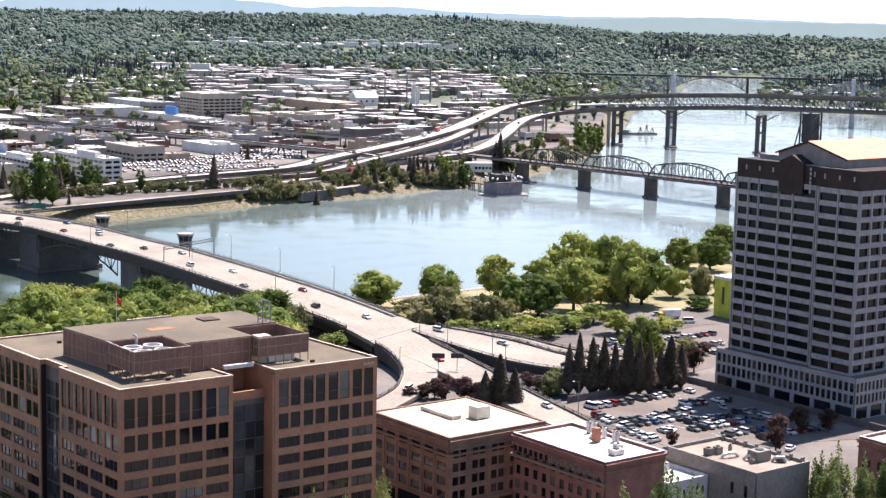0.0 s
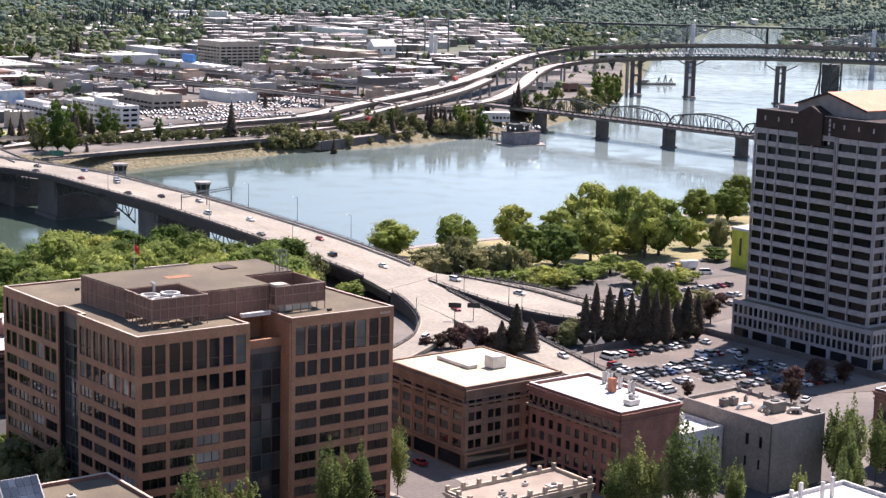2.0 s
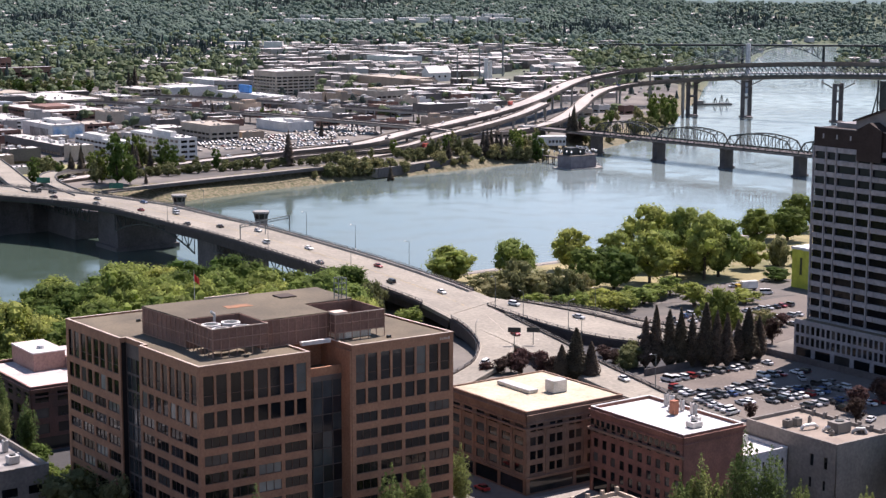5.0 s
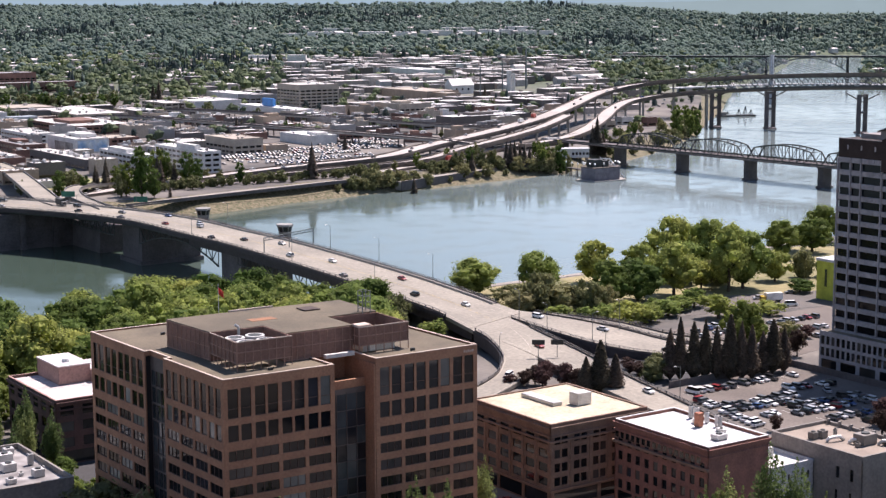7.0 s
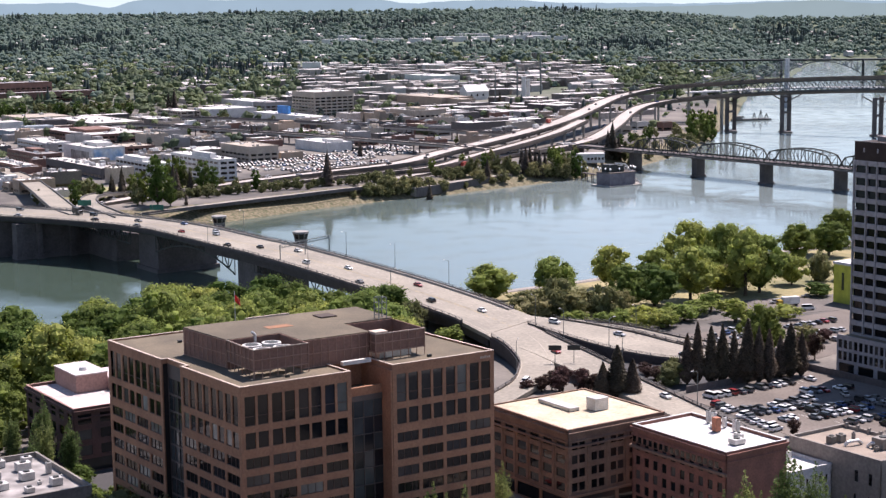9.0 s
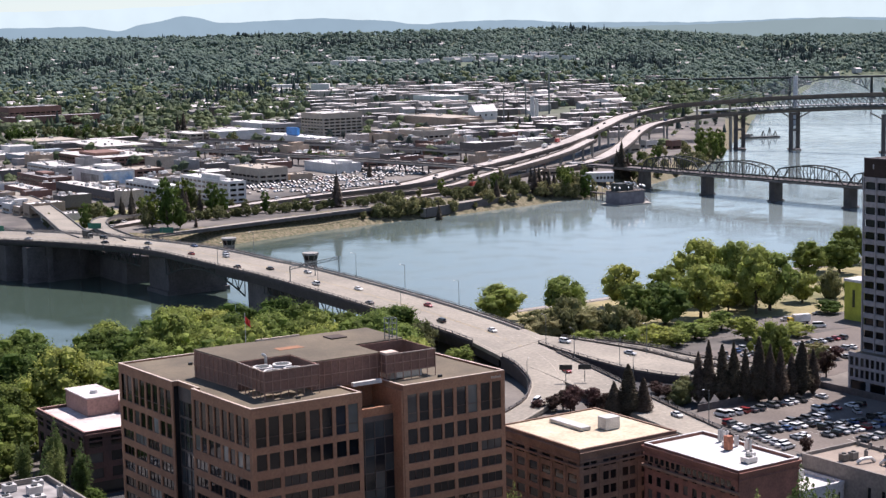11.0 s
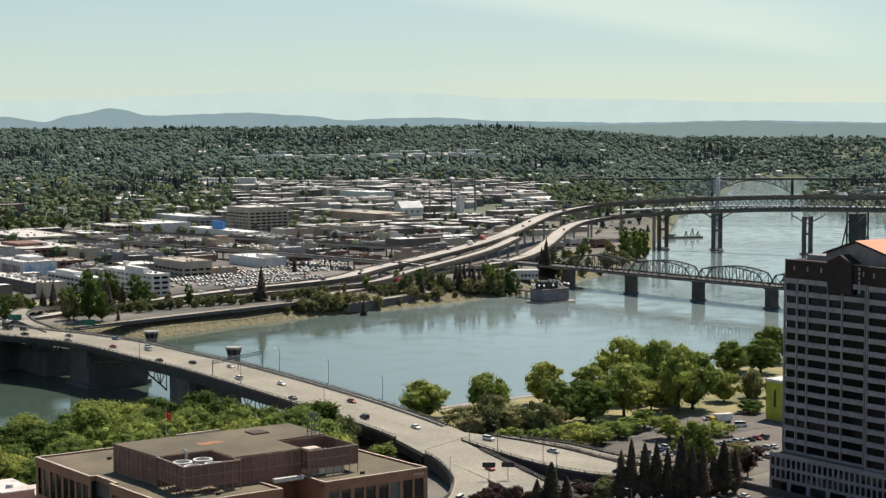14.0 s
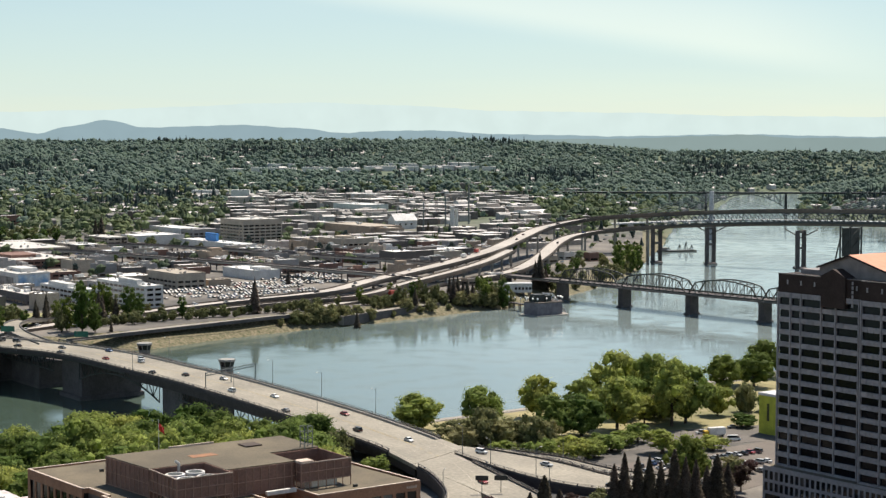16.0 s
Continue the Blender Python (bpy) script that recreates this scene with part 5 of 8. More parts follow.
for pts, w in (([(-205, 852, 21.9), (-217.9, 876, 21.5), (-240.7, 928, 19.5), (-258, 985, 17), (-262, 1030, 14.5), (-250, 1062, 12), (-225, 1078, 10.2)], 9), ([(-232, 868, 21.9), (-248, 895, 21.5), (-269.8, 950, 20), (-301, 1030, 18), (-339, 1121, 16), (-392, 1225, 14)], 13)):
    l, r = edges_of(pts, w, 8)
    part("ramp", slab(l, r, 1.4), DECK, bridge)
    for e in (l, r):
        part("parapet", wall_along(e, 0.9, 0.4), RAIL, bridge)
    for p in resample(pts, 26)[1:]:
        bm = bmesh.new()
        tube(bm, (p.x, p.y, ground_at(p.x, p.y) - 1), (p.x, p.y, p.z - 1.2), 1.0, n=8)
        part("column", bm, PIER, bridge)

# ---- lamp posts and signs along the roads ----
def lamp_proto(height, arm, label):
    o = thing("street_lamp", label, "street lamp", group="lamps along the bridge")
    bm = bmesh.new()
    tube(bm, (0, 0, -0.3), (0, 0, height), 0.14, 0.08, 8)
    part("pole", bm, STEEL_GREY, o)
    bm = bmesh.new()
    tube(bm, (0, 0, height - 0.1), (arm, 0, height + 0.4), 0.06, 0.05, 6)
    part("arm", bm, STEEL_GREY, o)
    bm = boxes((arm - 0.1, arm + 0.8, -0.18, 0.18, height + 0.3, height + 0.5))
    bmesh.ops.bevel(bm, geom=bm.edges[:], offset=0.06, segments=1, affect="EDGES")
    part("head", bm, UNIT, o)
    return o


lamp = lamp_proto(10.5, 1.8, "slim grey street lamp beside the bridge deck")
spots = [(219, 427, 22, 180), (219.5, 330, 21.6, 180), (219.5, 290, 20.8, 180), (219, 249, 19.0, 180), (186.5, 400, 22, 0), (186.8, 306, 21.2, 0), (186, 240, 19.6, 0), (201, 152, 15.1, 90), (207, 176, 16, 90), (192, 110, 13.4, 180), (184, 66, 11.2, 180), (232, 150, 13.8, 200), (208, 136, 13.8, 0), (163, 128, 13, 40), (172, 502, 22, 0), (206, 505, 22, 180)]
for i, (a, b, z, turn) in enumerate(spots):
    if i:
        copy_thing(lamp, town_pose(a, b, z, turn))
    else:
        lamp.matrix_basis = town_pose(a, b, z, turn)


def road_sign(a, b, z, w, h, color, label, height=6.0):
    o = thing("road_sign", label, "road sign", town_pose(a, b, z, -40), group="road signs")
    bm = bmesh.new()
    tube(bm, (0, 0, -0.5), (0, 0, height), 0.12, n=6)
    part("post", bm, STEEL_GREY, o)
    part("panel", boxes((-w / 2, w / 2, -0.15, -0.05, height - h, height)), color, o)
    return o


road_sign(179.4, 129, 13.8, 4.2, 1.6, STEEL_DARK, "dark back of a road sign on the ramp")
road_sign(184.5, 125.5, 13.8, 4.2, 1.6, STEEL_DARK, "dark back of a road sign beside the ramp")
GREEN = mat("green_sign", (0.02, 0.17, 0.11), 0.5)
for a, b, z in ((193, 566, 21.8), (215, 520, 21.8), (150, 600, 21)):
    road_sign(a, b, z, 7.5, 3.0, GREEN, "green motorway sign on the bridge", 5.2)


# ---- the truss bridge ----
def truss_bridge():
    o = thing("truss_bridge", "dark steel truss bridge on tall concrete piers", "bridge")
    base, step = Vector((94.9, 1304.2, 0)), Vector((43.33, -51.9, 0))
    d = step.normalized()
    s = Vector((-d.y, d.x, 0))
    steel = mat("bridge_green_steel", (0.05, 0.056, 0.052), 0.6, 0.2)
    for i in range(-1, 7):
        p = base + step * i
        bm = bmesh.new()
        for k, z0, z1 in ((1.25, -4, 1.0), (1.0, 1.0, 13.4), (1.12, 13.4, 14.2)):
            ring = [p + d * x * k + s * y * k for x, y in ((-2.4, -4.6), (0, -6), (2.4, -4.6), (2.4, 4.6), (0, 6), (-2.4, 4.6))]
            prism(bm, [(q.x, q.y) for q in ring], z0, z1)
        bmesh.ops.recalc_face_normals(bm, faces=bm.faces)
        part("pier", bm, PIER, o, "dark weathered concrete pier")
    n = 10
    for i in range(-1, 6):
        a, b = base + step * i, base + step * (i + 1)
        L = (b - a).length
        for side in (-5.5, 5.5) if i >= 0 else ():
            low = [a + d * (L * (0.02 + 0.96 * j / n)) + s * side + UP * 15.2 for j in range(n + 1)]
            high = [q + UP * (0 if j in (0, n) else 8.6 + 3.2 * math.sin(math.pi * (j - 1) / (n - 2)) ** 0.8) for j, q in enumerate(low)]
            truss_ = part("truss", run(high, 0.8), steel, o)
            part("bottom_chord", run(low, 0.6), steel, truss_)
            for j in range(1, n):
                part("post", run((low[j], high[j]), 0.45), steel, truss_)
                if j < n - 1:
                    part("diagonal", run((high[j], low[j + 1]) if j < n // 2 else (low[j], high[j + 1]), 0.35), steel, truss_)
                if side > 0:
                    part("cross_brace", run((high[j], high[j] - s * 11), 0.4), steel, truss_)
        for k in (-10.2, 10.2):
            part("rail", wall_along([a + s * k + UP * 15.6, b + s * k + UP * 15.6], 1.1, 0.12), steel, o)
        part("deck", slab([a + s * 10.4 + UP * 15.5, b + s * 10.4 + UP * 15.5], [a - s * 10.4 + UP * 15.5, b - s * 10.4 + UP * 15.5], 1.0), PIER, o)
    # lift tower with its counterweight
    c = base + step * 4.05
    bm = bmesh.new()
    for x in (-4, 4):
        for y in (-6, 6):
            beam(bm, c + d * x + s * y + UP * 15, c + d * x + s * y + UP * 70, 1.0)
        for z in range(18, 70, 9):
            beam(bm, c + d * x - s * 6 + UP * z, c + d * x + s * 6 + UP * z, 0.5), beam(bm, c + d * x - s * 6 + UP * z, c + d * x + s * 6 + UP * (z + 9 if z < 60 else 70), 0.4)
    for y in (-6, 6):
        beam(bm, c - d * 16 + s * y + UP * 16, c - d * 4 + s * y + UP * 62, 0.7)
        for z in range(18, 70, 9):
            beam(bm, c - d * 4 + s * y + UP * z, c + d * 4 + s * y + UP * min(70, z + 9), 0.4)
    part("lift_tower", bm, STEEL_DARK, o, "dark lattice lift tower")
    ring = [c + d * x + s * y for x, y in ((-3.4, -5), (3.4, -5), (3.4, 5), (-3.4, 5))]
    bm = bmesh.new()
    prism(bm, [(q.x, q.y) for q in ring], 50, 69)
    part("counterweight", bm, STEEL_DARK, o, "black counterweight block")
    return o


truss = truss_bridge()

# ---- the double-deck motorway bridge ----
UPPER = [(-370, 850, 9.4), (-270, 1005, 9.8), (-212, 1098, 10.6), (-150, 1168, 12.3), (-88, 1213, 15), (-56, 1287, 17), (-19, 1361, 19.5), (14, 1429, 22.5), (45.6, 1509, 26), (73, 1606, 30), (96, 1672, 35), (122, 1706, 39.5), (162, 1716, 45), (219, 1697, 49.5), (271, 1675, 53), (350, 1617, 57), (480, 1530, 59), (640, 1420, 59)]
LOWER = [(-88, 1150, 9.8), (-50, 1222, 10), (-27, 1278, 10.6), (-3, 1325, 11.2), (26, 1360, 12), (57, 1405, 14), (78, 1458, 17.5), (94, 1525, 21), (108, 1595, 25), (126, 1648, 29), (150, 1676, 32), (180, 1682, 35), (219, 1682, 38), (271, 1664, 41), (350, 1611, 45), (480, 1524, 47), (640, 1414, 47)]
SPUR = [(-205, 1078, 9.8), (-132, 1155, 11), (-62, 1205, 13), (-30, 1275, 15.5), (5, 1345, 18.5), (36, 1415, 22), (62, 1500, 26.2)]


PALE_DECK = mat("pale_deck", (0.42, 0.385, 0.35), 0.85, second=(0.34, 0.31, 0.28), scale=0.03, fine=0.5)


def motorway():
    o = thing("motorway_bridge", "double-deck steel motorway bridge on tall concrete piers", "bridge")
    for pts, w in ((UPPER, 16), (LOWER, 13), (SPUR, 10)):
        l, r = edges_of(pts, w, 10)
        part("deck", slab(l, r, 0.6), PALE_DECK, o)
        gl, gr = edges_of([(p[0], p[1], p[2] - 0.6) for p in pts], w - 1.6, 10)
        part("girder", slab(gl, gr, 2.2), FASCIA, o, "dark box girder under the deck")
        for e in (l, r):
            part("parapet", wall_along(e, 1.0, 0.4, 0.9), FASCIA, o)
        c = resample(pts, 34)
        for p in c[4:] if pts is not SPUR else c[2:]:
            g = ground_at(p.x, p.y)
            if p.x < 215 and p.z - g > 4:
                bm = bmesh.new()
                tube(bm, (p.x, p.y, g - 1), (p.x, p.y, p.z - 3.4), 1.1, 1.1, 8)
                d = Vector((0.6, 0.8, 0))
                beam(bm, p - d * w * 0.42 - UP * 2.8, p + d * w * 0.42 - UP * 2.8, 1.6, 1.4)
                part("column", bm, CONCRETE, o)
    # steel truss between the decks over the water
    up, lo = resample([p for p in UPPER if p[0] >= 219], 12), resample([p for p in LOWER if p[0] >= 219], 12)
    n = min(len(up), len(lo))
    steel = mat("motorway_steel", (0.07, 0.08, 0.082), 0.6, 0.2)
    for off in (-7.0, 7.0):
        bm = bmesh.new()
        s = Vector((0.57, 0.82, 0)) * off
        u = [up[i] + s - UP * 2.6 for i in range(n)]
        v = [lo[i] + s + UP * 0.3 for i in range(n)]
        for i in range(n - 1):
            m = u[i].lerp(u[i + 1], 0.5)
            beam(bm, u[i], u[i + 1], 0.9), beam(bm, v[i], v[i + 1], 1.1)
            beam(bm, v[i], m, 0.6), beam(bm, m, v[i + 1], 0.6), beam(bm, u[i], v[i], 0.5)
        part("truss", bm, steel, o, "grey-green steel truss")
    for x, y, k in ((219, 1692, 8), (271, 1672, 8), (350, 1614, 8), (470, 1532, 8)):
        bm = bmesh.new()
        d = Vector((0.57, 0.82, 0)) * k
        c = Vector((x, y, 0))
        for q in (c - d, c + d):
            box(bm, q.x - 1.9, q.x + 1.9, q.y - 1.9, q.y + 1.9, -4, 37.5)
        for z in (20, 36):
            beam(bm, c - d + UP * z, c + d + UP * z, 2.2, 2.0)
        box(bm, x - 5.5, x + 5.5, y - 9.5, y + 9.5, -4, 1.2)
        for e in (-1, 1):
            w = Vector((0.82, -0.57, 0)) * 17 * e
            beam(bm, c + UP * 30, c + w + UP * 38.5, 1.0)
        part("pier", bm, PIER, o, "tall twin-column pier")
    return o


motor = motorway()


# ---- the cable-stayed bridge and the arch bridge beyond ----
def cable_bridge():
    o = thing("cable_bridge", "white cable-stayed bridge with slender towers", "bridge")
    a, b = Vector((338, 2080, 0)), Vector((552, 2030, 0))
    d = (b - a).normalized()
    deck = [a - d * 130 + UP * 18, a + UP * 24, a.lerp(b, 0.5) + UP * 25, b + UP * 24, b + d * 130 + UP * 20]
    l, r = edges_of(deck, 22, 20)
    white = mat("white_concrete", (0.46, 0.47, 0.48), 0.8)
    part("deck", slab(l, r, 1.6), white, o)
    for t in (a, b):
        bm = bmesh.new()
        for k in (-1, 1):
            p = Vector((-d.y, d.x, 0)) * 9 * k
            tube(bm, t + p - UP * 4, t + p * 0.3 + UP * 60, 3.6, 2.6, 5)
        part("tower", bm, white, o, "pale concrete tower")
        bm = bmesh.new()
        for e in (-1, 1):
            for i in range(1, 10):
                beam(bm, t + UP * (58 - (9 - i) * 1.5), t + d * e * (15 * i) + UP * 24, 0.5)
        tagged(part("cable_fan", bm, white, o), kind="stuff")
    return o


cables = cable_bridge()


def arch_bridge():
    o = thing("arch_bridge", "dark steel deck arch bridge in the distance", "bridge")
    a, b = Vector((235, 2745, 0)), Vector((800, 2700, 0))
    d = (b - a).normalized()
    z = 37
    l, r = edges_of([a - d * 60 + UP * z, a + UP * z, b + UP * z, b + d * 200 + UP * z], 14, 60)
    part("deck", slab(l, r, 3.0), STEEL_DARK, o)
    feet = [20, 80, 140, 200, 330, 460, 540]
    for u in feet:
        p = a + d * u
        bm = bmesh.new()
        for k in (-5, 5):
            q = p + Vector((-d.y, d.x, 0)) * k
            tube(bm, q - UP * 4, q + UP * (z - 2), 2.2 if u in (200, 330, 460) else 1.3, 1.3, 6)
        part("pier", bm, STEEL_DARK if u > 190 else CONCRETE, o)
    for u0, u1 in ((200, 330),):
        bm = bmesh.new()
        n = 14
        for k in (-5, 5):
            s = Vector((-d.y, d.x, 0)) * k
            lo = [a + d * (u0 + (u1 - u0) * i / n) + s + UP * (z - 4 - 22 * (2 * i / n - 1) ** 2) for i in range(n + 1)]
            for i in range(n):
                beam(bm, lo[i], lo[i + 1], 1.3)
                top = Vector((lo[i].x, lo[i].y, z - 2))
                beam(bm, lo[i], top, 0.7)
                nxt = Vector((lo[i + 1].x, lo[i + 1].y, z - 2))
                beam(bm, *((lo[i], nxt) if i % 2 else (top, lo[i + 1])), 0.6)
        part("arch", bm, STEEL_GREY, o, "grey-green steel arch")
    return o


arch = arch_bridge()

# ---- old river pier, boat house and barge by the far bank ----
dock = thing("mooring_pier", "old grey concrete river pier with globe lamps and gangway", "pier", pose(73.5, 1194, 0, 0, 0, 38))
DOCK = mat("dark_concrete", (0.19, 0.175, 0.195), 0.85, second=(0.12, 0.11, 0.125), scale=0.3)
rim = [(-13, -7.5), (10, -8.5), (15, 0), (10, 8.5), (-13, 7.5)]
bm = bmesh.new()
prism(bm, rim, -4, 9.6)
part("block", bm, DOCK, dock)
bm = bmesh.new()
prism(bm, [(x * 1.05, y * 1.06) for x, y in rim], 9.6, 10.1)
part("cap", bm, FASCIA, dock)
bm = bmesh.new()
prism(bm, [(x * 1.28 + 1, y * 1.36) for x, y in rim], -0.6, 0.8)
part("raft", bm, CONCRETE, dock, "pale floating raft")
for i in range(14):
    u = i / 14 * 5
    (xa, ya), (xb, yb) = rim[int(u)], rim[(int(u) + 1) % 5]
    x, y = xa + (xb - xa) * (u % 1), ya + (yb - ya) * (u % 1)
    bm = bmesh.new()
    tube(bm, (x, y, 10.0), (x, y, 12.4), 0.14, n=6)
    post = part("lamp", bm, STEEL_GREY, dock, "globe lamp on a slim post")
    bm = bmesh.new()
    bmesh.ops.create_icosphere(bm, subdivisions=1, radius=0.78, matrix=Matrix.Translation((x, y, 12.9)))
    part("globe", bm, mat("white_globe", (0.85, 0.85, 0.83), 0.3), post, "white globe")
for span_ in ((-11, -3, -4, 4, 10.1, 15.6), (-2.6, 2.4, -5, 2, 10.1, 14.6), (-9, 0, 4.4, 6.6, 10.1, 12.4)):
    bm = boxes(span_)
    bmesh.ops.bevel(bm, geom=bm.edges[:], offset=0.12, segments=1, affect="EDGES")
    part("shed", bm, STEEL_DARK, dock, "dark deck shed")
for y in (-5, 0, 5):
    bm = bmesh.new()
    beam(bm, (3, y, 15.8), (17.5, y, 1.2), 0.8)
    part("gangway_rail", bm, mat("white_rail_paint", (0.72, 0.71, 0.70), 0.6), dock, "pale gangway rail")
for i in range(7):
    bm = bmesh.new()
    x, z = 3 + i * 2.2, 15.5 - i * 2.17
    beam(bm, (x, -5, z), (x, 5, z), 0.55)
    part("gangway_rung", bm, mat("white_rail_paint", (0.72, 0.71, 0.70), 0.6), dock)
float_house = thing("boat_house", "long pale boat house with a window row on dark piles", "boat house", pose(57.5, 1290, 7.6, 0, 0, 6))
part("wall", boxes((-11.5, 11.5, -5, 5, 0, 6.6)), STUCCO_PALE, float_house)
part("roof", boxes((-12.1, 12.1, -5.6, 5.6, 6.6, 7.2)), STUCCO_PALE, float_house)
for i in range(5):
    part("window", boxes((-2 + i * 2.8, -0.2 + i * 2.8, -5.06, -4.9, 2.2, 4.2)), GLASS_DARK, float_house)
for i in range(5):
    for y in (-4, 4):
        bm = bmesh.new()
        tube(bm, (-10.4 + i * 5.2, y, -10), (-10.4 + i * 5.2, y, 0.2), 0.6, n=6)
        part("pile", bm, PIER, float_house)
landing = thing("landing_stage", "dark timber landing stage with globe lamps by the old pier", "landing stage")
p, q = Vector((51, 1232, 5.4)), Vector((67, 1204, 5.4))
bm = bmesh.new()
beam(bm, p, q, 4.0, 0.6)
part("deck", bm, GIRDER, landing)
for i in range(5):
    w = p.lerp(q, i / 4)
    for k in (-1.6, 1.6):
        bm = bmesh.new()
        tube(bm, (w.x + k, w.y, -4), (w.x + k, w.y, 5.6), 0.4, n=6)
        part("pile", bm, GIRDER, landing)
    bm = bmesh.new()
    tube(bm, (w.x - 1.6, w.y, 5.6), (w.x - 1.6, w.y, 9.2), 0.14, n=6)
    post = part("lamp", bm, STEEL_GREY, landing, "globe lamp on a slim post")
    bm = bmesh.new()
    bmesh.ops.create_icosphere(bm, subdivisions=1, radius=0.78, matrix=Matrix.Translation((w.x - 1.6, w.y, 9.7)))
    part("globe", bm, mat("white_globe", (0.85, 0.85, 0.83), 0.3), post, "white globe")
barge = thing("work_barge", "dark work barge with crane frames moored upriver", "barge", pose(262, 1850, 0, 0, 0, 20))
bm = boxes((-22, 22, -6, 6, -0.5, 1.6))
part("hull", bm, STEEL_DARK, barge)
for x, h in ((-12, 5), (2, 8), (10, 11), (17, 7)):
    for foot in ((x, -2, 1.6), (x, 2, 1.6), (x + 4, 0, 1.6)):
        bm = bmesh.new()
        beam(bm, foot, (x + 2, 0, h), 0.6)
        part("crane_leg", bm, STEEL_DARK, barge)
part("cabin", boxes((-20, -13, -3, 3, 1.6, 5)), STUCCO_GREY, barge)

# ---- trees ----
def crown_bm(rng, height, radius, base, lumps, leaves, leaf, core=True):
    """A crown of leafy clumps round a hidden dark heart."""
    bm = bmesh.new()
    mid = (height + base) / 2
    half = (height - base) / 2
    spots, skew_ = [], rng.uniform(0, 6.28)
    for i in range(lumps):
        u = rng.uniform(-1, 1)
        a = rng.uniform(0, 2 * math.pi)
        w = math.sqrt(max(0, 1 - u * u)) * rng.uniform(0.5, 0.8)
        r = radius * rng.uniform(0.17, 0.34)
        lean = 1 + 0.17 * math.sin(2 * a + skew_) + 0.13 * math.sin(3 * a + 2.3 * u + 2 * skew_) + 0.10 * math.sin(5 * u + skew_)
        spots.append((Vector((radius * w * lean * math.cos(a), radius * w * lean * math.sin(a), mid + half * u * 0.86)), r))
    spots.append((Vector((0, 0, mid)), radius * 0.68))
    for c, r in spots:
        count = max(6, int(leaves * (r / radius) ** 2 * 6 / lumps))
        for i in range(count):
            n = Vector((rng.gauss(0, 1), rng.gauss(0, 1), rng.gauss(0.25, 1))).normalized()
            p = c + Vector((n.x, n.y, n.z * 0.8)) * r * rng.uniform(0.7, 1.25)
            t = (n + Vector((rng.uniform(-0.7, 0.7), rng.uniform(-0.7, 0.7), rng.uniform(-0.3, 0.7)))).normalized()
            e = t.orthogonal().normalized()
            e = Matrix.Rotation(rng.uniform(0, 6.28), 3, t) @ e
            f = t.cross(e)
            s = leaf * rng.uniform(0.6, 1.3)
            bm.faces.new([bm.verts.new(p + e * x * s + f * y * s * 0.7) for x, y in ((-1, -0.4), (0.1, -1), (1, 0.3), (-0.2, 1))])
        if core:
            ret = bmesh.ops.create_icosphere(bm, subdivisions=1, radius=r * 0.66, matrix=Matrix.Translation(c))
            for v in ret["verts"]:
                v.co += Vector((rng.uniform(-1, 1), rng.uniform(-1, 1), rng.uniform(-1, 1))) * r * 0.14
    return bm


def trunk_bm(rng, height, radius):
    bm = bmesh.new()
    tube(bm, (0, 0, -0.5), (0, 0, height * 0.42), radius, radius * 0.7)
    for i in range(5):
        a = i * 1.26 + rng.uniform(-0.4, 0.4)
        q = Vector((math.cos(a), math.sin(a), 0)) * height * 0.22
        tube(bm, (0, 0, height * 0.3), q + Vector((0, 0, height * 0.62)), radius * 0.5, radius * 0.2, 6)
    return bm


def broad_tree(seed, height, radius, leaves, leaf, material, label, lumps=52, base=0.08):
    rng = random.Random(seed)
    o = thing("tree", label, "tree")
    part("trunk", trunk_bm(rng, height, radius * 0.05 + 0.12), BARK, o)
    part("crown", crown_bm(rng, height, radius, height * base, lumps, leaves, leaf), material, o)
    return o


def conifer_bm(rng, height, radius, rings, per, power=0.75):
    bm = bmesh.new()
    for i in range(rings):
        u = i / rings
        z = height * (0.03 + 0.93 * u)
        r = radius * (1 - u) ** power * (0.85 if i < 2 else 1)
        for j in range(per):
            a = rng.uniform(0, 6.283)
            k = r * rng.uniform(0.7, 1.15)
            c, s = math.cos(a), math.sin(a)
            h = height / rings * rng.uniform(1.5, 2.6)
            w = 0.26 * r + 0.12
            p = Vector((c * k, s * k, z - h * 0.25))
            q = Vector((-s, c, 0)) * w
            v0 = bm.verts.new((c * k * 0.1, s * k * 0.1, z + h))
            bm.faces.new((v0, bm.verts.new(p - q), bm.verts.new(p + Vector((c, s, -0.4)) * 0.15), bm.verts.new(p + q)))
    return bm


def conifer(seed, height, radius, material, label, rings=26, per=15, power=0.75):
    rng = random.Random(seed)
    o = thing("conifer", label, "tree")
    bm = bmesh.new()
    tube(bm, (0, 0, -0.5), (0, 0, height * 0.9), radius * 0.1 + 0.1, 0.04, 7)
    part("trunk", bm, BARK, o)
    part("crown", conifer_bm(rng, height, radius, rings, per, power), material, o)
    return o


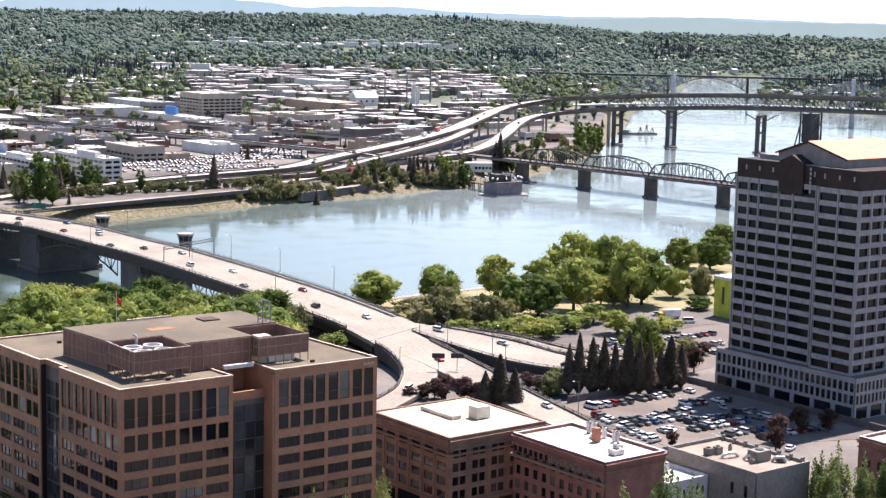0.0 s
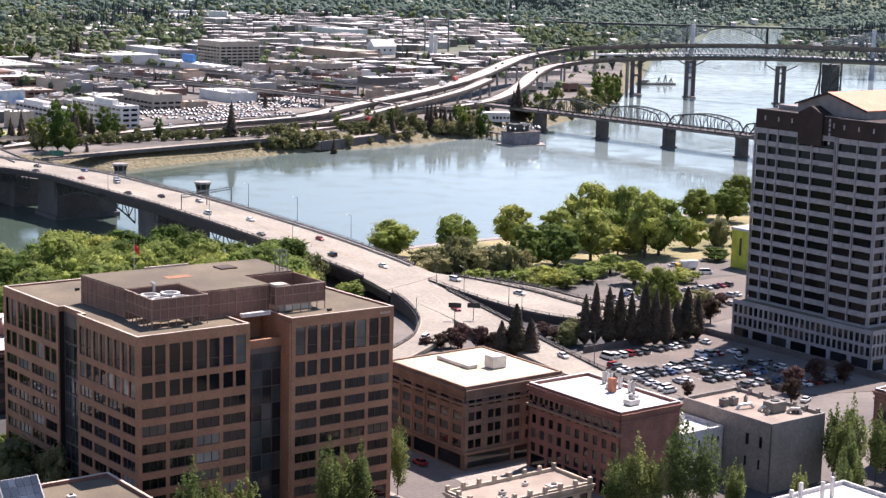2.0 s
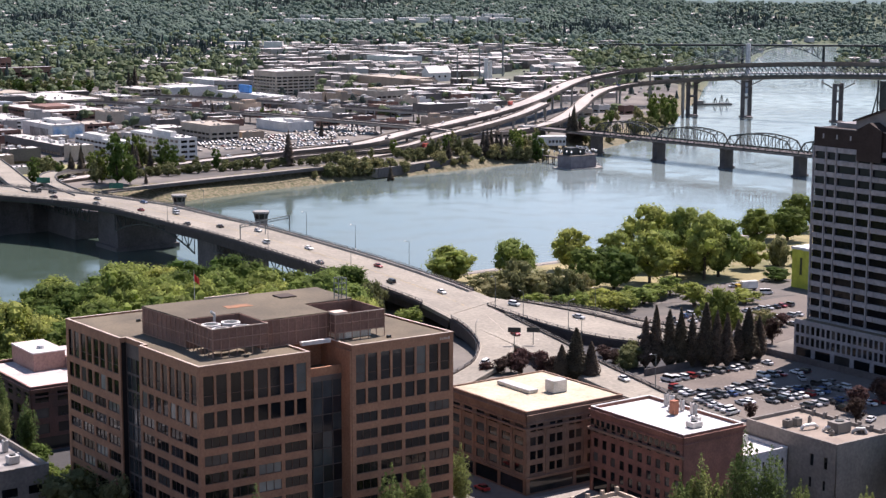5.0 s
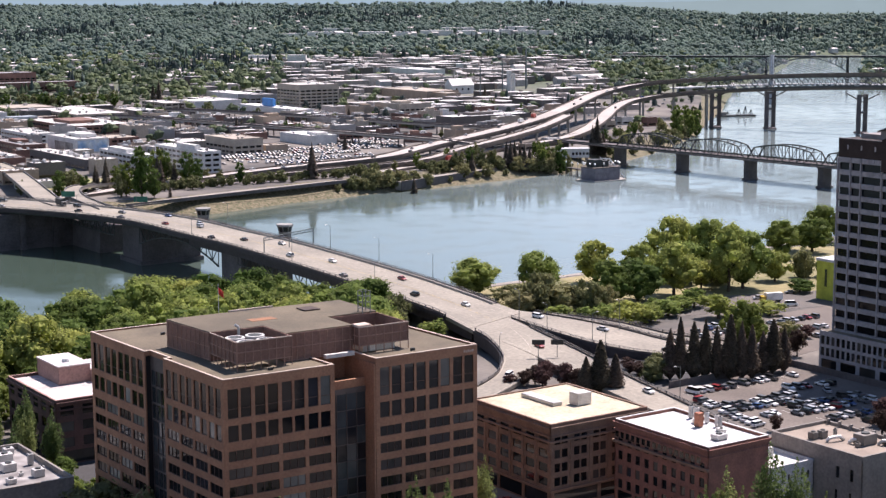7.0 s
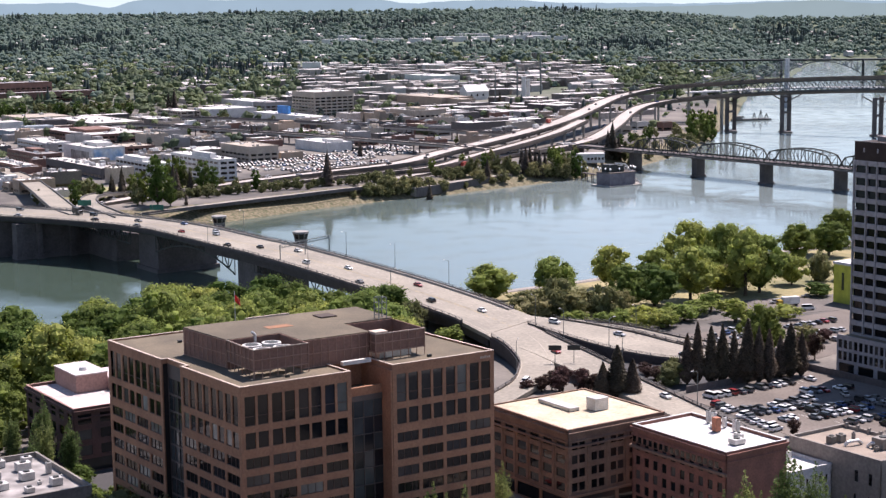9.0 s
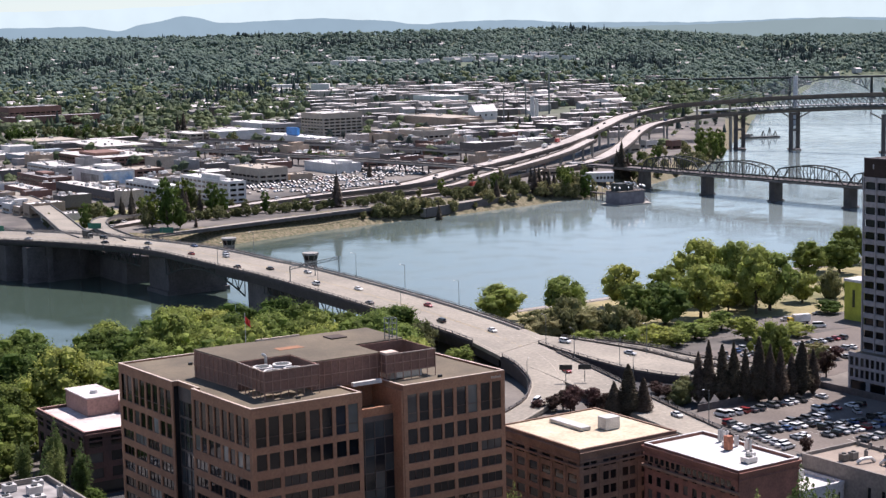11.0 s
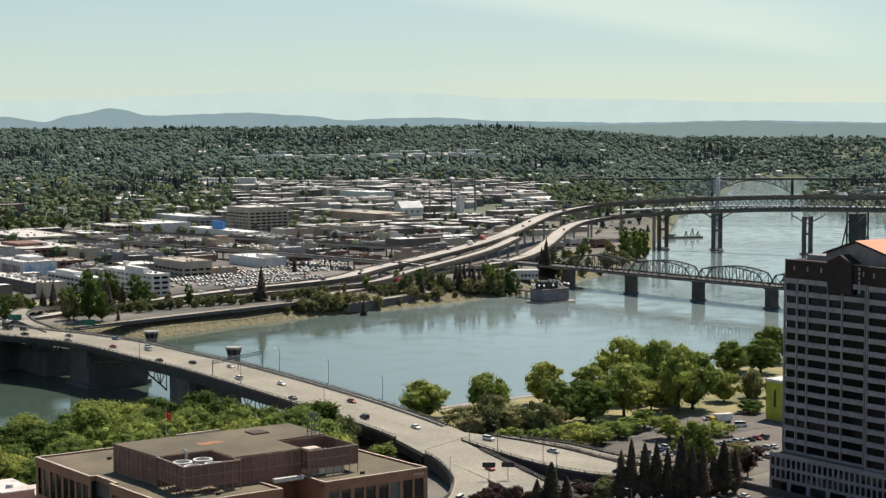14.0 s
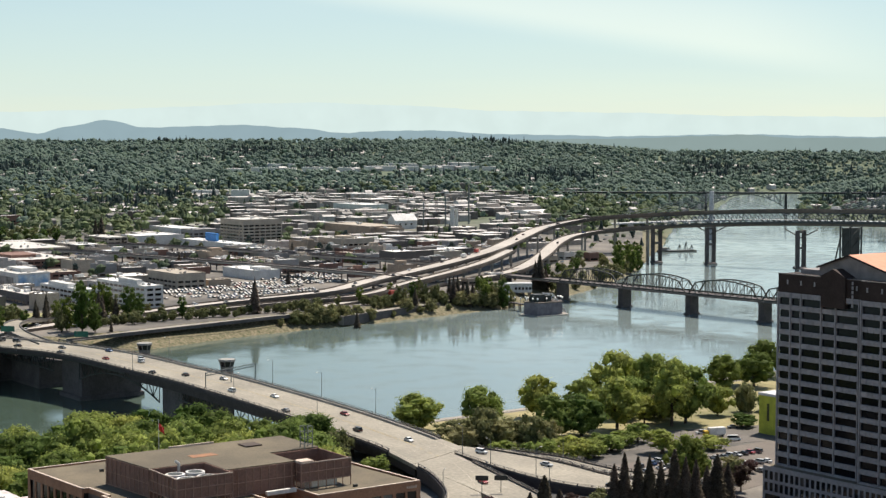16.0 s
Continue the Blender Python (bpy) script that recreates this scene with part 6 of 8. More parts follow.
def spire_bm(rng, height, radius, leaves, leaf, belly=0.28, base=0.04, taper=0.8):
    """A tall narrow crown: many small leaves over an uneven spindle with a hidden heart."""
    bm = bmesh.new()
    bumps = [(rng.uniform(0, 6.28), rng.uniform(0, 1), rng.uniform(0.12, 0.3)) for _ in range(16)]

    def reach(u, a):
        r = (u / belly) ** 0.55 if u < belly else ((1 - u) / (1 - belly)) ** taper
        for ba, bu, k in bumps:
            d = (1 - math.cos(a - ba)) * 0.9 + ((u - bu) / 0.12) ** 2
            r *= 1 + k * math.exp(-d)
        return radius * r * 0.86

    n, m = 12, 14
    rows = [[bm.verts.new((0.8 * reach(max(0.02, min(0.97, u)), t) * math.cos(t), 0.8 * reach(max(0.02, min(0.97, u)), t) * math.sin(t), height * (base + (1 - base) * u * 0.98))) for t in (6.283 * i / n for i in range(n))] for u in (j / m for j in range(m + 1))]
    for p, q in zip(rows, rows[1:]):
        for i in range(n):
            bm.faces.new((p[i], p[(i + 1) % n], q[(i + 1) % n], q[i]))
    for i in range(leaves):
        u, a = rng.random() ** 1.15, rng.uniform(0, 6.283)
        r = reach(max(0.02, min(0.985, u)), a) * rng.uniform(0.8, 1.12)
        p = Vector((r * math.cos(a), r * math.sin(a), height * (base + (1 - base) * u)))
        t = Vector((math.cos(a) + rng.uniform(-0.7, 0.7), math.sin(a) + rng.uniform(-0.7, 0.7), rng.uniform(-0.2, 0.9))).normalized()
        e = Matrix.Rotation(rng.uniform(0, 6.28), 3, t) @ t.orthogonal().normalized()
        f = t.cross(e)
        k = leaf * rng.uniform(0.6, 1.3)
        bm.faces.new([bm.verts.new(p + e * x * k + f * y * k * 0.7) for x, y in ((-1, -0.4), (0.1, -1), (1, 0.3), (-0.2, 1))])
    return bm


def spire(seed, height, radius, leaves, leaf, material, label, name="tree", belly=0.28, taper=0.8):
    rng = random.Random(seed)
    o = thing(name, label, "tree")
    bm = bmesh.new()
    tube(bm, (0, 0, -0.5), (0, 0, height * 0.8), radius * 0.07 + 0.1, 0.05, 7)
    part("trunk", bm, BARK, o)
    part("crown", spire_bm(rng, height, radius, leaves, leaf, belly, taper=taper), material, o)
    return o


def sprig_tree(seed, height, radius, material, label):
    """A slender upright street tree: feathery vertical shoots round a thin stem, open between."""
    rng = random.Random(seed)
    o = thing("tree", label, "tree")
    bm = bmesh.new()
    tube(bm, (0, 0, -0.5), (0, 0, height * 0.9), 0.16, 0.03, 6)
    crown = bmesh.new()
    for i in range(22):
        a = rng.uniform(0, 6.283)
        k = radius * (0 if i == 0 else rng.uniform(0.2, 0.85))
        top = height * (1.0 if i == 0 else rng.uniform(0.62, 0.97) - 0.12 * k / radius)
        foot = height * rng.uniform(0.12, 0.4)
        c = Vector((math.cos(a) * k, math.sin(a) * k, 0))
        tube(bm, (0, 0, foot * 0.8), c + UP * (foot + top) / 2, 0.06, 0.03, 5)
        for j in range(230):
            u = rng.random()
            w = radius * 0.46 * (math.sin(math.pi * u ** 0.8) ** 0.7 + 0.06) * rng.uniform(0.2, 1.1)
            b = rng.uniform(0, 6.283)
            p = c * (0.6 + 0.4 * min(1, u * 2)) + Vector((math.cos(b) * w, math.sin(b) * w, foot + (top - foot) * u))
            t = Vector((rng.gauss(0, 1), rng.gauss(0, 1), rng.gauss(0.2, 0.6))).normalized()
            e = Matrix.Rotation(rng.uniform(0, 6.28), 3, t) @ t.orthogonal().normalized()
            f = t.cross(e)
            s = 0.23 * rng.uniform(0.6, 1.3)
            crown.faces.new([crown.verts.new(p + e * x * s + f * y * s * 0.7) for x, y in ((-1, -0.4), (0.1, -1), (1, 0.3), (-0.2, 1))])
    part("trunk", bm, BARK, o)
    part("crown", crown, material, o)
    return o


LEAF_OLIVE = leaf_mat("olive_leaves", (0.25, 0.25, 0.115), (0.15, 0.16, 0.075))
LEAF_PURPLE = leaf_mat("purple_leaves", (0.105, 0.07, 0.06), (0.065, 0.042, 0.038))
SPRIGHT = leaf_mat("silver_green_leaves", (0.22, 0.27, 0.10), (0.11, 0.15, 0.05))
PROTO = [broad_tree(11 + i, h, r, 7000, 0.33, LEAF, "broad leafy green tree in the riverside park", 64, 0.14) for i, (h, r) in enumerate(((15, 8.6), (16.5, 9.2), (13.5, 8), (17, 8.8)))]
BUSHY = [broad_tree(31 + i, h, r, 3500, 0.32, LEAF_OLIVE, "olive-green bushy tree near the ramp", 36, 0.0) for i, (h, r) in enumerate(((8, 6), (10, 6)))]
SMALL = [broad_tree(41 + i, h, r, 1700, 0.24, LEAF, "small round street tree", 26, 0.12) for i, (h, r) in enumerate(((7, 3.2), (6, 2.8)))]
GREEN = [broad_tree(46 + i, h, r, 7000, 0.33, LEAF_GREEN, "broad deep-green tree in the downriver park", 64, 0.1) for i, (h, r) in enumerate(((15.5, 8.8), (17, 9.2)))]
MAPLE = [broad_tree(51, 8, 4.2, 2200, 0.28, LEAF_PURPLE, "dark purple-leaved plum tree", 18, 0.2)]
POPLAR = [sprig_tree(61 + i, h, r, SPRIGHT, "slender silvery-green street tree with feathery shoots") for i, (h, r) in enumerate(((20, 2.9), (17, 2.6), (22, 3.1)))]
CYPRESS = [spire(71 + i, h, r, 3000, 0.27, LEAF_DARK, "dark tall columnar conifer in a row", "conifer", 0.22, 0.8) for i, (h, r) in enumerate(((19.5, 1.9), (21, 2.1), (17.5, 1.8)))]
used = set()


def plant_tree(kinds, kind, x, y, size, turn, z=None, tall=1.0, label=""):
    z = ground_at(x, y) if z is None else z
    src = kinds[kind % len(kinds)]
    m = pose(x, y, z, 0, 0, turn) @ Matrix.Diagonal((size, size, size * tall, 1))
    if src.name not in used:
        used.add(src.name)
        src.matrix_basis = m
        o = src
    else:
        o = copy_thing(src, m)
    if label:
        o["label"] = label
    return o


rng = random.Random(5)
KIND_SIZE = {"broad": (PROTO, (15, 16.5, 13.5, 17), (8.6, 9.2, 8, 8.8)), "deep": (GREEN, (15.5, 17), (8.8, 9.2)), "bush": (BUSHY, (8, 10), (6, 6)), "small": (SMALL, (7, 6), (3.2, 2.8)), "plum": (MAPLE, (8,), (4.2,)), "dark": (CYPRESS, (19.5, 21, 17.5), (1.9, 2.1, 1.8))}


def grow(kind, a, b, radius, height, label=""):
    """A tree of a kind by its own crown radius and height."""
    kinds, hs, rs = KIND_SIZE[kind]
    i = rng.randrange(len(kinds))
    size = radius / (rs[i] * (1.0 if kind == "dark" else 0.88))
    x, y, _ = town(a, b)
    return plant_tree(kinds, i, x, y, size, rng.uniform(0, 360), z=10, tall=height / (hs[i] * size), label=label)


# riverside park, upriver of the bridge
for kind, spots_ in (("broad", ((242, 253, 11.2, 14.7), (268, 244, 9.6, 16.3), (302, 248, 8.3, 17.8), (323, 244, 7.4, 13.9), (308, 205, 9.6, 21), (346, 248, 8.8, 19.5), (354, 234, 8.6, 23), (364, 255, 7.8, 17.7), (342, 200, 10.6, 23), (332, 198, 8.3, 22), (366, 205, 5.2, 11.6), (327, 209, 4.8, 9.3), (348, 243, 6.3, 11), (330, 224, 7.5, 16))),
                     ("deep", ((277, 208, 9.2, 16.5), (287, 203, 8.6, 15.5), (418, 252, 9.5, 17.1), (440, 253, 8.6, 15), (467, 271, 7.8, 17.5), (355, 180, 4.8, 5.2), (392, 200, 5.0, 9))),
                     ("bush", ((343, 215, 7.5, 11.7), (383, 205, 5.3, 12.5), (230, 204, 6.0, 8.4), (238, 203, 7.4, 10.4), (246, 198, 7.0, 10.0), (241, 212, 6.8, 9.6), (236, 219, 6.0, 8.2), (251, 191, 6.2, 8.8), (259, 190, 5.0, 7.0))),
                     ("small", ((241, 179, 4.6, 7.3), (245, 174, 4.6, 6.9), (258, 186, 4.3, 6.0), (251, 168, 3.6, 7.8), (258, 166, 3.2, 7.1), (277, 181, 2.9, 5.8), (263, 168, 3.0, 6.3), (276, 173, 4.1, 6.9), (286, 178, 3.3, 5.1), (296, 180, 2.9, 7.0), (288, 158, 4.1, 8.2), (308, 151, 4.0, 5.9), (234, 186, 3.2, 6.0), (249, 181, 3.4, 6.4), (268, 176, 3.0, 6.0)))):
    for a, b, r, h in spots_:
        grow(kind, a, b, r, h)
grow("deep", 254, 110, 5.9, 17.6, "tall green tree behind the dark conifers")
grow("deep", 262, 114, 4.6, 10.5, "tall green tree behind the dark conifers")
# riverside park, downriver of the bridge
for i in range(-3, 13):
    for j in range(8):
        a, b = i * 14.5 + rng.uniform(-4, 4), 172 + j * 14.5 + rng.uniform(-4, 4)
        edge = 262 if a < 60 else 256 if a < 95 else 281 if a < 135 else 266 if a < 155 else 236
        if b > edge or a > 176 or (a > 150 and b < 196) or rng.random() < 0.06:
            continue
        x, y, _ = town(a, b)
        plant_tree(*((PROTO, rng.randrange(4)) if rng.random() < (0.1 if a < 72 else 0.68) else (GREEN, rng.randrange(2))), x, y, rng.uniform(0.92, 1.16), rng.uniform(0, 360))
plant_tree(BUSHY, 0, *town(172, 204)[:2], 1.15, 40)
plant_tree(SMALL, 0, *town(176, 186)[:2], 1.2, 70)
# the row of dark conifers and those by the ramp
for a, b, r, h in ((206.5, 90.5, 2.3, 20.2), (209.5, 87.5, 2.1, 18.4), (212.5, 85.5, 2.2, 19.6), (216, 84, 2.0, 17.4), (219.5, 81.5, 2.4, 20.4), (222.5, 79.5, 2.1, 20.0), (225.5, 78, 1.8, 17.0), (204, 92.5, 1.9, 16.0)):
    grow("dark", a, b, r, h)
for a, b, r, h in ((237, 80, 2.6, 17.2), (234, 81.5, 2.0, 14.0), (241.5, 79.5, 2.2, 15.8)):
    grow("dark", a, b, r, h, "broad dark conifer beside the parking lot")
for a, b, r, h in ((174, 91, 2.7, 16.2), (178, 88.5, 2.1, 12.0), (170, 93, 2.3, 12.6)):
    grow("dark", a, b, r, h, "broad dark conifer beside the ramp")
# plums at a 197 to 203: dark leaves stand for shade between the ramps
for a, b, r, h in ((167, 109, 3.4, 7.6), (165, 112, 3.0, 6.2), (169, 102, 3.6, 8.2), (170, 97.5, 3.2, 7.0), (161, 112, 3.2, 5.0), (157, 114, 2.8, 4.0), (164, 107, 3.0, 6.0), (172.5, 99, 2.8, 6.5), (263, 94, 3.6, 9.0), (261, 99, 2.8, 7.4), (288, 113, 3.1, 4.8), (199, 106, 2.8, 4.2), (203, 112, 2.8, 4.0), (197, 99, 3.0, 5.0), (201, 104, 2.6, 4.4)):
    grow("plum", a, b, r, h)
for a, b, r, h in ((200, 95, 3.6, 6.4), (204, 99, 3.0, 5.0), (272, 104, 3.2, 5.0), (284, 118, 3.2, 5.0)):
    grow("bush", a, b, r, h)
# round the red brick building
for a, b, s in ((-8, 152, 0.8), (-22, 140, 0.75), (-34, 128, 0.8), (-14, 132, 0.6), (-40, 150, 0.85), (-58, 140, 0.8), (-26, 158, 0.8), (-60, 160, 0.9), (6, 158, 0.8), (22, 160, 0.85), (38, 162, 0.8), (-30, 108, 0.6), (-48, 112, 0.7), (54, 152, 0.8), (56, 132, 0.7), (54, 116, 0.65), (-4, 142, 0.6)):
    x, y, _ = town(a, b)
    plant_tree(GREEN, rng.randrange(2), x, y, s, rng.uniform(0, 360), z=10, label="leafy green tree beside the red brick building")
plant_tree(BUSHY, 1, *town(-9, 42)[:2], 1.25, 30, z=10, label="olive-green leafy street tree")
plant_tree(BUSHY, 0, *town(-3, 34)[:2], 1.1, 80, z=10, label="olive-green leafy street tree")
for a, b, r, h in ((-6, 47, 4.5, 9), (-7, 55, 4.0, 8.5), (-8, 63, 4.2, 9), (-5, 72, 4.0, 8.5), (-7, 80, 4.6, 9.5), (-6, 88, 4.0, 8.5), (-10, 94, 4.4, 9), (-6, 22, 3.6, 7.5), (-6, 12, 3.4, 7)):
    grow("deep", a, b, r, h, "dark leafy street tree in the shade of buildings")
for a, b, r, h in ((4, 98, 3.0, 6), (3, 74, 3.0, 6)):
    grow("deep", a, b, r, h, "dark leafy street tree in the shade of buildings")
# street trees close by
for a, b, s in ((2, -13, 1.0), (6, -12, 1.05), (11, -13, 1.1), (17, -14, 1.1), (38, -12, 0.95), (42, -11, 1.1), (46, -12, 1.0), (66, 2, 0.8), (92, -42, 1.05), (96, -44, 1.1), (100, -45, 1.0), (105, -48, 1.15), (110, -51, 1.0), (116, -54, 0.9), (128, -62, 0.8), (150, -58, 0.9), (155, -52, 1.05), (160, -50, 1.15), (166, -53, 1.0), (171, -56, 1.1), (176, -58, 0.9), (159, -46, 1.15), (3, 102, 0.9), (-2, 108, 1.0), (2, 118, 1.05), (-4, 126, 0.9), (-8, 100, 0.8), (138, -66, 0.7), (145, -64, 0.8)):
    x, y, _ = town(a, b)
    plant_tree(POPLAR, rng.randrange(3), x, y, s, rng.uniform(0, 360), z=10)
for a, b, s in ((215, 15, 1.0), (206, 8, 0.9), (228, 18, 1.0), (236, 14, 0.9), (185, 28, 0.6)):
    x, y, _ = town(a, b)
    plant_tree(MAPLE, 0, x, y, s, rng.uniform(0, 360), z=10)

# ---- vehicles ----
TYRE = mat("tyre", (0.02, 0.02, 0.02), 0.9)
CAR_GLASS = glass_mat("car_glass", (0.015, 0.018, 0.02), 0.05, 0.1)
HEAD = mat("headlight", (0.75, 0.76, 0.78), 0.2)
TAIL = mat("tail_light", (0.35, 0.02, 0.02), 0.3)
SHAPES = {
    "sedan": ([(-2.3, 0.3), (2.3, 0.3), (2.3, 0.75), (2.1, 0.88), (1.0, 0.98), (-1.5, 1.0), (-2.25, 0.95)], [(1.05, 0.97), (0.35, 1.42), (-0.95, 1.44), (-1.65, 1.0)], 0.88),
    "suv": ([(-2.3, 0.35), (2.3, 0.35), (2.3, 0.95), (1.2, 1.12), (-2.3, 1.15)], [(1.25, 1.1), (0.6, 1.72), (-2.0, 1.74), (-2.28, 1.14)], 0.92),
    "van": ([(-2.6, 0.35), (2.6, 0.35), (2.6, 1.0), (2.0, 1.3), (-2.6, 1.32)], [(2.0, 1.28), (1.3, 2.15), (-2.45, 2.2), (-2.58, 1.3)], 0.97),
}
COLOURS = {"white": (0.75, 0.75, 0.74), "silver": (0.42, 0.43, 0.44), "grey": (0.14, 0.145, 0.15), "black": (0.018, 0.018, 0.02), "red": (0.28, 0.03, 0.03), "blue": (0.05, 0.10, 0.22)}


def extrude_side(profile, half, taper=1.0, top=None):
    bm = bmesh.new()
    zs = [z for _, z in profile]
    lo, hi = min(zs), max(zs)
    sides = []
    for s in (-1, 1):
        sides.append([bm.verts.new((x, s * half * (1 - (1 - taper) * (z - lo) / (hi - lo)), z)) for x, z in profile])
    n = len(profile)
    bm.faces.new(sides[0]), bm.faces.new(sides[1][::-1])
    for i in range(n):
        j = (i + 1) % n
        bm.faces.new((sides[0][j], sides[0][i], sides[1][i], sides[1][j]))
    bmesh.ops.recalc_face_normals(bm, faces=bm.faces)
    return bm


def car_proto(shape, colour):
    body, cabin, taper = SHAPES[shape]
    kind = {"sedan": "saloon car", "suv": "tall family car", "van": "van"}[shape]
    o = thing("van" if shape == "van" else "car", f"{colour} {kind} with dark windows on asphalt", "van" if shape == "van" else "car", group="vehicles")
    paint = mat("paint_" + colour, COLOURS[colour], 0.28, scale=0.5, fine=2, second=tuple(c * 0.9 for c in COLOURS[colour]))
    bm = extrude_side(body, 0.9, 0.94)
    bmesh.ops.bevel(bm, geom=bm.edges[:], offset=0.06, segments=1, affect="EDGES")
    part("body", bm, paint, o)
    part("glasshouse", extrude_side(cabin, 0.82, 0.82), CAR_GLASS, o)
    x1, x0 = cabin[1][0], cabin[2][0]
    z = max(cabin[1][1], cabin[2][1])
    bm = boxes((x0 - 0.08, x1 + 0.12, -0.68, 0.68, z - 0.02, z + 0.05))
    bmesh.ops.bevel(bm, geom=bm.edges[:], offset=0.02, segments=1, affect="EDGES")
    part("roof", bm, paint, o)
    front = body[1][0]
    for wx in (-front * 0.62, front * 0.62):
        for wy in (-0.82, 0.82):
            bm = bmesh.new()
            tube(bm, (wx, wy - 0.1, 0.33), (wx, wy + 0.1, 0.33), 0.33, n=10)
            part("wheel", bm, TYRE, o)
    for wy in (-0.62, 0.62):
        part("headlight", boxes((front - 0.06, front + 0.02, wy - 0.18, wy + 0.18, 0.6, 0.74)), HEAD, o)
        part("tail_light", boxes((-front - 0.02, -front + 0.06, wy - 0.16, wy + 0.16, 0.7, 0.86)), TAIL, o)
    return o


CARS = {}


def park(x, y, z, turn, shape, colour, slope=0.0):
    m = pose(x, y, z, 0, slope, turn)
    if (shape, colour) not in CARS:
        CARS[shape, colour] = car_proto(shape, colour)
        CARS[shape, colour].matrix_basis = m
        return CARS[shape, colour]
    return copy_thing(CARS[shape, colour], m)


rng = random.Random(9)
MIX = ["white", "white", "white", "white", "silver", "silver", "silver", "grey", "grey", "grey", "black", "black", "black", "black", "red", "white", "blue", "silver", "grey", "white"]


def pick():
    return rng.choice(("sedan", "suv", "sedan", "suv", "sedan")), rng.choice(MIX)


def row(a0, b0, a1, b1, n, turn, skip=0.1, z=10.1):
    for i in range(n):
        if rng.random() < skip:
            continue
        a, b = a0 + (a1 - a0) * i / max(1, n - 1), b0 + (b1 - b0) * i / max(1, n - 1)
        x, y, _ = town(a + rng.uniform(-0.15, 0.15), b + rng.uniform(-0.4, 0.4))
        park(x, y, z, GRID + turn + rng.choice((0, 180)) + rng.uniform(-2, 2), *pick())


park(*town(197, 74.5)[:2], 10.1, GRID + 92, "van", "white")
park(*town(200, 74.5)[:2], 10.1, GRID + 88, "suv", "white")
row(203, 74.5, 212, 73.5, 4, 90, 0)
row(218, 74, 239, 73.5, 8, 90, 0.2)
row(193.5, 56.5, 219, 54, 10, 90, 0.05)
row(194, 51, 212, 49.5, 7, 90, 0.1)
row(192, 66, 184.8, 35, 12, 4, 0.05)
row(195, 41.5, 198, 40.8, 2, 80, 0)
park(*town(196, 40)[:2], 10.1, GRID + 85, "sedan", "white")
row(206, 44, 236, 44, 11, 90, 0.05)
row(204, 37.5, 234, 37, 11, 90, 0.05)
row(205, 28, 236, 26, 11, 90, 0.1)
row(214, 20, 240, 18, 8, 90, 0.3)
row(222, 62, 240, 58, 7, 90, 0.2)
park(*town(211, 7)[:2], 10.1, GRID + 20, "sedan", "white")
park(*town(232, 52)[:2], 10.1, GRID + 60, "sedan", "silver")
row(262, 143, 282, 146, 6, 80, 0.1)
row(258, 135, 275, 138, 5, 80, 0.2)
row(296, 138, 318, 138, 7, 90, 0.1)
row(296, 124, 318, 122, 7, 90, 0.1)
row(292, 112, 312, 110, 6, 90, 0.2)
park(*town(329, 160)[:2], 10.1, GRID - 30, "van", "white")
for a, b, t in ((329, 178, 160), (349, 180, 160), (300, 172, -20), (275, 186, 165), (315, 160, -18), (360, 160, 162)):
    park(*town(a, b)[:2], 10.1, GRID + t, *pick())
# city streets
for a, b, t in ((84, 18, 90), (78, 30, 90), (69, 14, 90), (70, 26, -90), (69, 52, 90), (58, -18, 0), (63, -12, 0), (86, -18, 0), (100, -12, 180), (40, -18, 0), (22, -18, 0), (166, -30, 90), (170, -18, 90), (168, 6, 90), (70, 130, 90)):
    park(*town(a, b)[:2], 10.12, GRID + t, *pick())
park(*town(61, -6)[:2], 10.12, GRID + 5, "sedan", "red")
# traffic on the bridge
lanes = ((0.13, 1), (0.26, 1), (0.40, 1), (0.53, -1), (0.66, -1), (0.79, -1))
for i, (u, lane) in enumerate(((0.30, 0), (0.36, 4), (0.385, 1), (0.43, 3), (0.45, 0), (0.49, 5), (0.52, 1), (0.555, 4), (0.57, 3), (0.62, 0), (0.66, 2), (0.70, 4), (0.745, 1), (0.79, 3), (0.84, 0), (0.885, 4), (0.93, 1), (0.97, 3), (0.22, 2), (0.26, 4))):
    k = int(u * 89)
    p = DL[k].lerp(DR[k], lanes[lane][0])
    q = DL[k + 1].lerp(DR[k + 1], lanes[lane][0])
    d = (q - p) * -lanes[lane][1]
    park(p.x, p.y, p.z + 0.02, math.degrees(math.atan2(d.y, d.x)), *(("suv", "black") if i == 1 else pick()), slope=-math.degrees(math.asin(d.z / d.length)))
for line, u, f in ((MAIN, 0.55, 0.7), (MAIN, 0.2, 0.4), (RIGHT, 0.15, 0.6), (RIGHT, 0.75, 0.3), (RIGHT, 0.45, 0.7), (LOOP, 0.62, 0.5)):
    k = int(u * 30)
    p, q = line[0][k].lerp(line[1][k], f), line[0][k + 1].lerp(line[1][k + 1], f)
    d = q - p
    park(p.x, p.y, p.z + 0.02, math.degrees(math.atan2(d.y, d.x)), *pick(), slope=-math.degrees(math.asin(d.z / d.length)))


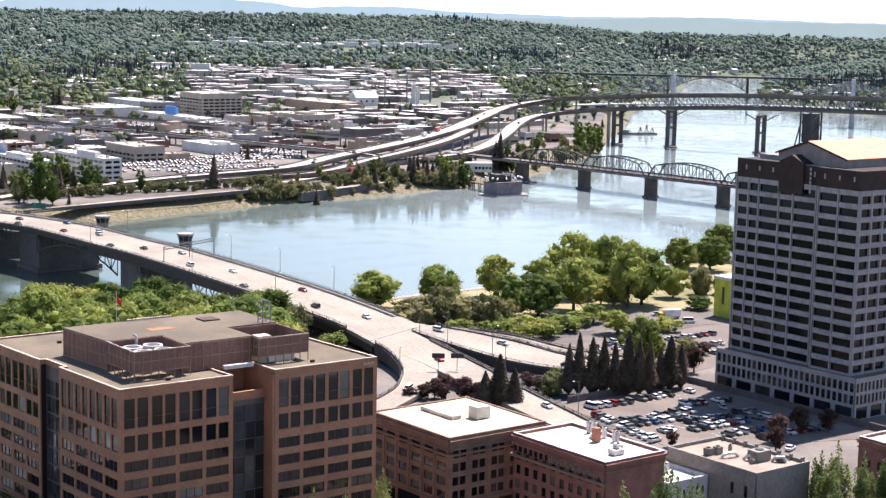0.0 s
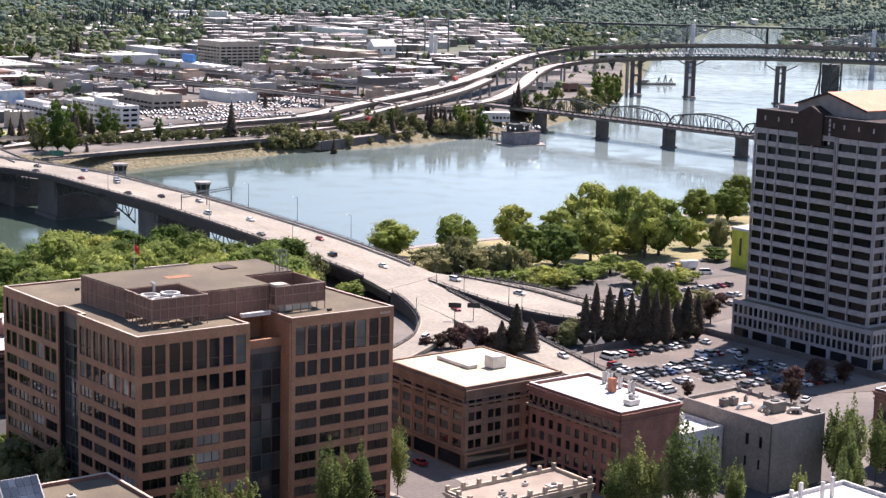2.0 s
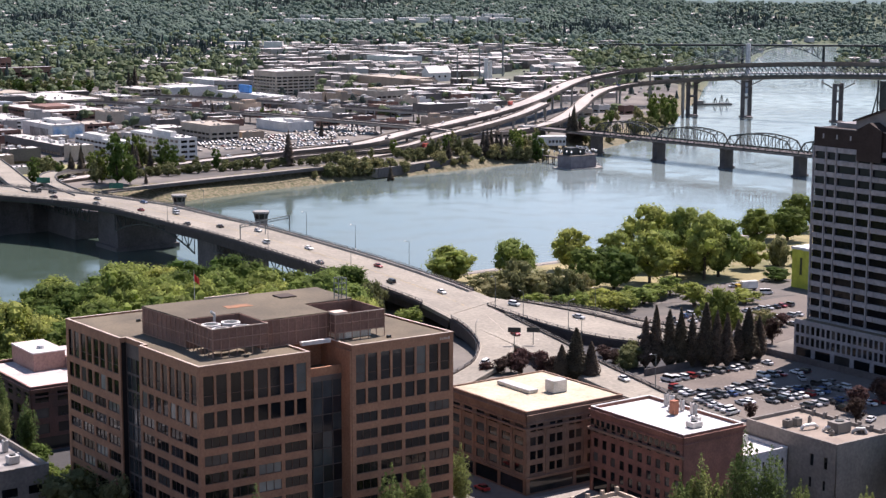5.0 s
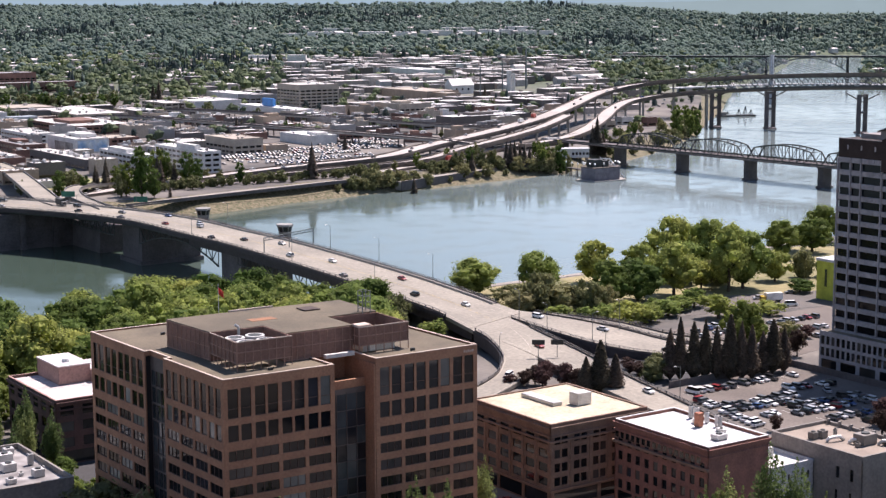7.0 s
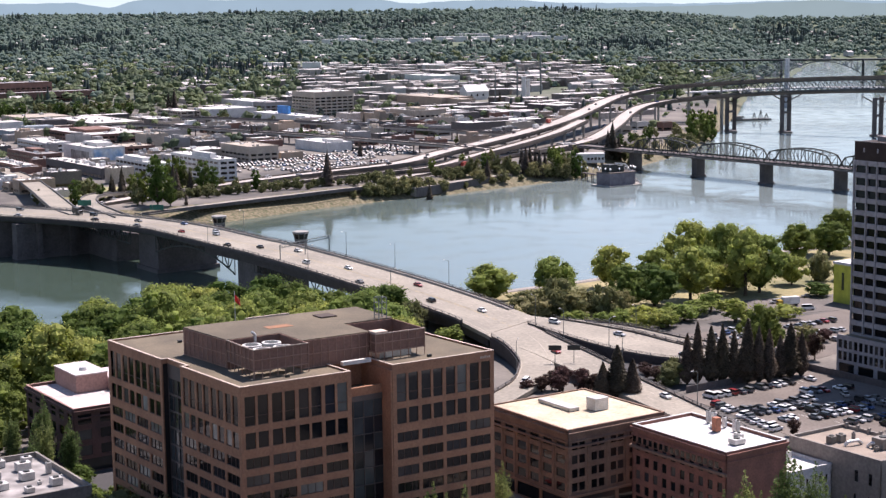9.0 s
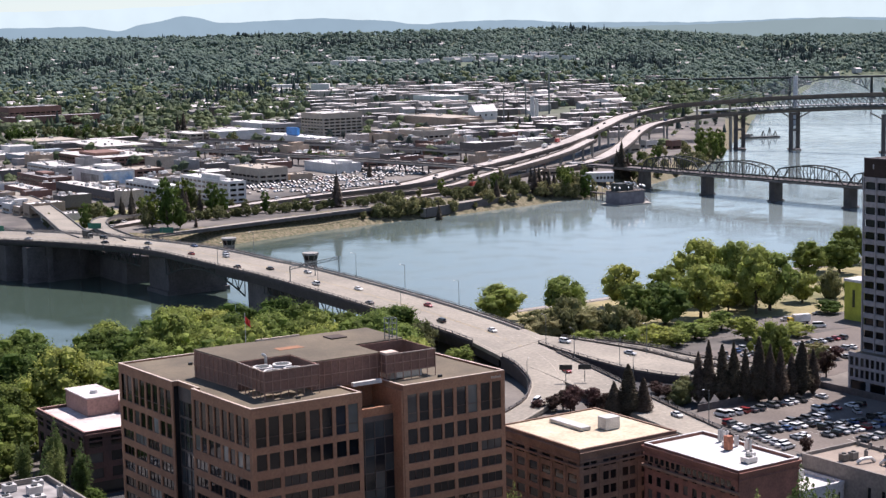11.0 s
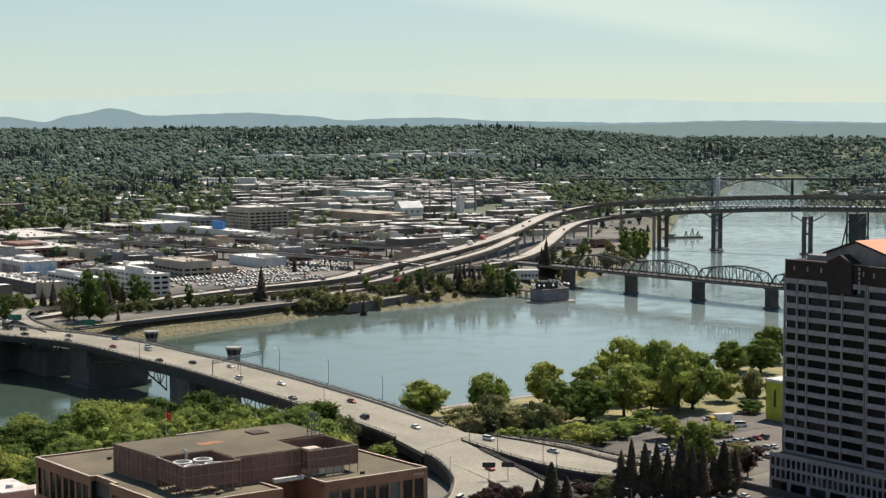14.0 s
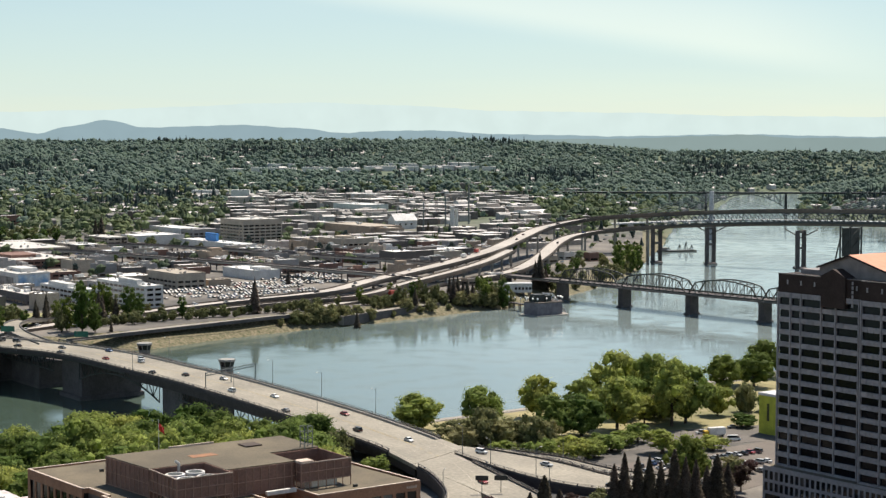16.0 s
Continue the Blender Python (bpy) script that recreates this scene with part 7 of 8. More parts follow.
def truck(x, y, z, turn, cab, box_colour, label):
    o = thing("truck", label, "truck", pose(x, y, z, 0, 0, turn))
    bm = boxes((2.6, 4.6, -1.1, 1.1, 0.5, 2.6))
    bmesh.ops.bevel(bm, geom=bm.edges[:], offset=0.15, segments=1, affect="EDGES")
    part("cab", bm, cab, o)
    part("windscreen", boxes((4.55, 4.65, -0.95, 0.95, 1.5, 2.4)), CAR_GLASS, o)
    part("cargo_box", boxes((-4.6, 2.4, -1.25, 1.25, 0.9, 3.7)), box_colour, o)
    part("chassis", boxes((-4.5, 4.4, -0.6, 0.6, 0.5, 0.9)), STEEL_DARK, o)
    for wx in (-3.2, 3.4):
        for wy in (-1.05, 1.05):
            bm = bmesh.new()
            tube(bm, (wx, wy - 0.15, 0.5), (wx, wy + 0.15, 0.5), 0.5, n=10)
            part("wheel", bm, TYRE, o)
    return o


WHITE_BOX = mat("white_box", (0.72, 0.71, 0.69), 0.5)
truck(*town(329, 171)[:2], 10.1, GRID + 162, mat("yellow_paint", (0.65, 0.42, 0.03), 0.4), WHITE_BOX, "yellow-cabbed delivery truck with a white cargo box")
k = 30
p = DL[k].lerp(DR[k], 0.66)
truck(p.x, p.y, p.z + 0.02, -52, mat("paint_grey", COLOURS["grey"], 0.28), STEEL_DARK, "dark goods truck crossing the bridge")
# motorway traffic
for line, w, seed in ((UPPER, 16, 1), (LOWER, 13, 2)):
    c = resample(line, 5)
    r2 = random.Random(seed)
    for i in range(20, len(c) - 30, 4):
        if r2.random() < 0.72:
            continue
        d = (c[i + 1] - c[i]).normalized()
        s = Vector((-d.y, d.x, 0)) * r2.choice((-5, -1.8, 1.8, 5))
        p = c[i] + s
        turn = math.degrees(math.atan2(d.y, d.x))
        if r2.random() < 0.12:
            truck(p.x, p.y, p.z + 0.02, turn, WHITE_BOX, r2.choice((WHITE_BOX, mat("red_box", (0.45, 0.07, 0.05), 0.5))), "goods truck on the motorway")
        else:
            park(p.x, p.y, p.z + 0.02, turn, *pick(), slope=-math.degrees(math.asin(d.z)))
# crowded lots on the far bank
def far_paint():
    """Car paint that differs from shell to shell: white, silver, grey, black and a few red or blue."""
    m = mat("far_car_paint", (0.3, 0.3, 0.31), 0.5)
    n, k = m.node_tree.nodes, m.node_tree.links
    ramp, geo = n.new("ShaderNodeValToRGB"), n.new("ShaderNodeNewGeometry")
    ramp.color_ramp.interpolation = "CONSTANT"
    el = ramp.color_ramp.elements
    el[0].position, el[0].color = 0.0, (0.72, 0.71, 0.70, 1)
    el[1].position, el[1].color = 0.12, (0.32, 0.36, 0.37, 1)
    for at, c in ((0.36, (0.11, 0.11, 0.115, 1)), (0.60, (0.02, 0.02, 0.022, 1)), (0.88, (0.22, 0.03, 0.03, 1)), (0.93, (0.05, 0.09, 0.2, 1)), (0.97, (0.40, 0.36, 0.27, 1))):
        e = el.new(at)
        e.color = c
    k.new(geo.outputs["Random Per Island"], ramp.inputs["Fac"])
    k.new(ramp.outputs["Color"], n["Principled BSDF"].inputs["Base Color"])
    return m


FAR_CAR = [(-2.3, 0.3), (2.3, 0.3), (2.3, 0.8), (1.1, 1.0), (0.45, 1.5), (-1.3, 1.55), (-1.9, 1.05), (-2.3, 1.0)]
bm = bmesh.new()


def far_car(a, b, turn):
    x, y, _ = town(a, b)
    m = pose(x, y, ground_at(x, y) + 0.02, 0, 0, GRID + turn)
    s0, s1 = ([bm.verts.new(m @ Vector((u, e * (0.9 if w < 1.2 else 0.7), w))) for u, w in FAR_CAR] for e in (-1, 1))
    bm.faces.new(s0[::-1]).material_index = 0
    bm.faces.new(s1)
    for k in range(8):
        q = (k + 1) % 8
        f = bm.faces.new((s0[k], s0[q], s1[q], s1[k]))
        f.material_index = 1 if k in (3, 5) else 0


for a0, b0, na, nb in ((412, 812, 20, 9), (478, 802, 22, 13), (552, 852, 18, 12), (440, 786, 14, 3), (596, 900, 10, 6)):
    for j in range(nb):
        gap = rng.random() < 0.16
        for i in range(na):
            if rng.random() < (0.9 if gap else 0.42):
                continue
            far_car(a0 + i * 3.1 + rng.uniform(-0.3, 0.3), b0 + j * 7.4 + rng.uniform(-0.6, 0.6), 90)
for i in range(640):
    a, b, t = 230 + 74 * rng.randrange(1, 16) + rng.choice((61, 70)), 760 + rng.uniform(0, 1000), 90
    if i % 2:
        a, b, t = 330 + rng.uniform(0, 1000), 700 + 74 * rng.randrange(1, 15) + rng.choice((61, 70)), 0
    x, y, _ = town(a, b)
    q = np.array([x]), np.array([y])
    if abs(x) < 0.34 * y and not in_river(*q)[0] and line_distance(*q, EAST_BANK)[0] > 60:
        far_car(a, b, t)
tagged(mesh_object("parked_cars", bm, [far_paint(), mat("far_car_glass", (0.03, 0.033, 0.036), 0.45)]), "crowded rows of parked cars in the far lots and streets", "cars", kind="stuff")

# ---- the city on the far bank ----
WALLS = [mat("city_wall_" + n, c, 0.85, second=tuple(k * 0.82 for k in c), scale=0.15, fine=1.2) for n, c in (("white", (0.60, 0.59, 0.57)), ("beige", (0.42, 0.36, 0.29)), ("grey", (0.30, 0.29, 0.28)), ("brick", (0.20, 0.11, 0.085)), ("tan", (0.36, 0.28, 0.21)), ("dark", (0.12, 0.11, 0.105)), ("blue_grey", (0.25, 0.29, 0.32)))]
ROOFS = [mat("city_roof_" + n, c, 0.85, second=tuple(k * 0.8 for k in c), scale=0.06, fine=0.8) for n, c in (("white", (0.74, 0.73, 0.71)), ("pale", (0.52, 0.50, 0.47)), ("grey", (0.26, 0.25, 0.245)), ("dark", (0.10, 0.095, 0.095)), ("tan", (0.38, 0.33, 0.27)))]


def city_building(a, b, la, lb, h, wall, roof, floors=0, turn=0.0, label="", pitch=3.6, units=0, rng=random.Random(4), detail=False):
    x, y, _ = town(a, b)
    xc, yc, _ = town(a + la / 2, b + lb / 2)
    z = min(ground_at(x, y), ground_at(xc, yc)) - 0.3
    names = ("white", "beige", "grey", "brick", "tan", "dark grey", "blue-grey")
    tops = ("white", "pale", "grey", "dark", "tan")
    o = thing("city_building", label or f"low {names[wall]} building with a {tops[roof]} flat roof", "building", pose(x, y, z, 0, 0, GRID + turn), group="buildings on the far bank")
    h += 0.3
    part("wall", boxes((0, la, 0, lb, 0, h)), WALLS[wall], o)
    bm = boxes((0.35, la - 0.35, 0.35, lb - 0.35, h - 0.1, h + 0.12))
    part("roof", bm, ROOFS[roof], o)
    if detail or math.hypot(x, y) < 1650:
        parapet(o, [(0, 0), (la, 0), (la, lb), (0, lb)], h, 0.5, 0.35, WALLS[wall])
    for f in range(floors):
        zb = 1.5 + f * pitch
        if zb + 1.6 > h:
            break
        n1, n2 = max(2, round(la / 7)), max(2, round(lb / 7))
        for x0, x1 in (spans_of(0, la, n1, 1.6) if detail else [(1.5, la - 1.5)]):
            part("window", boxes((x0, x1, -0.05, 0.1, zb, zb + 1.7)), GLASS_DARK, o)
        for y0, y1 in (spans_of(0, lb, n2, 1.6) if detail else [(1.5, lb - 1.5)]):
            part("window", boxes((-0.05, 0.1, y0, y1, zb, zb + 1.7)), GLASS_DARK, o)
    if math.hypot(x, y) < 1700 and la > 12 and lb > 12:
        bm = bmesh.new()
        for i in range(7):
            ux_, uy_, s = rng.uniform(0.06, 0.88) * la, rng.uniform(0.06, 0.88) * lb, rng.uniform(0.4, 1.3)
            box(bm, ux_, ux_ + s * rng.uniform(0.8, 2.2), uy_, uy_ + s, h + 0.1, h + rng.uniform(0.5, 1.5))
        tagged(part("roof_clutter", bm, mat("roof_pipes", (0.30, 0.28, 0.26), 0.7, island=0.7), o, "small vents, pipes and skylights"), kind="stuff")
        if rng.random() < 0.4:
            ux_, uy_ = rng.uniform(0.05, 0.4) * la, rng.uniform(0.05, 0.4) * lb
            up_ = (ux_, ux_ + la * rng.uniform(0.3, 0.5), uy_, uy_ + lb * rng.uniform(0.3, 0.5))
            part("upper_storey", boxes((*up_, h, h + rng.uniform(2.4, 3.6))), WALLS[wall], o)
    for i in range(units):
        ux_, uy_ = rng.uniform(0.15, 0.75) * la, rng.uniform(0.15, 0.8) * lb
        s = rng.uniform(1.5, 4.0)
        part("roof_unit", boxes((ux_, ux_ + s, uy_, uy_ + s * 1.2, h, h + rng.uniform(1.0, 2.4))), UNIT, o)
    return o


# a, b, lengths, height, wall, roof, floors, roof units
NOTED = [
    (351, 946, 28, 60, 12.5, 0, 1, 0, 3), (371, 762, 14, 80, 15.2, 0, 0, 4, 4), (339, 800, 14, 70, 11.5, 0, 0, 3, 4), (311, 830, 16, 110, 7.6, 5, 1, 1, 6),
    (484, 1272, 55, 120, 8.5, 1, 1, 2, 6), (454, 1393, 56, 60, 9.5, 1, 4, 1, 2), (388, 1241, 57, 40, 7.5, 6, 1, 1, 2), (422, 1132, 61, 110, 8.3, 3, 1, 2, 7),
    (616, 1350, 24, 60, 11, 1, 1, 3, 2), (663, 1375, 51, 40, 10, 0, 0, 0, 1), (399, 991, 26, 34, 8, 3, 4, 2, 1), (360, 1071, 23, 70, 8.2, 0, 1, 2, 3), (314, 966, 20, 70, 8.5, 3, 2, 2, 3),
    (270, 890, 16, 50, 7.9, 3, 1, 1, 3), (431, 926, 28, 30, 7.6, 1, 0, 1, 1), (572, 1800, 71, 40, 24, 3, 2, 5, 3), (560, 1770, 130, 26, 13, 3, 2, 2, 0),
    (766, 1322, 51, 51, 26.8, 1, 1, 6, 4), (770, 1124, 39, 46, 15.2, 1, 1, 3, 3), (743, 1148, 20, 37, 12, 4, 3, 0, 1), (658, 1059, 19, 60, 9, 2, 2, 1, 2), (546, 914, 25, 54, 7.7, 0, 0, 0, 0),
    (700, 1214, 22, 130, 7.5, 0, 0, 0, 2), (454, 876, 26, 50, 12.1, 1, 4, 2, 1), (949, 1340, 46, 100, 12.1, 4, 4, 1, 3), (1175, 1690, 41, 84, 13.1, 0, 0, 2, 4), (762, 1432, 36, 30, 10.7, 2, 2, 2, 2),
    (774, 1487, 30, 82, 8.5, 0, 0, 1, 2), (695, 1388, 33, 52, 9, 0, 0, 0, 1), (483, 877, 20, 16, 5.5, 4, 4, 0, 0), (810, 1122, 36, 30, 10.5, 5, 2, 0, 2), (750, 1002, 95, 26, 9.8, 5, 0, 0, 1), (957, 1310, 20, 30, 11.2, 4, 4, 1, 1)]
labels = {0: "white building with painted sky murals on its walls", 17: "tall beige office block with rows of windows", 18: "beige brick warehouse with rows of windows", 1: "white office building with dark window rows", 15: "large brown brick building on the far bank"}
for i, (a, b, la, lb, h, w, r, f, u) in enumerate(NOTED):
    city_building(a, b, la, lb, h, w, r, f, label=labels.get(i, ""), units=u, detail=True)
# murals on the white building, and the blue roof sign
x, y, _ = town(351, 946)
mural = thing("wall_mural", "large painted mural of blue sky and clouds on a white wall", "mural", pose(x, y, ground_at(x, y), 0, 0, GRID))
part("panel", boxes((1.5, 26.5, -0.2, -0.06, 2.5, 11.5)), mat("sky_mural", (0.16, 0.33, 0.55), 0.7, second=(0.55, 0.60, 0.62), scale=0.12, fine=0.4), mural)
mural = thing("wall_mural", "large dark painted mural on a white wall", "mural", pose(x, y, ground_at(x, y), 0, 0, GRID))
part("panel", boxes((-0.2, -0.06, 6, 44, 2.0, 9.5)), mat("dusk_mural", (0.12, 0.11, 0.10), 0.7, second=(0.36, 0.34, 0.31), scale=0.1, fine=0.4), mural)
x, y, _ = town(707, 1275)
sign = thing("roof_sign", "bright blue box sign on a white warehouse roof", "sign", pose(x, y, ground_at(x, y) + 7.3, 0, 0, GRID))
part("panel", boxes((0, 3, 0, 24, 0.8, 9.0)), mat("bright_blue", (0.05, 0.25, 0.62), 0.5), sign)
part("stand", boxes((0.5, 2.5, 2, 22, 0, 0.8)), STEEL_GREY, sign)
x, y, _ = town(1045, 1426)
gable = thing("gabled_hall", "white gabled hall seen over the rail yard", "building", pose(x, y, ground_at(x, y), 0, 0, GRID))
part("wall", boxes((0, 34, 0, 16, 0, 11)), WALLS[0], gable)
bm = bmesh.new()
v = [bm.verts.new(p) for p in ((-0.5, -0.5, 11), (34.5, -0.5, 11), (34.5, 16.5, 11), (-0.5, 16.5, 11), (-0.5, 8, 19), (34.5, 8, 19))]
for f in ((0, 1, 5, 4), (1, 2, 5), (2, 3, 4, 5), (3, 0, 4), (3, 2, 1, 0)):
    bm.faces.new([v[k] for k in f])
part("roof", bm, ROOFS[0], gable)
for i in range(3):
    part("window", boxes((6 + i * 9, 8.5 + i * 9, -0.06, 0.1, 5, 7.5)), GLASS_DARK, gable)
x, y, _ = town(1327, 1500)
vault = thing("vaulted_hall", "large hall with a pale curved roof", "building", pose(x, y, ground_at(x, y), 0, 0, GRID))
bm = bmesh.new()
rows_ = [[bm.verts.new((xx, 22 - 22 * math.cos(math.pi * i / 8), 4 + 6 * math.sin(math.pi * i / 8))) for i in range(9)] for xx in (0, 60)]
for i in range(8):
    bm.faces.new((rows_[0][i], rows_[1][i], rows_[1][i + 1], rows_[0][i + 1]))
bm.faces.new(rows_[0]), bm.faces.new(rows_[1][::-1])
bmesh.ops.recalc_face_normals(bm, faces=bm.faces)
part("roof", bm, ROOFS[0], vault)
part("wall", boxes((0.5, 59.5, 0.5, 43.5, 0, 5)), WALLS[1], vault)
for a, b, r, h in ((1130, 1420, 3.2, 24), (1143, 1428, 2.4, 20), (1180, 1450, 1.2, 52), (1090, 1380, 1.0, 44), (1020, 1330, 0.8, 40)):
    x, y, _ = town(a, b)
    o = thing("silo" if r > 2 else "chimney", "pale round concrete silo" if r > 2 else "slender grey chimney stack over the works", "silo" if r > 2 else "chimney", pose(x, y, ground_at(x, y)))
    bm = bmesh.new()
    tube(bm, (0, 0, -0.5), (0, 0, h), r, r * 0.9, 12)
    part("shaft", bm, WALLS[0] if r > 2 else STEEL_GREY, o)
    if r > 2:
        part("cap", boxes((-r, r, -r, r, h, h + 3)), WALLS[0], o)

# plain low buildings, block by block
rng = random.Random(21)
taken = [(a - 6, b - 6, a + la + 6, b + lb + 6) for a, b, la, lb, *_ in NOTED] + [(1035, 1418, 1085, 1450), (1320, 1490, 1395, 1550), (405, 780, 545, 885), (475, 796, 620, 945), (430, 780, 486, 836), (1085, 1375, 1190, 1455), (270, 690, 345, 775)]
VIADUCTS = [[(-420, 1660, 15), (-357, 1617, 17), (-210, 1482, 18), (-58.6, 1342, 18), (-20, 1305, 17)], [(-360, 1757, 15), (-296, 1701, 17), (-180, 1603, 18), (-65.6, 1506, 18), (10, 1440, 18)]]
road_pts = [Vector((p.x, p.y, 0)) for line in (UPPER, LOWER, SPUR) for p in resample(line, 15)]


def free(a0, b0, a1, b1):
    if any(a0 < t[2] and a1 > t[0] and b0 < t[3] and b1 > t[1] for t in taken):
        return False
    for a, b in ((a0, b0), (a1, b0), (a0, b1), (a1, b1)):
        x, y, _ = town(a, b)
        if x < -0.36 * y or x > 0.30 * y or y < 900:
            return False
        p = np.array([x]), np.array([y])
        if in_river(*p)[0] or line_distance(*p, EAST_BANK)[0] < 75:
            return False
    x, y, _ = town((a0 + a1) / 2, (b0 + b1) / 2)
    c = Vector((x, y, 0))
    if any((c - Vector((q.x, q.y, 0))).length < 10 + max(a1 - a0, b1 - b0) / 2 for line in VIADUCTS for q in resample(line, 12)):
        return False
    return all((c - q).length > 32 + max(a1 - a0, b1 - b0) / 2 for q in road_pts)


remote = []
for i in range(0, 30):
    for j in range(0, 26):
        A, B = 230 + i * 74, 700 + j * 74
        xm, ym, _ = town(A + 30, B + 30)
        far = math.hypot(xm, ym)
        if far > 3000:
            continue
        bearing = math.degrees(math.atan2(xm, ym))
        if far > 1890 and bearing < -11.5 and far < 2420:
            continue
        keep = 0.95 if far < 2700 else max(0.2, 0.95 - (far - 2700) / 400)
        if far > 1850 and (bearing < -7.5 or bearing > 3.0):
            keep *= 0.4
        na, nb = rng.choice((2, 2, 3) if far < 1800 else (1, 2, 2)), rng.choice((2, 3, 4) if far < 1800 else (2, 2, 3))
        for p in range(na):
            for q in range(nb):
                la, lb = 58 / na - rng.uniform(2, 9), 58 / nb - rng.uniform(2, 8)
                a, b = A + p * 58 / na, B + q * 58 / nb
                if rng.random() > keep * 0.88 or not free(a, b, a + la, b + lb):
                    continue
                h = rng.choice((4.5, 5.5, 6, 7, 8, 9, 11)) if far < 2200 else rng.uniform(5, 12)
                if far > 1780:
                    remote.append((a, b, la, lb, h))
                    continue
                city_building(a, b, la, lb, h, rng.choice((0, 1, 1, 2, 2, 3, 3, 4, 4, 5, 5)), rng.choices((0, 1, 2, 3, 4), (6, 5, 3, 2, 3))[0], 1 if rng.random() < 0.5 else 0, units=rng.randrange(0, 4) if far < 2100 else 0, rng=rng)

bm = bmesh.new()
for a, b, la, lb, h in remote:
    x, y, _ = town(a + la / 2, b + lb / 2)
    z = ground_at(x, y) - 1.5
    m = pose(x, y, z, 0, 0, GRID)
    for sx, sy, z0, z1, idx in ((la / 2, lb / 2, 0, h + 1.5, 0), (la / 2 - 0.4, lb / 2 - 0.4, h + 1.45, h + 1.7, 1)) + (((2.0, 1.6, h + 1.6, h + 3.4, 0),) if rng.random() < 0.5 else ()):
        first = len(bm.faces)
        v = [bm.verts.new(m @ Vector((px_ * sx, py_ * sy, pz_))) for pz_ in (z0, z1) for px_, py_ in ((-1, -1), (1, -1), (1, 1), (-1, 1))]
        for f in ((3, 2, 1, 0), (4, 5, 6, 7), (0, 1, 5, 4), (1, 2, 6, 5), (2, 3, 7, 6), (3, 0, 4, 7)):
            bm.faces.new([v[k] for k in f]).material_index = idx
ob = mesh_object("far_buildings", bm, [mat("far_wall_paint", (0.30, 0.26, 0.23), 0.85, island=0.7), mat("far_roof_paint", (0.50, 0.48, 0.455), 0.85, island=0.55)])
tagged(ob, "low pale-roofed buildings deep in the far district", "buildings", kind="stuff")

# raised viaducts through the district
for pts, w in ((p, 11) for p in VIADUCTS):
    o = thing("viaduct", "long grey concrete viaduct over the district", "viaduct")
    l, r = edges_of(pts, w, 12)
    part("deck", slab(l, r, 1.6), CONCRETE, o)
    for e in (l, r):
        part("parapet", wall_along(e, 1.0, 0.35), PIER, o)
    for p in resample(pts, 28):
        for k in (-3.5, 3.5):
            bm = bmesh.new()
            tube(bm, (p.x + k * 0.65, p.y + k * 0.75, ground_at(p.x, p.y) - 0.5), (p.x + k * 0.65, p.y + k * 0.75, p.z - 1.4), 0.6, n=6)
            part("column", bm, PIER, o)

# ---- trees of the far bank ----
HERD = []


def herd_tree(kinds, kind, x, y, size, turn, tall=1.0):
    """One more tree of the joined far-bank trees."""
    HERD.append((kinds[kind % len(kinds)], pose(x, y, ground_at(x, y), 0, 0, turn) @ Matrix.Diagonal((size, size, size * tall, 1))))


def join_herd(name, label):
    mats, V, F, M, k = [], [], [], [], 0
    cache = {}
    for src, m in HERD:
        for c in src.children:
            me = c.data
            if me.name not in cache:
                co = np.empty(len(me.vertices) * 3)
                me.vertices.foreach_get("co", co)
                cache[me.name] = co.reshape(-1, 3), [tuple(p.vertices) for p in me.polygons]
            co, faces = cache[me.name]
            if me.materials[0] not in mats:
                mats.append(me.materials[0])
            w = np.array(m)
            V.append(co @ w[:3, :3].T + w[:3, 3])
            F += [tuple(i + k for i in f) for f in faces]
            M += [mats.index(me.materials[0])] * len(faces)
            k += len(co)
    me = bpy.data.meshes.new(name)
    me.from_pydata(np.concatenate(V).tolist(), [], F)
    for mm in mats:
        me.materials.append(mm)
    me.polygons.foreach_set("material_index", np.array(M, np.int32))
    tagged(new(name, me), label, "trees", kind="stuff")


FIR = [conifer(81 + i, h, r, LEAF_DARK, "tall dark conifer on the far bank", 20, 12, 0.8) for i, (h, r) in enumerate(((19, 4.0), (16, 3.4)))]
BANK = [broad_tree(91 + i, h, r, 1700, 0.48, LEAF_OLIVE, "leafy tree on the far river bank", 36, 0.02) for i, (h, r) in enumerate(((10, 6), (12, 7), (8, 5)))]
rng = random.Random(77)
for x, y, s in ((-78, 1121, 1.5), (-70, 1128, 1.6), (-66, 1138, 1.4), (-60, 1143, 1.3), (-88, 1116, 1.3), (-98, 1108, 1.0), (24, 1230, 1.1), (-86, 1112, 1.0), (-80, 1118, 1.1), (-92, 1108, 0.9), (-72, 1124, 1.2), (-64, 1132, 1.1), (-58, 1140, 0.9), (-100, 1103, 0.8), (-50, 1142, 1.0), (-108, 1096, 0.7), (-35, 1160, 0.8), (-26, 1175, 1.0), (-16, 1182, 0.9), (-8, 1190, 0.9), (22, 1222, 1.25), (30, 1228, 1.3), (14, 1216, 1.1), (36, 1232, 1.0), (92, 1350, 1.0), (110, 1370, 1.1), (128, 1400, 1.1), (140, 1450, 1.2), (150, 1480, 1.2), (158, 1500, 1.2), (170, 1540, 1.2), (180, 1580, 1.2), (172, 1600, 1.1), (190, 1640, 1.1), (120, 1420, 1.0), (104, 1395, 1.0), (96, 1380, 0.9), (165, 1520, 1.0), (196, 1670, 1.0), (150, 1540, 1.0)):
    plant_tree(BANK, rng.randrange(3), x, y, s * rng.uniform(0.65, 0.9), rng.uniform(0, 360))
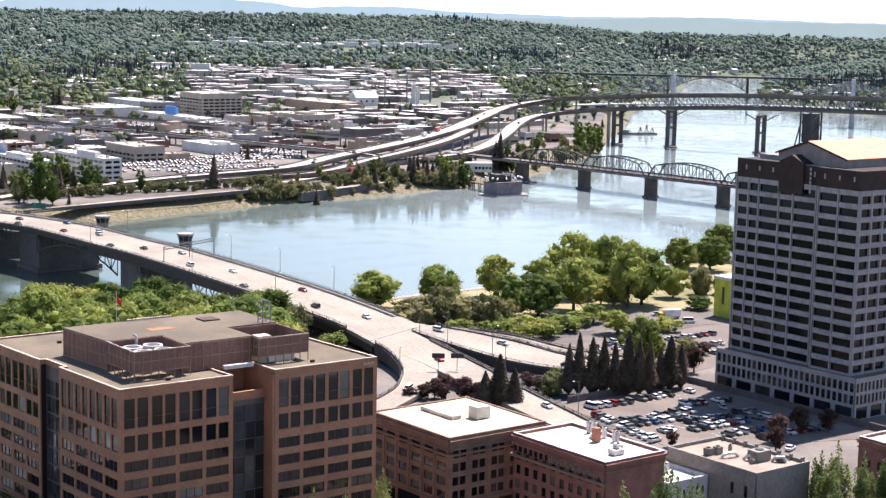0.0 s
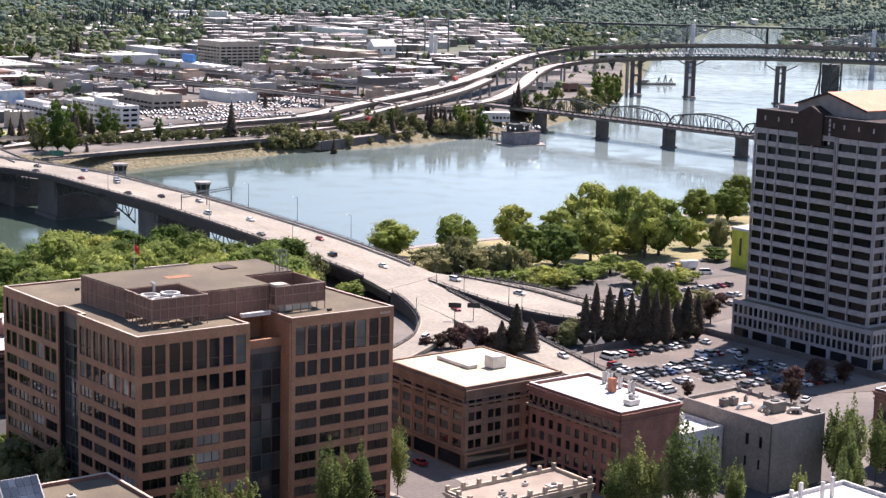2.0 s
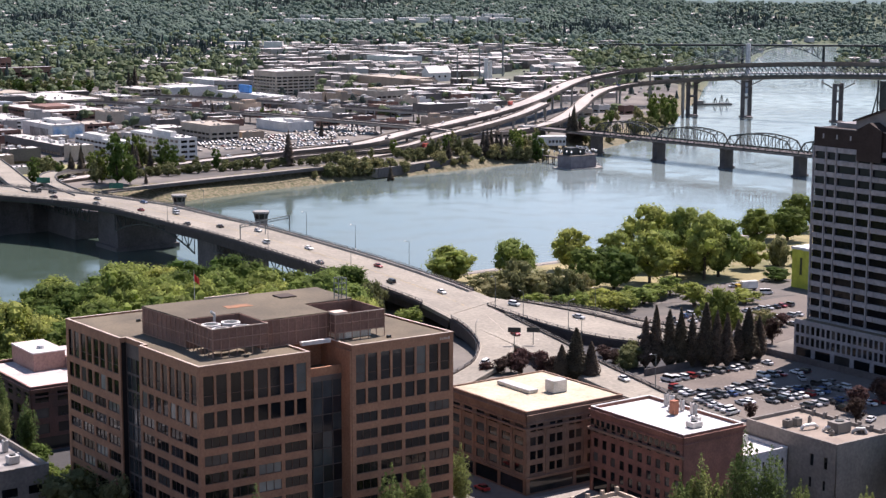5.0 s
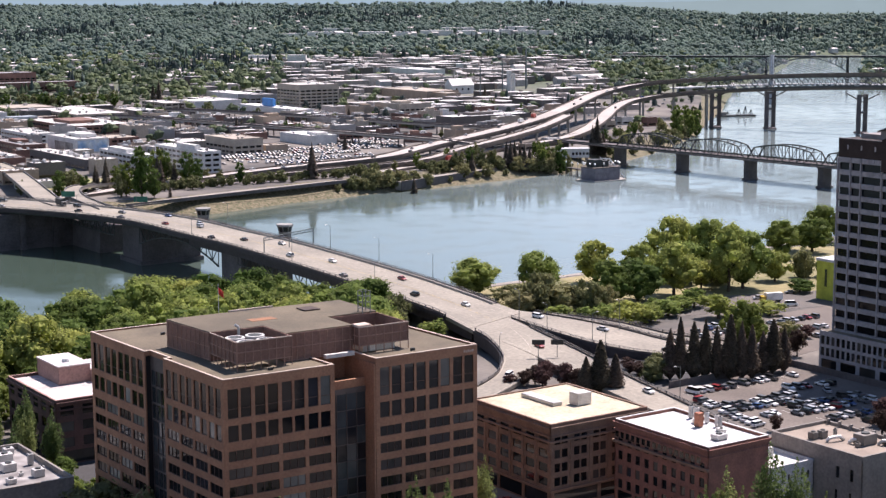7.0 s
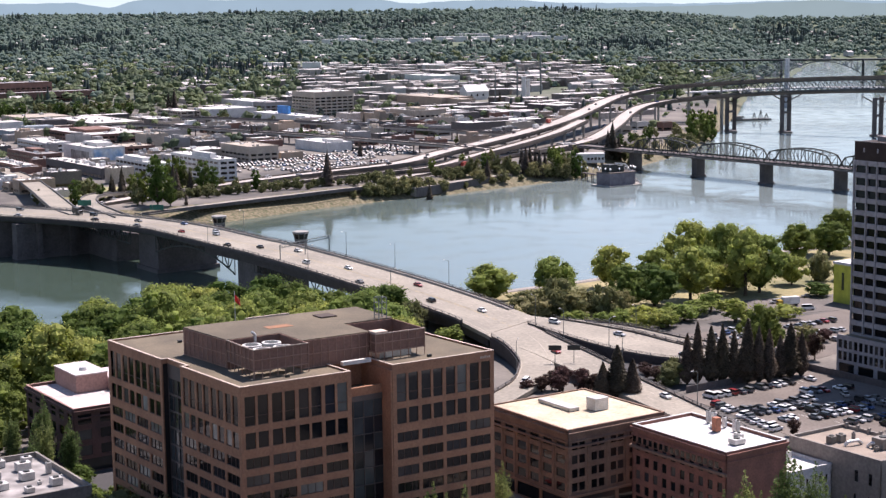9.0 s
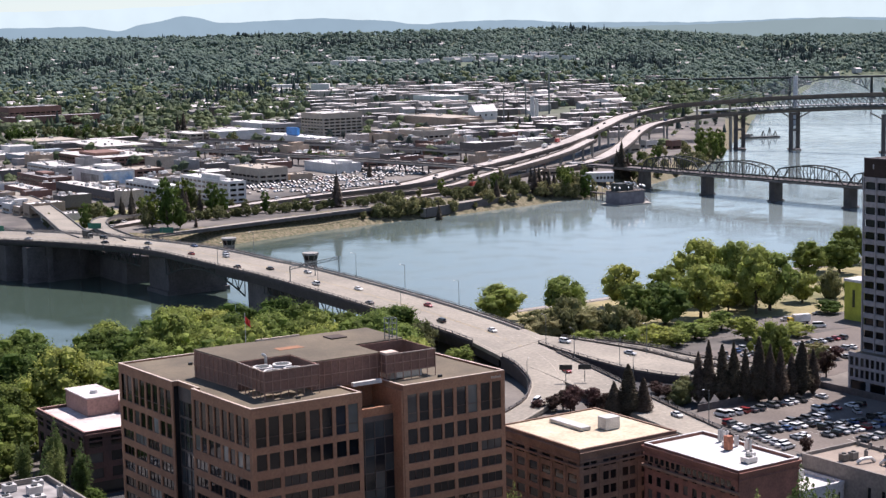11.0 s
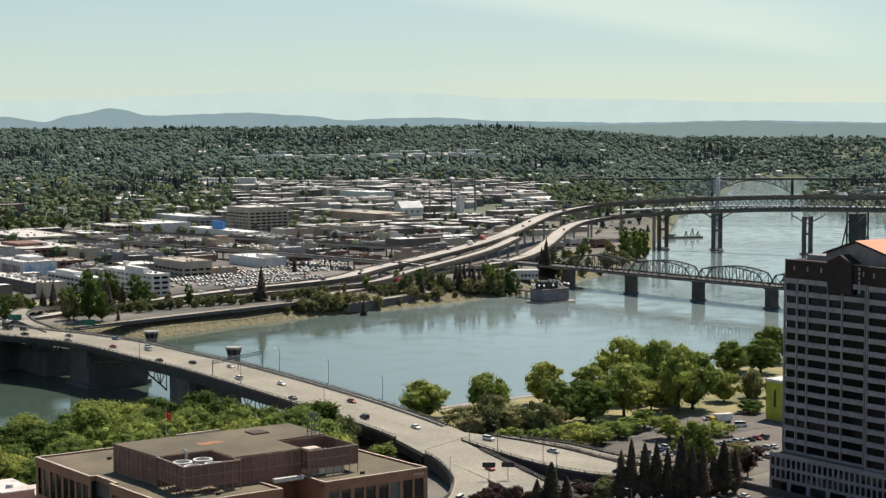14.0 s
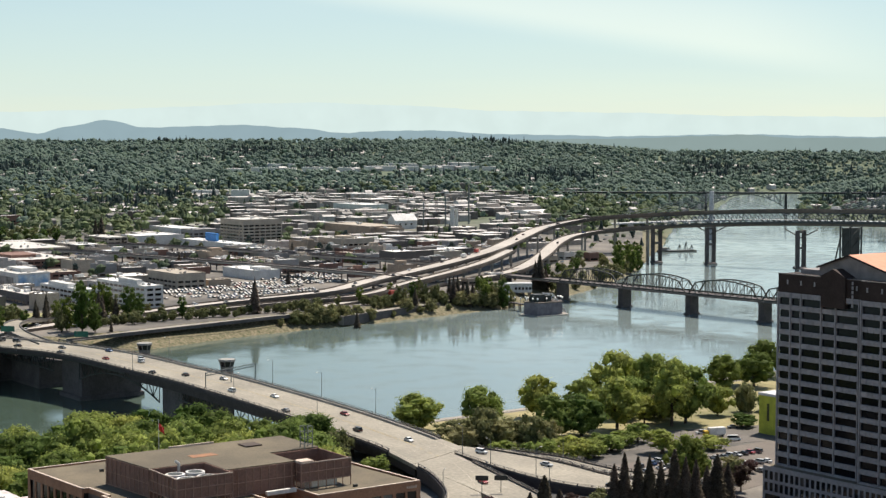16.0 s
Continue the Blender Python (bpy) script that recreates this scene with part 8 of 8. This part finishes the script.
for x, y, s in ((-262, 1058, 1.0), (-256, 1062, 1.05), (-243, 1060, 0.9), (-222, 1072, 0.9), (-226, 1080, 1.0), (-214, 1076, 0.8), (-128, 1120, 1.25), (-20, 1190, 0.8), (-58, 1112, 1.0), (-205, 1085, 0.8), (-300, 1200, 0.7), (-150, 1640, 1.0), (-400, 1900, 1.6), (-394, 1905, 1.5), (-345, 1780, 0.8)):
    plant_tree(FIR, rng.randrange(2), x, y, s, rng.uniform(0, 360))
for i in range(44):
    u = i / 43
    x, y = -236 + 150 * u + rng.uniform(-6, 6), 1030 + 118 * u + rng.uniform(-5, 9)
    herd_tree(BANK, rng.randrange(3), x, y, rng.uniform(0.45, 0.75), rng.uniform(0, 360))
for i in range(26):
    x, y = rng.uniform(-285, -190), rng.uniform(1062, 1120)
    if x < -0.33 * y + 80:
        herd_tree(BANK, rng.randrange(3), x, y, rng.uniform(0.6, 1.0), rng.uniform(0, 360))
TALL = [broad_tree(101 + i, 16, r, 2000, 0.5, m, "tall leafy green tree on the far bank", 40, 0.04) for i, (r, m) in enumerate(((5.6, LEAF_GREEN), (6.4, LEAF_OLIVE), (5.0, LEAF_FIR)))]
for x, y, h in ((-233, 1018, 22), (-222, 1012, 24), (-229, 1092, 17.5), (-224, 1093, 17), (-218, 1091, 16.5), (-206, 1078, 17), (-202, 1094, 12.5), (-251, 1067, 11), (-235, 1012, 15), (-273, 1009, 13), (-280, 1072, 9), (-214, 1011, 14), (-322, 1131, 7), (-173, 1091, 11), (-201, 1122, 7), (-190, 1110, 8), (-240, 1050, 9), (-262, 1030, 9), (-300, 1020, 10), (31, 1229, 16), (38, 1233, 18), (45, 1237, 17.5), (51, 1244, 15), (42, 1246, 18), (34, 1242, 15), (-33, 1187, 14), (-14, 1212, 13), (-5, 1217, 12), (-22, 1206, 11), (88, 1330, 12), (-28, 1191, 13), (-19, 1263, 12), (-8, 1218, 10), (120, 1480, 9), (150, 1500, 12), (162, 1521, 20), (176, 1548, 22), (187, 1579, 20), (135, 1473, 7), (27, 1279, 9), (101, 1453, 7), (112, 1440, 8), (90, 1420, 8), (128, 1505, 9), (60, 1375, 8), (48, 1330, 9), (30, 1300, 8), (170, 1600, 16), (182, 1630, 16), (196, 1680, 14), (-40, 1240, 8), (-60, 1190, 9), (-75, 1170, 8)):
    plant_tree(TALL, rng.choice((0, 0, 0, 1, 1)), x, y, max(0.55, h / 19), rng.uniform(0, 360), tall=h / 16 / max(0.55, h / 19))
for x, y, h in ((-257, 1044, 16), (-254, 1051, 15.5), (-205, 1016, 9), (8, 1222, 24), (15, 1227, 20), (11, 1230, 22), (18, 1219, 20), (22, 1226, 17), (5, 1232, 19), (74, 1322, 28), (78, 1326, 30), (83, 1331, 24), (-18, 1999, 17), (-125, 1330, 14), (-240, 1500, 16), (-236, 1505, 18), (-330, 1480, 15)):
    plant_tree(FIR, rng.randrange(2), x, y, h / 19, rng.uniform(0, 360))
for i in range(34):
    x, y = -596 + 4.6 * i + rng.uniform(-5, 5), 1858 + 1.5 * i + rng.uniform(-24, 24)
    herd_tree(TALL, rng.choice((0, 0, 1)), x, y, rng.uniform(0.8, 1.15), rng.uniform(0, 360))
# street rows in the district
for i in range(230):
    a, b = 230 + 74 * rng.randrange(2, 18) + rng.uniform(59, 72), 700 + rng.uniform(0, 1100)
    if rng.random() < 0.5:
        a, b = 330 + rng.uniform(0, 1000), 700 + 74 * rng.randrange(1, 15) + rng.uniform(59, 72)
    x, y, _ = town(a, b)
    q = np.array([x]), np.array([y])
    if abs(x) < 0.34 * y and math.hypot(x, y) < 2000 and not in_river(*q)[0] and line_distance(*q, EAST_BANK)[0] > 30 and all((Vector((x, y, 0)) - w).length > 24 for w in road_pts) and not any(t[0] < a < t[2] and t[1] < b < t[3] for t in taken):
        herd_tree(TALL, rng.choice((0, 0, 1, 2, 2)), x, y, rng.uniform(0.4, 0.85), rng.uniform(0, 360))
# shrubs on the slope between the riverside wall and the pier
for i in range(90):
    u = rng.random()
    v = rng.uniform(15 if u < 0.45 else 1, 32)
    x, y = -34 + 88 * u - 0.81 * v, 1158 + 98 * u + 0.58 * v
    if not in_river(np.array([x]), np.array([y]))[0]:
        herd_tree(BANK, rng.randrange(3), x, y, rng.uniform(0.3, 0.65), rng.uniform(0, 360))
# thickets under the motorway and on its banks
for i in range(46):
    x, y = rng.uniform(20, 190), rng.uniform(1290, 1640)
    q = np.array([x]), np.array([y])
    if not in_river(*q)[0] and line_distance(*q, EAST_BANK)[0] < 60 and all((Vector((x, y, 0)) - w).length > 13 for w in road_pts) and not (35 < x < 85 and 1270 < y < 1335):
        herd_tree(BANK, rng.randrange(3), x, y, rng.uniform(0.5, 0.95), rng.uniform(0, 360))
join_herd("bank_trees", "leafy trees along the far bank and between low buildings")
# small houses under the motorway
for x, y, la, lb, h, w, r in ((118, 1603, 14, 9, 7, 0, 2), (141, 1584, 12, 9, 8, 3, 3), (100, 1560, 12, 8, 6, 1, 1), (60, 1420, 16, 10, 6, 2, 2), (40, 1385, 14, 9, 5, 0, 1), (20, 1330, 18, 9, 5, 4, 3), (84, 1500, 10, 8, 5, 2, 0)):
    a, b = (x + 55.2) * CG + (y - 320.3) * SG, -(x + 55.2) * SG + (y - 320.3) * CG
    city_building(a, b, la, lb, h, w, r, 1, label="small house on the bank below the motorway")
sheet("lawn", [(-300, 1050), (-205, 1066), (-185, 1100), (-230, 1128), (-310, 1120)], 9.12, GRASS, "green lawn on the far bank", "lawn")
sea_wall = thing("retaining_wall", "dark concrete wall along the far riverside path", "wall")
part("wall", wall_along([Vector((-222, 968, 9.2)), Vector((-170, 1026, 9.2)), Vector((-110, 1095, 9.2)), Vector((-58, 1143, 9.2))], 1.1, 0.6, 1.0), PIER, sea_wall)
promenade = thing("retaining_wall", "dark wall holding a pale riverside walk on the far bank", "wall")
part("wall", wall_along([Vector((-67, 1119, 7.0)), Vector((-45, 1148, 7.0)), Vector((-24, 1175, 7.2)), Vector((-3, 1203, 7.4))], 0.4, 0.7, 6.0), PIER, promenade)
bm = bmesh.new()
prism(bm, [(-67.4, 1119.3), (-45.4, 1148.3), (-24.4, 1175.3), (-3.4, 1203.3), (-10, 1209), (-31, 1181), (-52, 1154), (-74, 1125)], 1.0, 7.1)
part("walk", bm, PATH, promenade, "pale paved walk")
sheet("path", [(-225, 975), (-218, 970), (-170, 1030), (-110, 1098), (-60, 1146), (-64, 1150), (-116, 1104), (-178, 1038)], 9.2, PATH, "pale riverside path on the far bank", "path")


for kinds in (PROTO, BUSHY, SMALL, GREEN, MAPLE, POPLAR, CYPRESS, FIR, BANK, TALL):
    for src in kinds:
        if src.name not in used:
            for ob in (*src.children, src):
                bpy.data.objects.remove(ob)

# ---- far woods, houses and hills ----
def scatter_mesh(name, pts, ball, tri, rng, sizes, fir_share, smooth):
    """Trees as uneven crowns of a few clumps, some of them tapering firs."""
    V, F = [], []
    k = 0
    cone = np.array([[math.cos(t), math.sin(t), 0] for t in (0, 1.26, 2.51, 3.77, 5.03)] + [[0, 0, 1.0]])
    sides = np.array([[i, (i + 1) % 5, 5] for i in range(5)])
    gem = np.array([[1, 0, 0], [0, 1, 0], [-1, 0, 0], [0, -1, 0], [0, 0, 1], [0, 0, -0.6]], float)
    cuts = np.array([[0, 1, 4], [1, 2, 4], [2, 3, 4], [3, 0, 4], [1, 0, 5], [2, 1, 5], [3, 2, 5], [0, 3, 5]])
    for (x, y, z), (w, h) in zip(pts, sizes):
        if rng.random() < fir_share:
            for c in range(4):
                u = c / 4
                j = cone * (1 + rng.uniform(-0.25, 0.25, (6, 1)))
                r = w * 0.62 * (1 - u * 0.8)
                V.append(j * np.array([r, r, h * 0.46]) + np.array([x, y, z + h * (0.06 + 0.68 * u)]))
                F.append(sides + k)
                k += 6
            continue
        for c in range(4):
            t, q = rng.uniform(0, 6.283), w * (0.0 if c == 0 else rng.uniform(0.35, 0.65))
            shape, faces = (ball, tri) if c == 0 else (gem, cuts)
            r = w * (0.62 if c == 0 else rng.uniform(0.34, 0.56))
            up = h * (0.55 if c == 0 else rng.uniform(0.36, 0.86))
            j = shape * (1 + rng.uniform(-0.28, 0.28, (len(shape), 1)))
            V.append(j * np.array([r, r, h * (0.42 if c == 0 else rng.uniform(0.16, 0.26))]) + np.array([x + q * math.cos(t), y + q * math.sin(t), z + up]))
            F.append(faces + k)
            k += len(shape)
    me = bpy.data.meshes.new(name)
    me.from_pydata(np.concatenate(V).tolist(), [], np.concatenate(F).tolist())
    me.polygons.foreach_set("use_smooth", np.full(len(me.polygons), smooth))
    return me


def far_woods():
    rng = np.random.default_rng(3)
    bm = bmesh.new()
    bmesh.ops.create_icosphere(bm, subdivisions=1, radius=1)
    bm.verts.ensure_lookup_table()
    ball = np.array([v.co[:] for v in bm.verts])
    tri = np.array([[v.index for v in f.verts] for f in bm.faces])
    tri = tri[ball[tri][:, :, 2].max(1) > -0.1]
    bm.free()
    n = 37000
    r = 1250 + 3600 * rng.random(n) ** 0.62
    a = np.radians(rng.uniform(-19.5, 22.5, n))
    x, y = np.sin(a) * r, np.cos(a) * r
    patch = np.sin(x / 97) * np.sin(y / 131 + 1) + 0.6 * np.sin(x / 41 + 2) * np.sin(y / 57)
    dense = np.clip((r - 1900) / 650, 0.5, 1) + 0.25 * (x < -0.15 * y) * (r > 1700) + 0.35 * (x > 0.03 * y) * (r > 2050)
    keep = (~in_river(x, y)) & (rng.random(n) < dense * np.clip(0.85 + 0.5 * patch, np.where(r > 2500, 0.4, 0.15), 1)) & ((r > 1700) | (rng.random(n) < 0.8)) & (line_distance(x, y, EAST_BANK) > np.where(y > 1800, 7, 40))
    road = np.array([[p.x, p.y] for p in road_pts])
    keep &= np.array([np.min((road[:, 0] - px_) ** 2 + (road[:, 1] - py_) ** 2) > 22 ** 2 for px_, py_ in zip(x, y)])
    blocks = np.array(taken)
    la = (x + 55.2) * CG + (y - 320.3) * SG
    lb = -(x + 55.2) * SG + (y - 320.3) * CG
    for t in blocks:
        keep &= ~((la > t[0]) & (la < t[2]) & (lb > t[1]) & (lb < t[3]))
    middle = (a > np.radians(-7.5)) & (a < np.radians(3.2))
    near = r < np.where(middle, 2800, 2050)
    keep &= ~(middle & near & (r > 2050)) | (rng.random(n) < 0.5)
    street = (((la - 230) % 74) > 60) | (((lb - 700) % 74) > 60)
    grove = (a < np.radians(-11.5)) & (r > 1900) & (r < 2450)
    keep &= ~near | street | grove
    # no trees here, so the far row of warehouses shows from the camera
    keep &= ~((a > np.radians(-7.6)) & (a < np.radians(1.9)) & (r > 3400) & (r < 3570))
    x, y, r, near = x[keep], y[keep], r[keep], near[keep]
    z = land_height(x, y)
    s = np.where(near, 0.72, 1.0)
    wide = rng.uniform(5.0, 11.0, len(x)) * s
    sizes = np.stack([wide, np.clip(wide * rng.uniform(1.2, 1.9, len(x)), 7, 18)], 1)
    stand = np.sin(x / 173 + 0.6) * np.sin(y / 241) + 0.8 * np.sin(x / 61 + y / 97) * np.sin(y / 73 - x / 211) + rng.normal(0, 0.35, len(x))
    fir = stand > 1.0
    sizes[:, 1] *= np.where(fir, rng.uniform(1.1, 1.6, len(x)), 1.0)
    sizes[:, 0] *= np.where(fir, 0.9, 1.0)
    # beyond about 2750 m the leaf colour with painted haze takes over
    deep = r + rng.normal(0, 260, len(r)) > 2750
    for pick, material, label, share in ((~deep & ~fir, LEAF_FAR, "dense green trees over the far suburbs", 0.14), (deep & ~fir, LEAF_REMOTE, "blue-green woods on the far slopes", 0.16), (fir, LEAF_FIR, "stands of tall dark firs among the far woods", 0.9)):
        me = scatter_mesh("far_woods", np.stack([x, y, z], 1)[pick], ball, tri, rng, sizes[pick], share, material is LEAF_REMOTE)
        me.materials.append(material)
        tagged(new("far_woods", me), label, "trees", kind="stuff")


for x, y, la, lb, h in ((-455, 3470, 40, 18, 9), (-405, 3490, 52, 20, 11), (-345, 3500, 34, 16, 9), (-300, 3515, 64, 20, 10), (-225, 3525, 46, 18, 9), (-170, 3540, 70, 22, 11), (-92, 3545, 40, 18, 10), (-45, 3550, 74, 22, 12), (34, 3555, 44, 18, 10), (84, 3560, 30, 16, 9), (-380, 3570, 60, 20, 14), (-130, 3590, 80, 20, 14), (10, 3600, 60, 20, 15), (-420, 2760, 46, 16, 11), (-150, 2700, 40, 14, 10), (-260, 2550, 36, 16, 10), (-345, 2690, 30, 14, 16), (-90, 2580, 44, 16, 9)):
    a, b = (x + 55.2) * CG + (y - 320.3) * SG, -(x + 55.2) * SG + (y - 320.3) * CG
    city_building(a, b, la, lb, h, 0, 0, 0, turn=-GRID, label="long white warehouse among the far trees")
    if y < 3400:
        taken.append((a - 55, b - 75, a + la + 20, b + lb))
far_woods()


def far_houses():
    rng = random.Random(8)
    bm = bmesh.new()
    for i in range(620):
        r = rng.uniform(2150, 4400)
        a = radians(rng.uniform(-18, 12))
        x, y = math.sin(a) * r, math.cos(a) * r
        if in_river(np.array([x]), np.array([y]))[0]:
            continue
        z = ground_at(x, y)
        w, d, h = rng.uniform(4, 10), rng.uniform(4, 7), rng.uniform(5, 9.5)
        t = radians(GRID)
        m = Matrix.Translation((x, y, z)) @ Matrix.Rotation(t, 4, "Z")
        v = [bm.verts.new(m @ Vector(p)) for p in ((-w, -d, 0), (w, -d, 0), (w, d, 0), (-w, d, 0), (-w, -d, h), (w, -d, h), (w, d, h), (-w, d, h), (-w, 0, h + 2.5), (w, 0, h + 2.5))]
        for f in ((0, 1, 5, 4), (1, 2, 6, 9, 5), (2, 3, 7, 6), (3, 0, 4, 8, 7), (4, 5, 9, 8), (6, 7, 8, 9)):
            bm.faces.new([v[k] for k in f])
    ob = mesh_object("far_houses", bm, mat("far_house_paint", (0.36, 0.345, 0.33), 0.8, island=0.7))
    return tagged(ob, "small pale houses scattered among the far trees", "houses", kind="stuff")


houses = far_houses()

def hill_mesh(radius, line, base):
    """A far ridge by its bearing in degrees and its height."""
    bm = bmesh.new()
    n = 220
    lo, hi = [], []
    for i in range(n + 1):
        a = -24 + 48 * i / n
        j = max(0, min(len(line) - 2, sum(1 for p in line if p[0] <= a) - 1))
        w = min(1, max(0, (a - line[j][0]) / (line[j + 1][0] - line[j][0])))
        w = w * w * (3 - 2 * w)
        h = line[j][1] * (1 - w) + line[j + 1][1] * w + 0.7 * math.sin(i * 1.7) + 0.5 * math.sin(i * 0.63 + 1)
        t = radians(a)
        lo.append(bm.verts.new((math.sin(t) * (radius - 60), math.cos(t) * (radius - 60), base)))
        hi.append(bm.verts.new((math.sin(t) * radius, math.cos(t) * radius, h)))
    for i in range(n):
        bm.faces.new((lo[i], lo[i + 1], hi[i + 1], hi[i]))
    return bm


# backdrop ridge: black base, distance haze painted on as a glowing colour
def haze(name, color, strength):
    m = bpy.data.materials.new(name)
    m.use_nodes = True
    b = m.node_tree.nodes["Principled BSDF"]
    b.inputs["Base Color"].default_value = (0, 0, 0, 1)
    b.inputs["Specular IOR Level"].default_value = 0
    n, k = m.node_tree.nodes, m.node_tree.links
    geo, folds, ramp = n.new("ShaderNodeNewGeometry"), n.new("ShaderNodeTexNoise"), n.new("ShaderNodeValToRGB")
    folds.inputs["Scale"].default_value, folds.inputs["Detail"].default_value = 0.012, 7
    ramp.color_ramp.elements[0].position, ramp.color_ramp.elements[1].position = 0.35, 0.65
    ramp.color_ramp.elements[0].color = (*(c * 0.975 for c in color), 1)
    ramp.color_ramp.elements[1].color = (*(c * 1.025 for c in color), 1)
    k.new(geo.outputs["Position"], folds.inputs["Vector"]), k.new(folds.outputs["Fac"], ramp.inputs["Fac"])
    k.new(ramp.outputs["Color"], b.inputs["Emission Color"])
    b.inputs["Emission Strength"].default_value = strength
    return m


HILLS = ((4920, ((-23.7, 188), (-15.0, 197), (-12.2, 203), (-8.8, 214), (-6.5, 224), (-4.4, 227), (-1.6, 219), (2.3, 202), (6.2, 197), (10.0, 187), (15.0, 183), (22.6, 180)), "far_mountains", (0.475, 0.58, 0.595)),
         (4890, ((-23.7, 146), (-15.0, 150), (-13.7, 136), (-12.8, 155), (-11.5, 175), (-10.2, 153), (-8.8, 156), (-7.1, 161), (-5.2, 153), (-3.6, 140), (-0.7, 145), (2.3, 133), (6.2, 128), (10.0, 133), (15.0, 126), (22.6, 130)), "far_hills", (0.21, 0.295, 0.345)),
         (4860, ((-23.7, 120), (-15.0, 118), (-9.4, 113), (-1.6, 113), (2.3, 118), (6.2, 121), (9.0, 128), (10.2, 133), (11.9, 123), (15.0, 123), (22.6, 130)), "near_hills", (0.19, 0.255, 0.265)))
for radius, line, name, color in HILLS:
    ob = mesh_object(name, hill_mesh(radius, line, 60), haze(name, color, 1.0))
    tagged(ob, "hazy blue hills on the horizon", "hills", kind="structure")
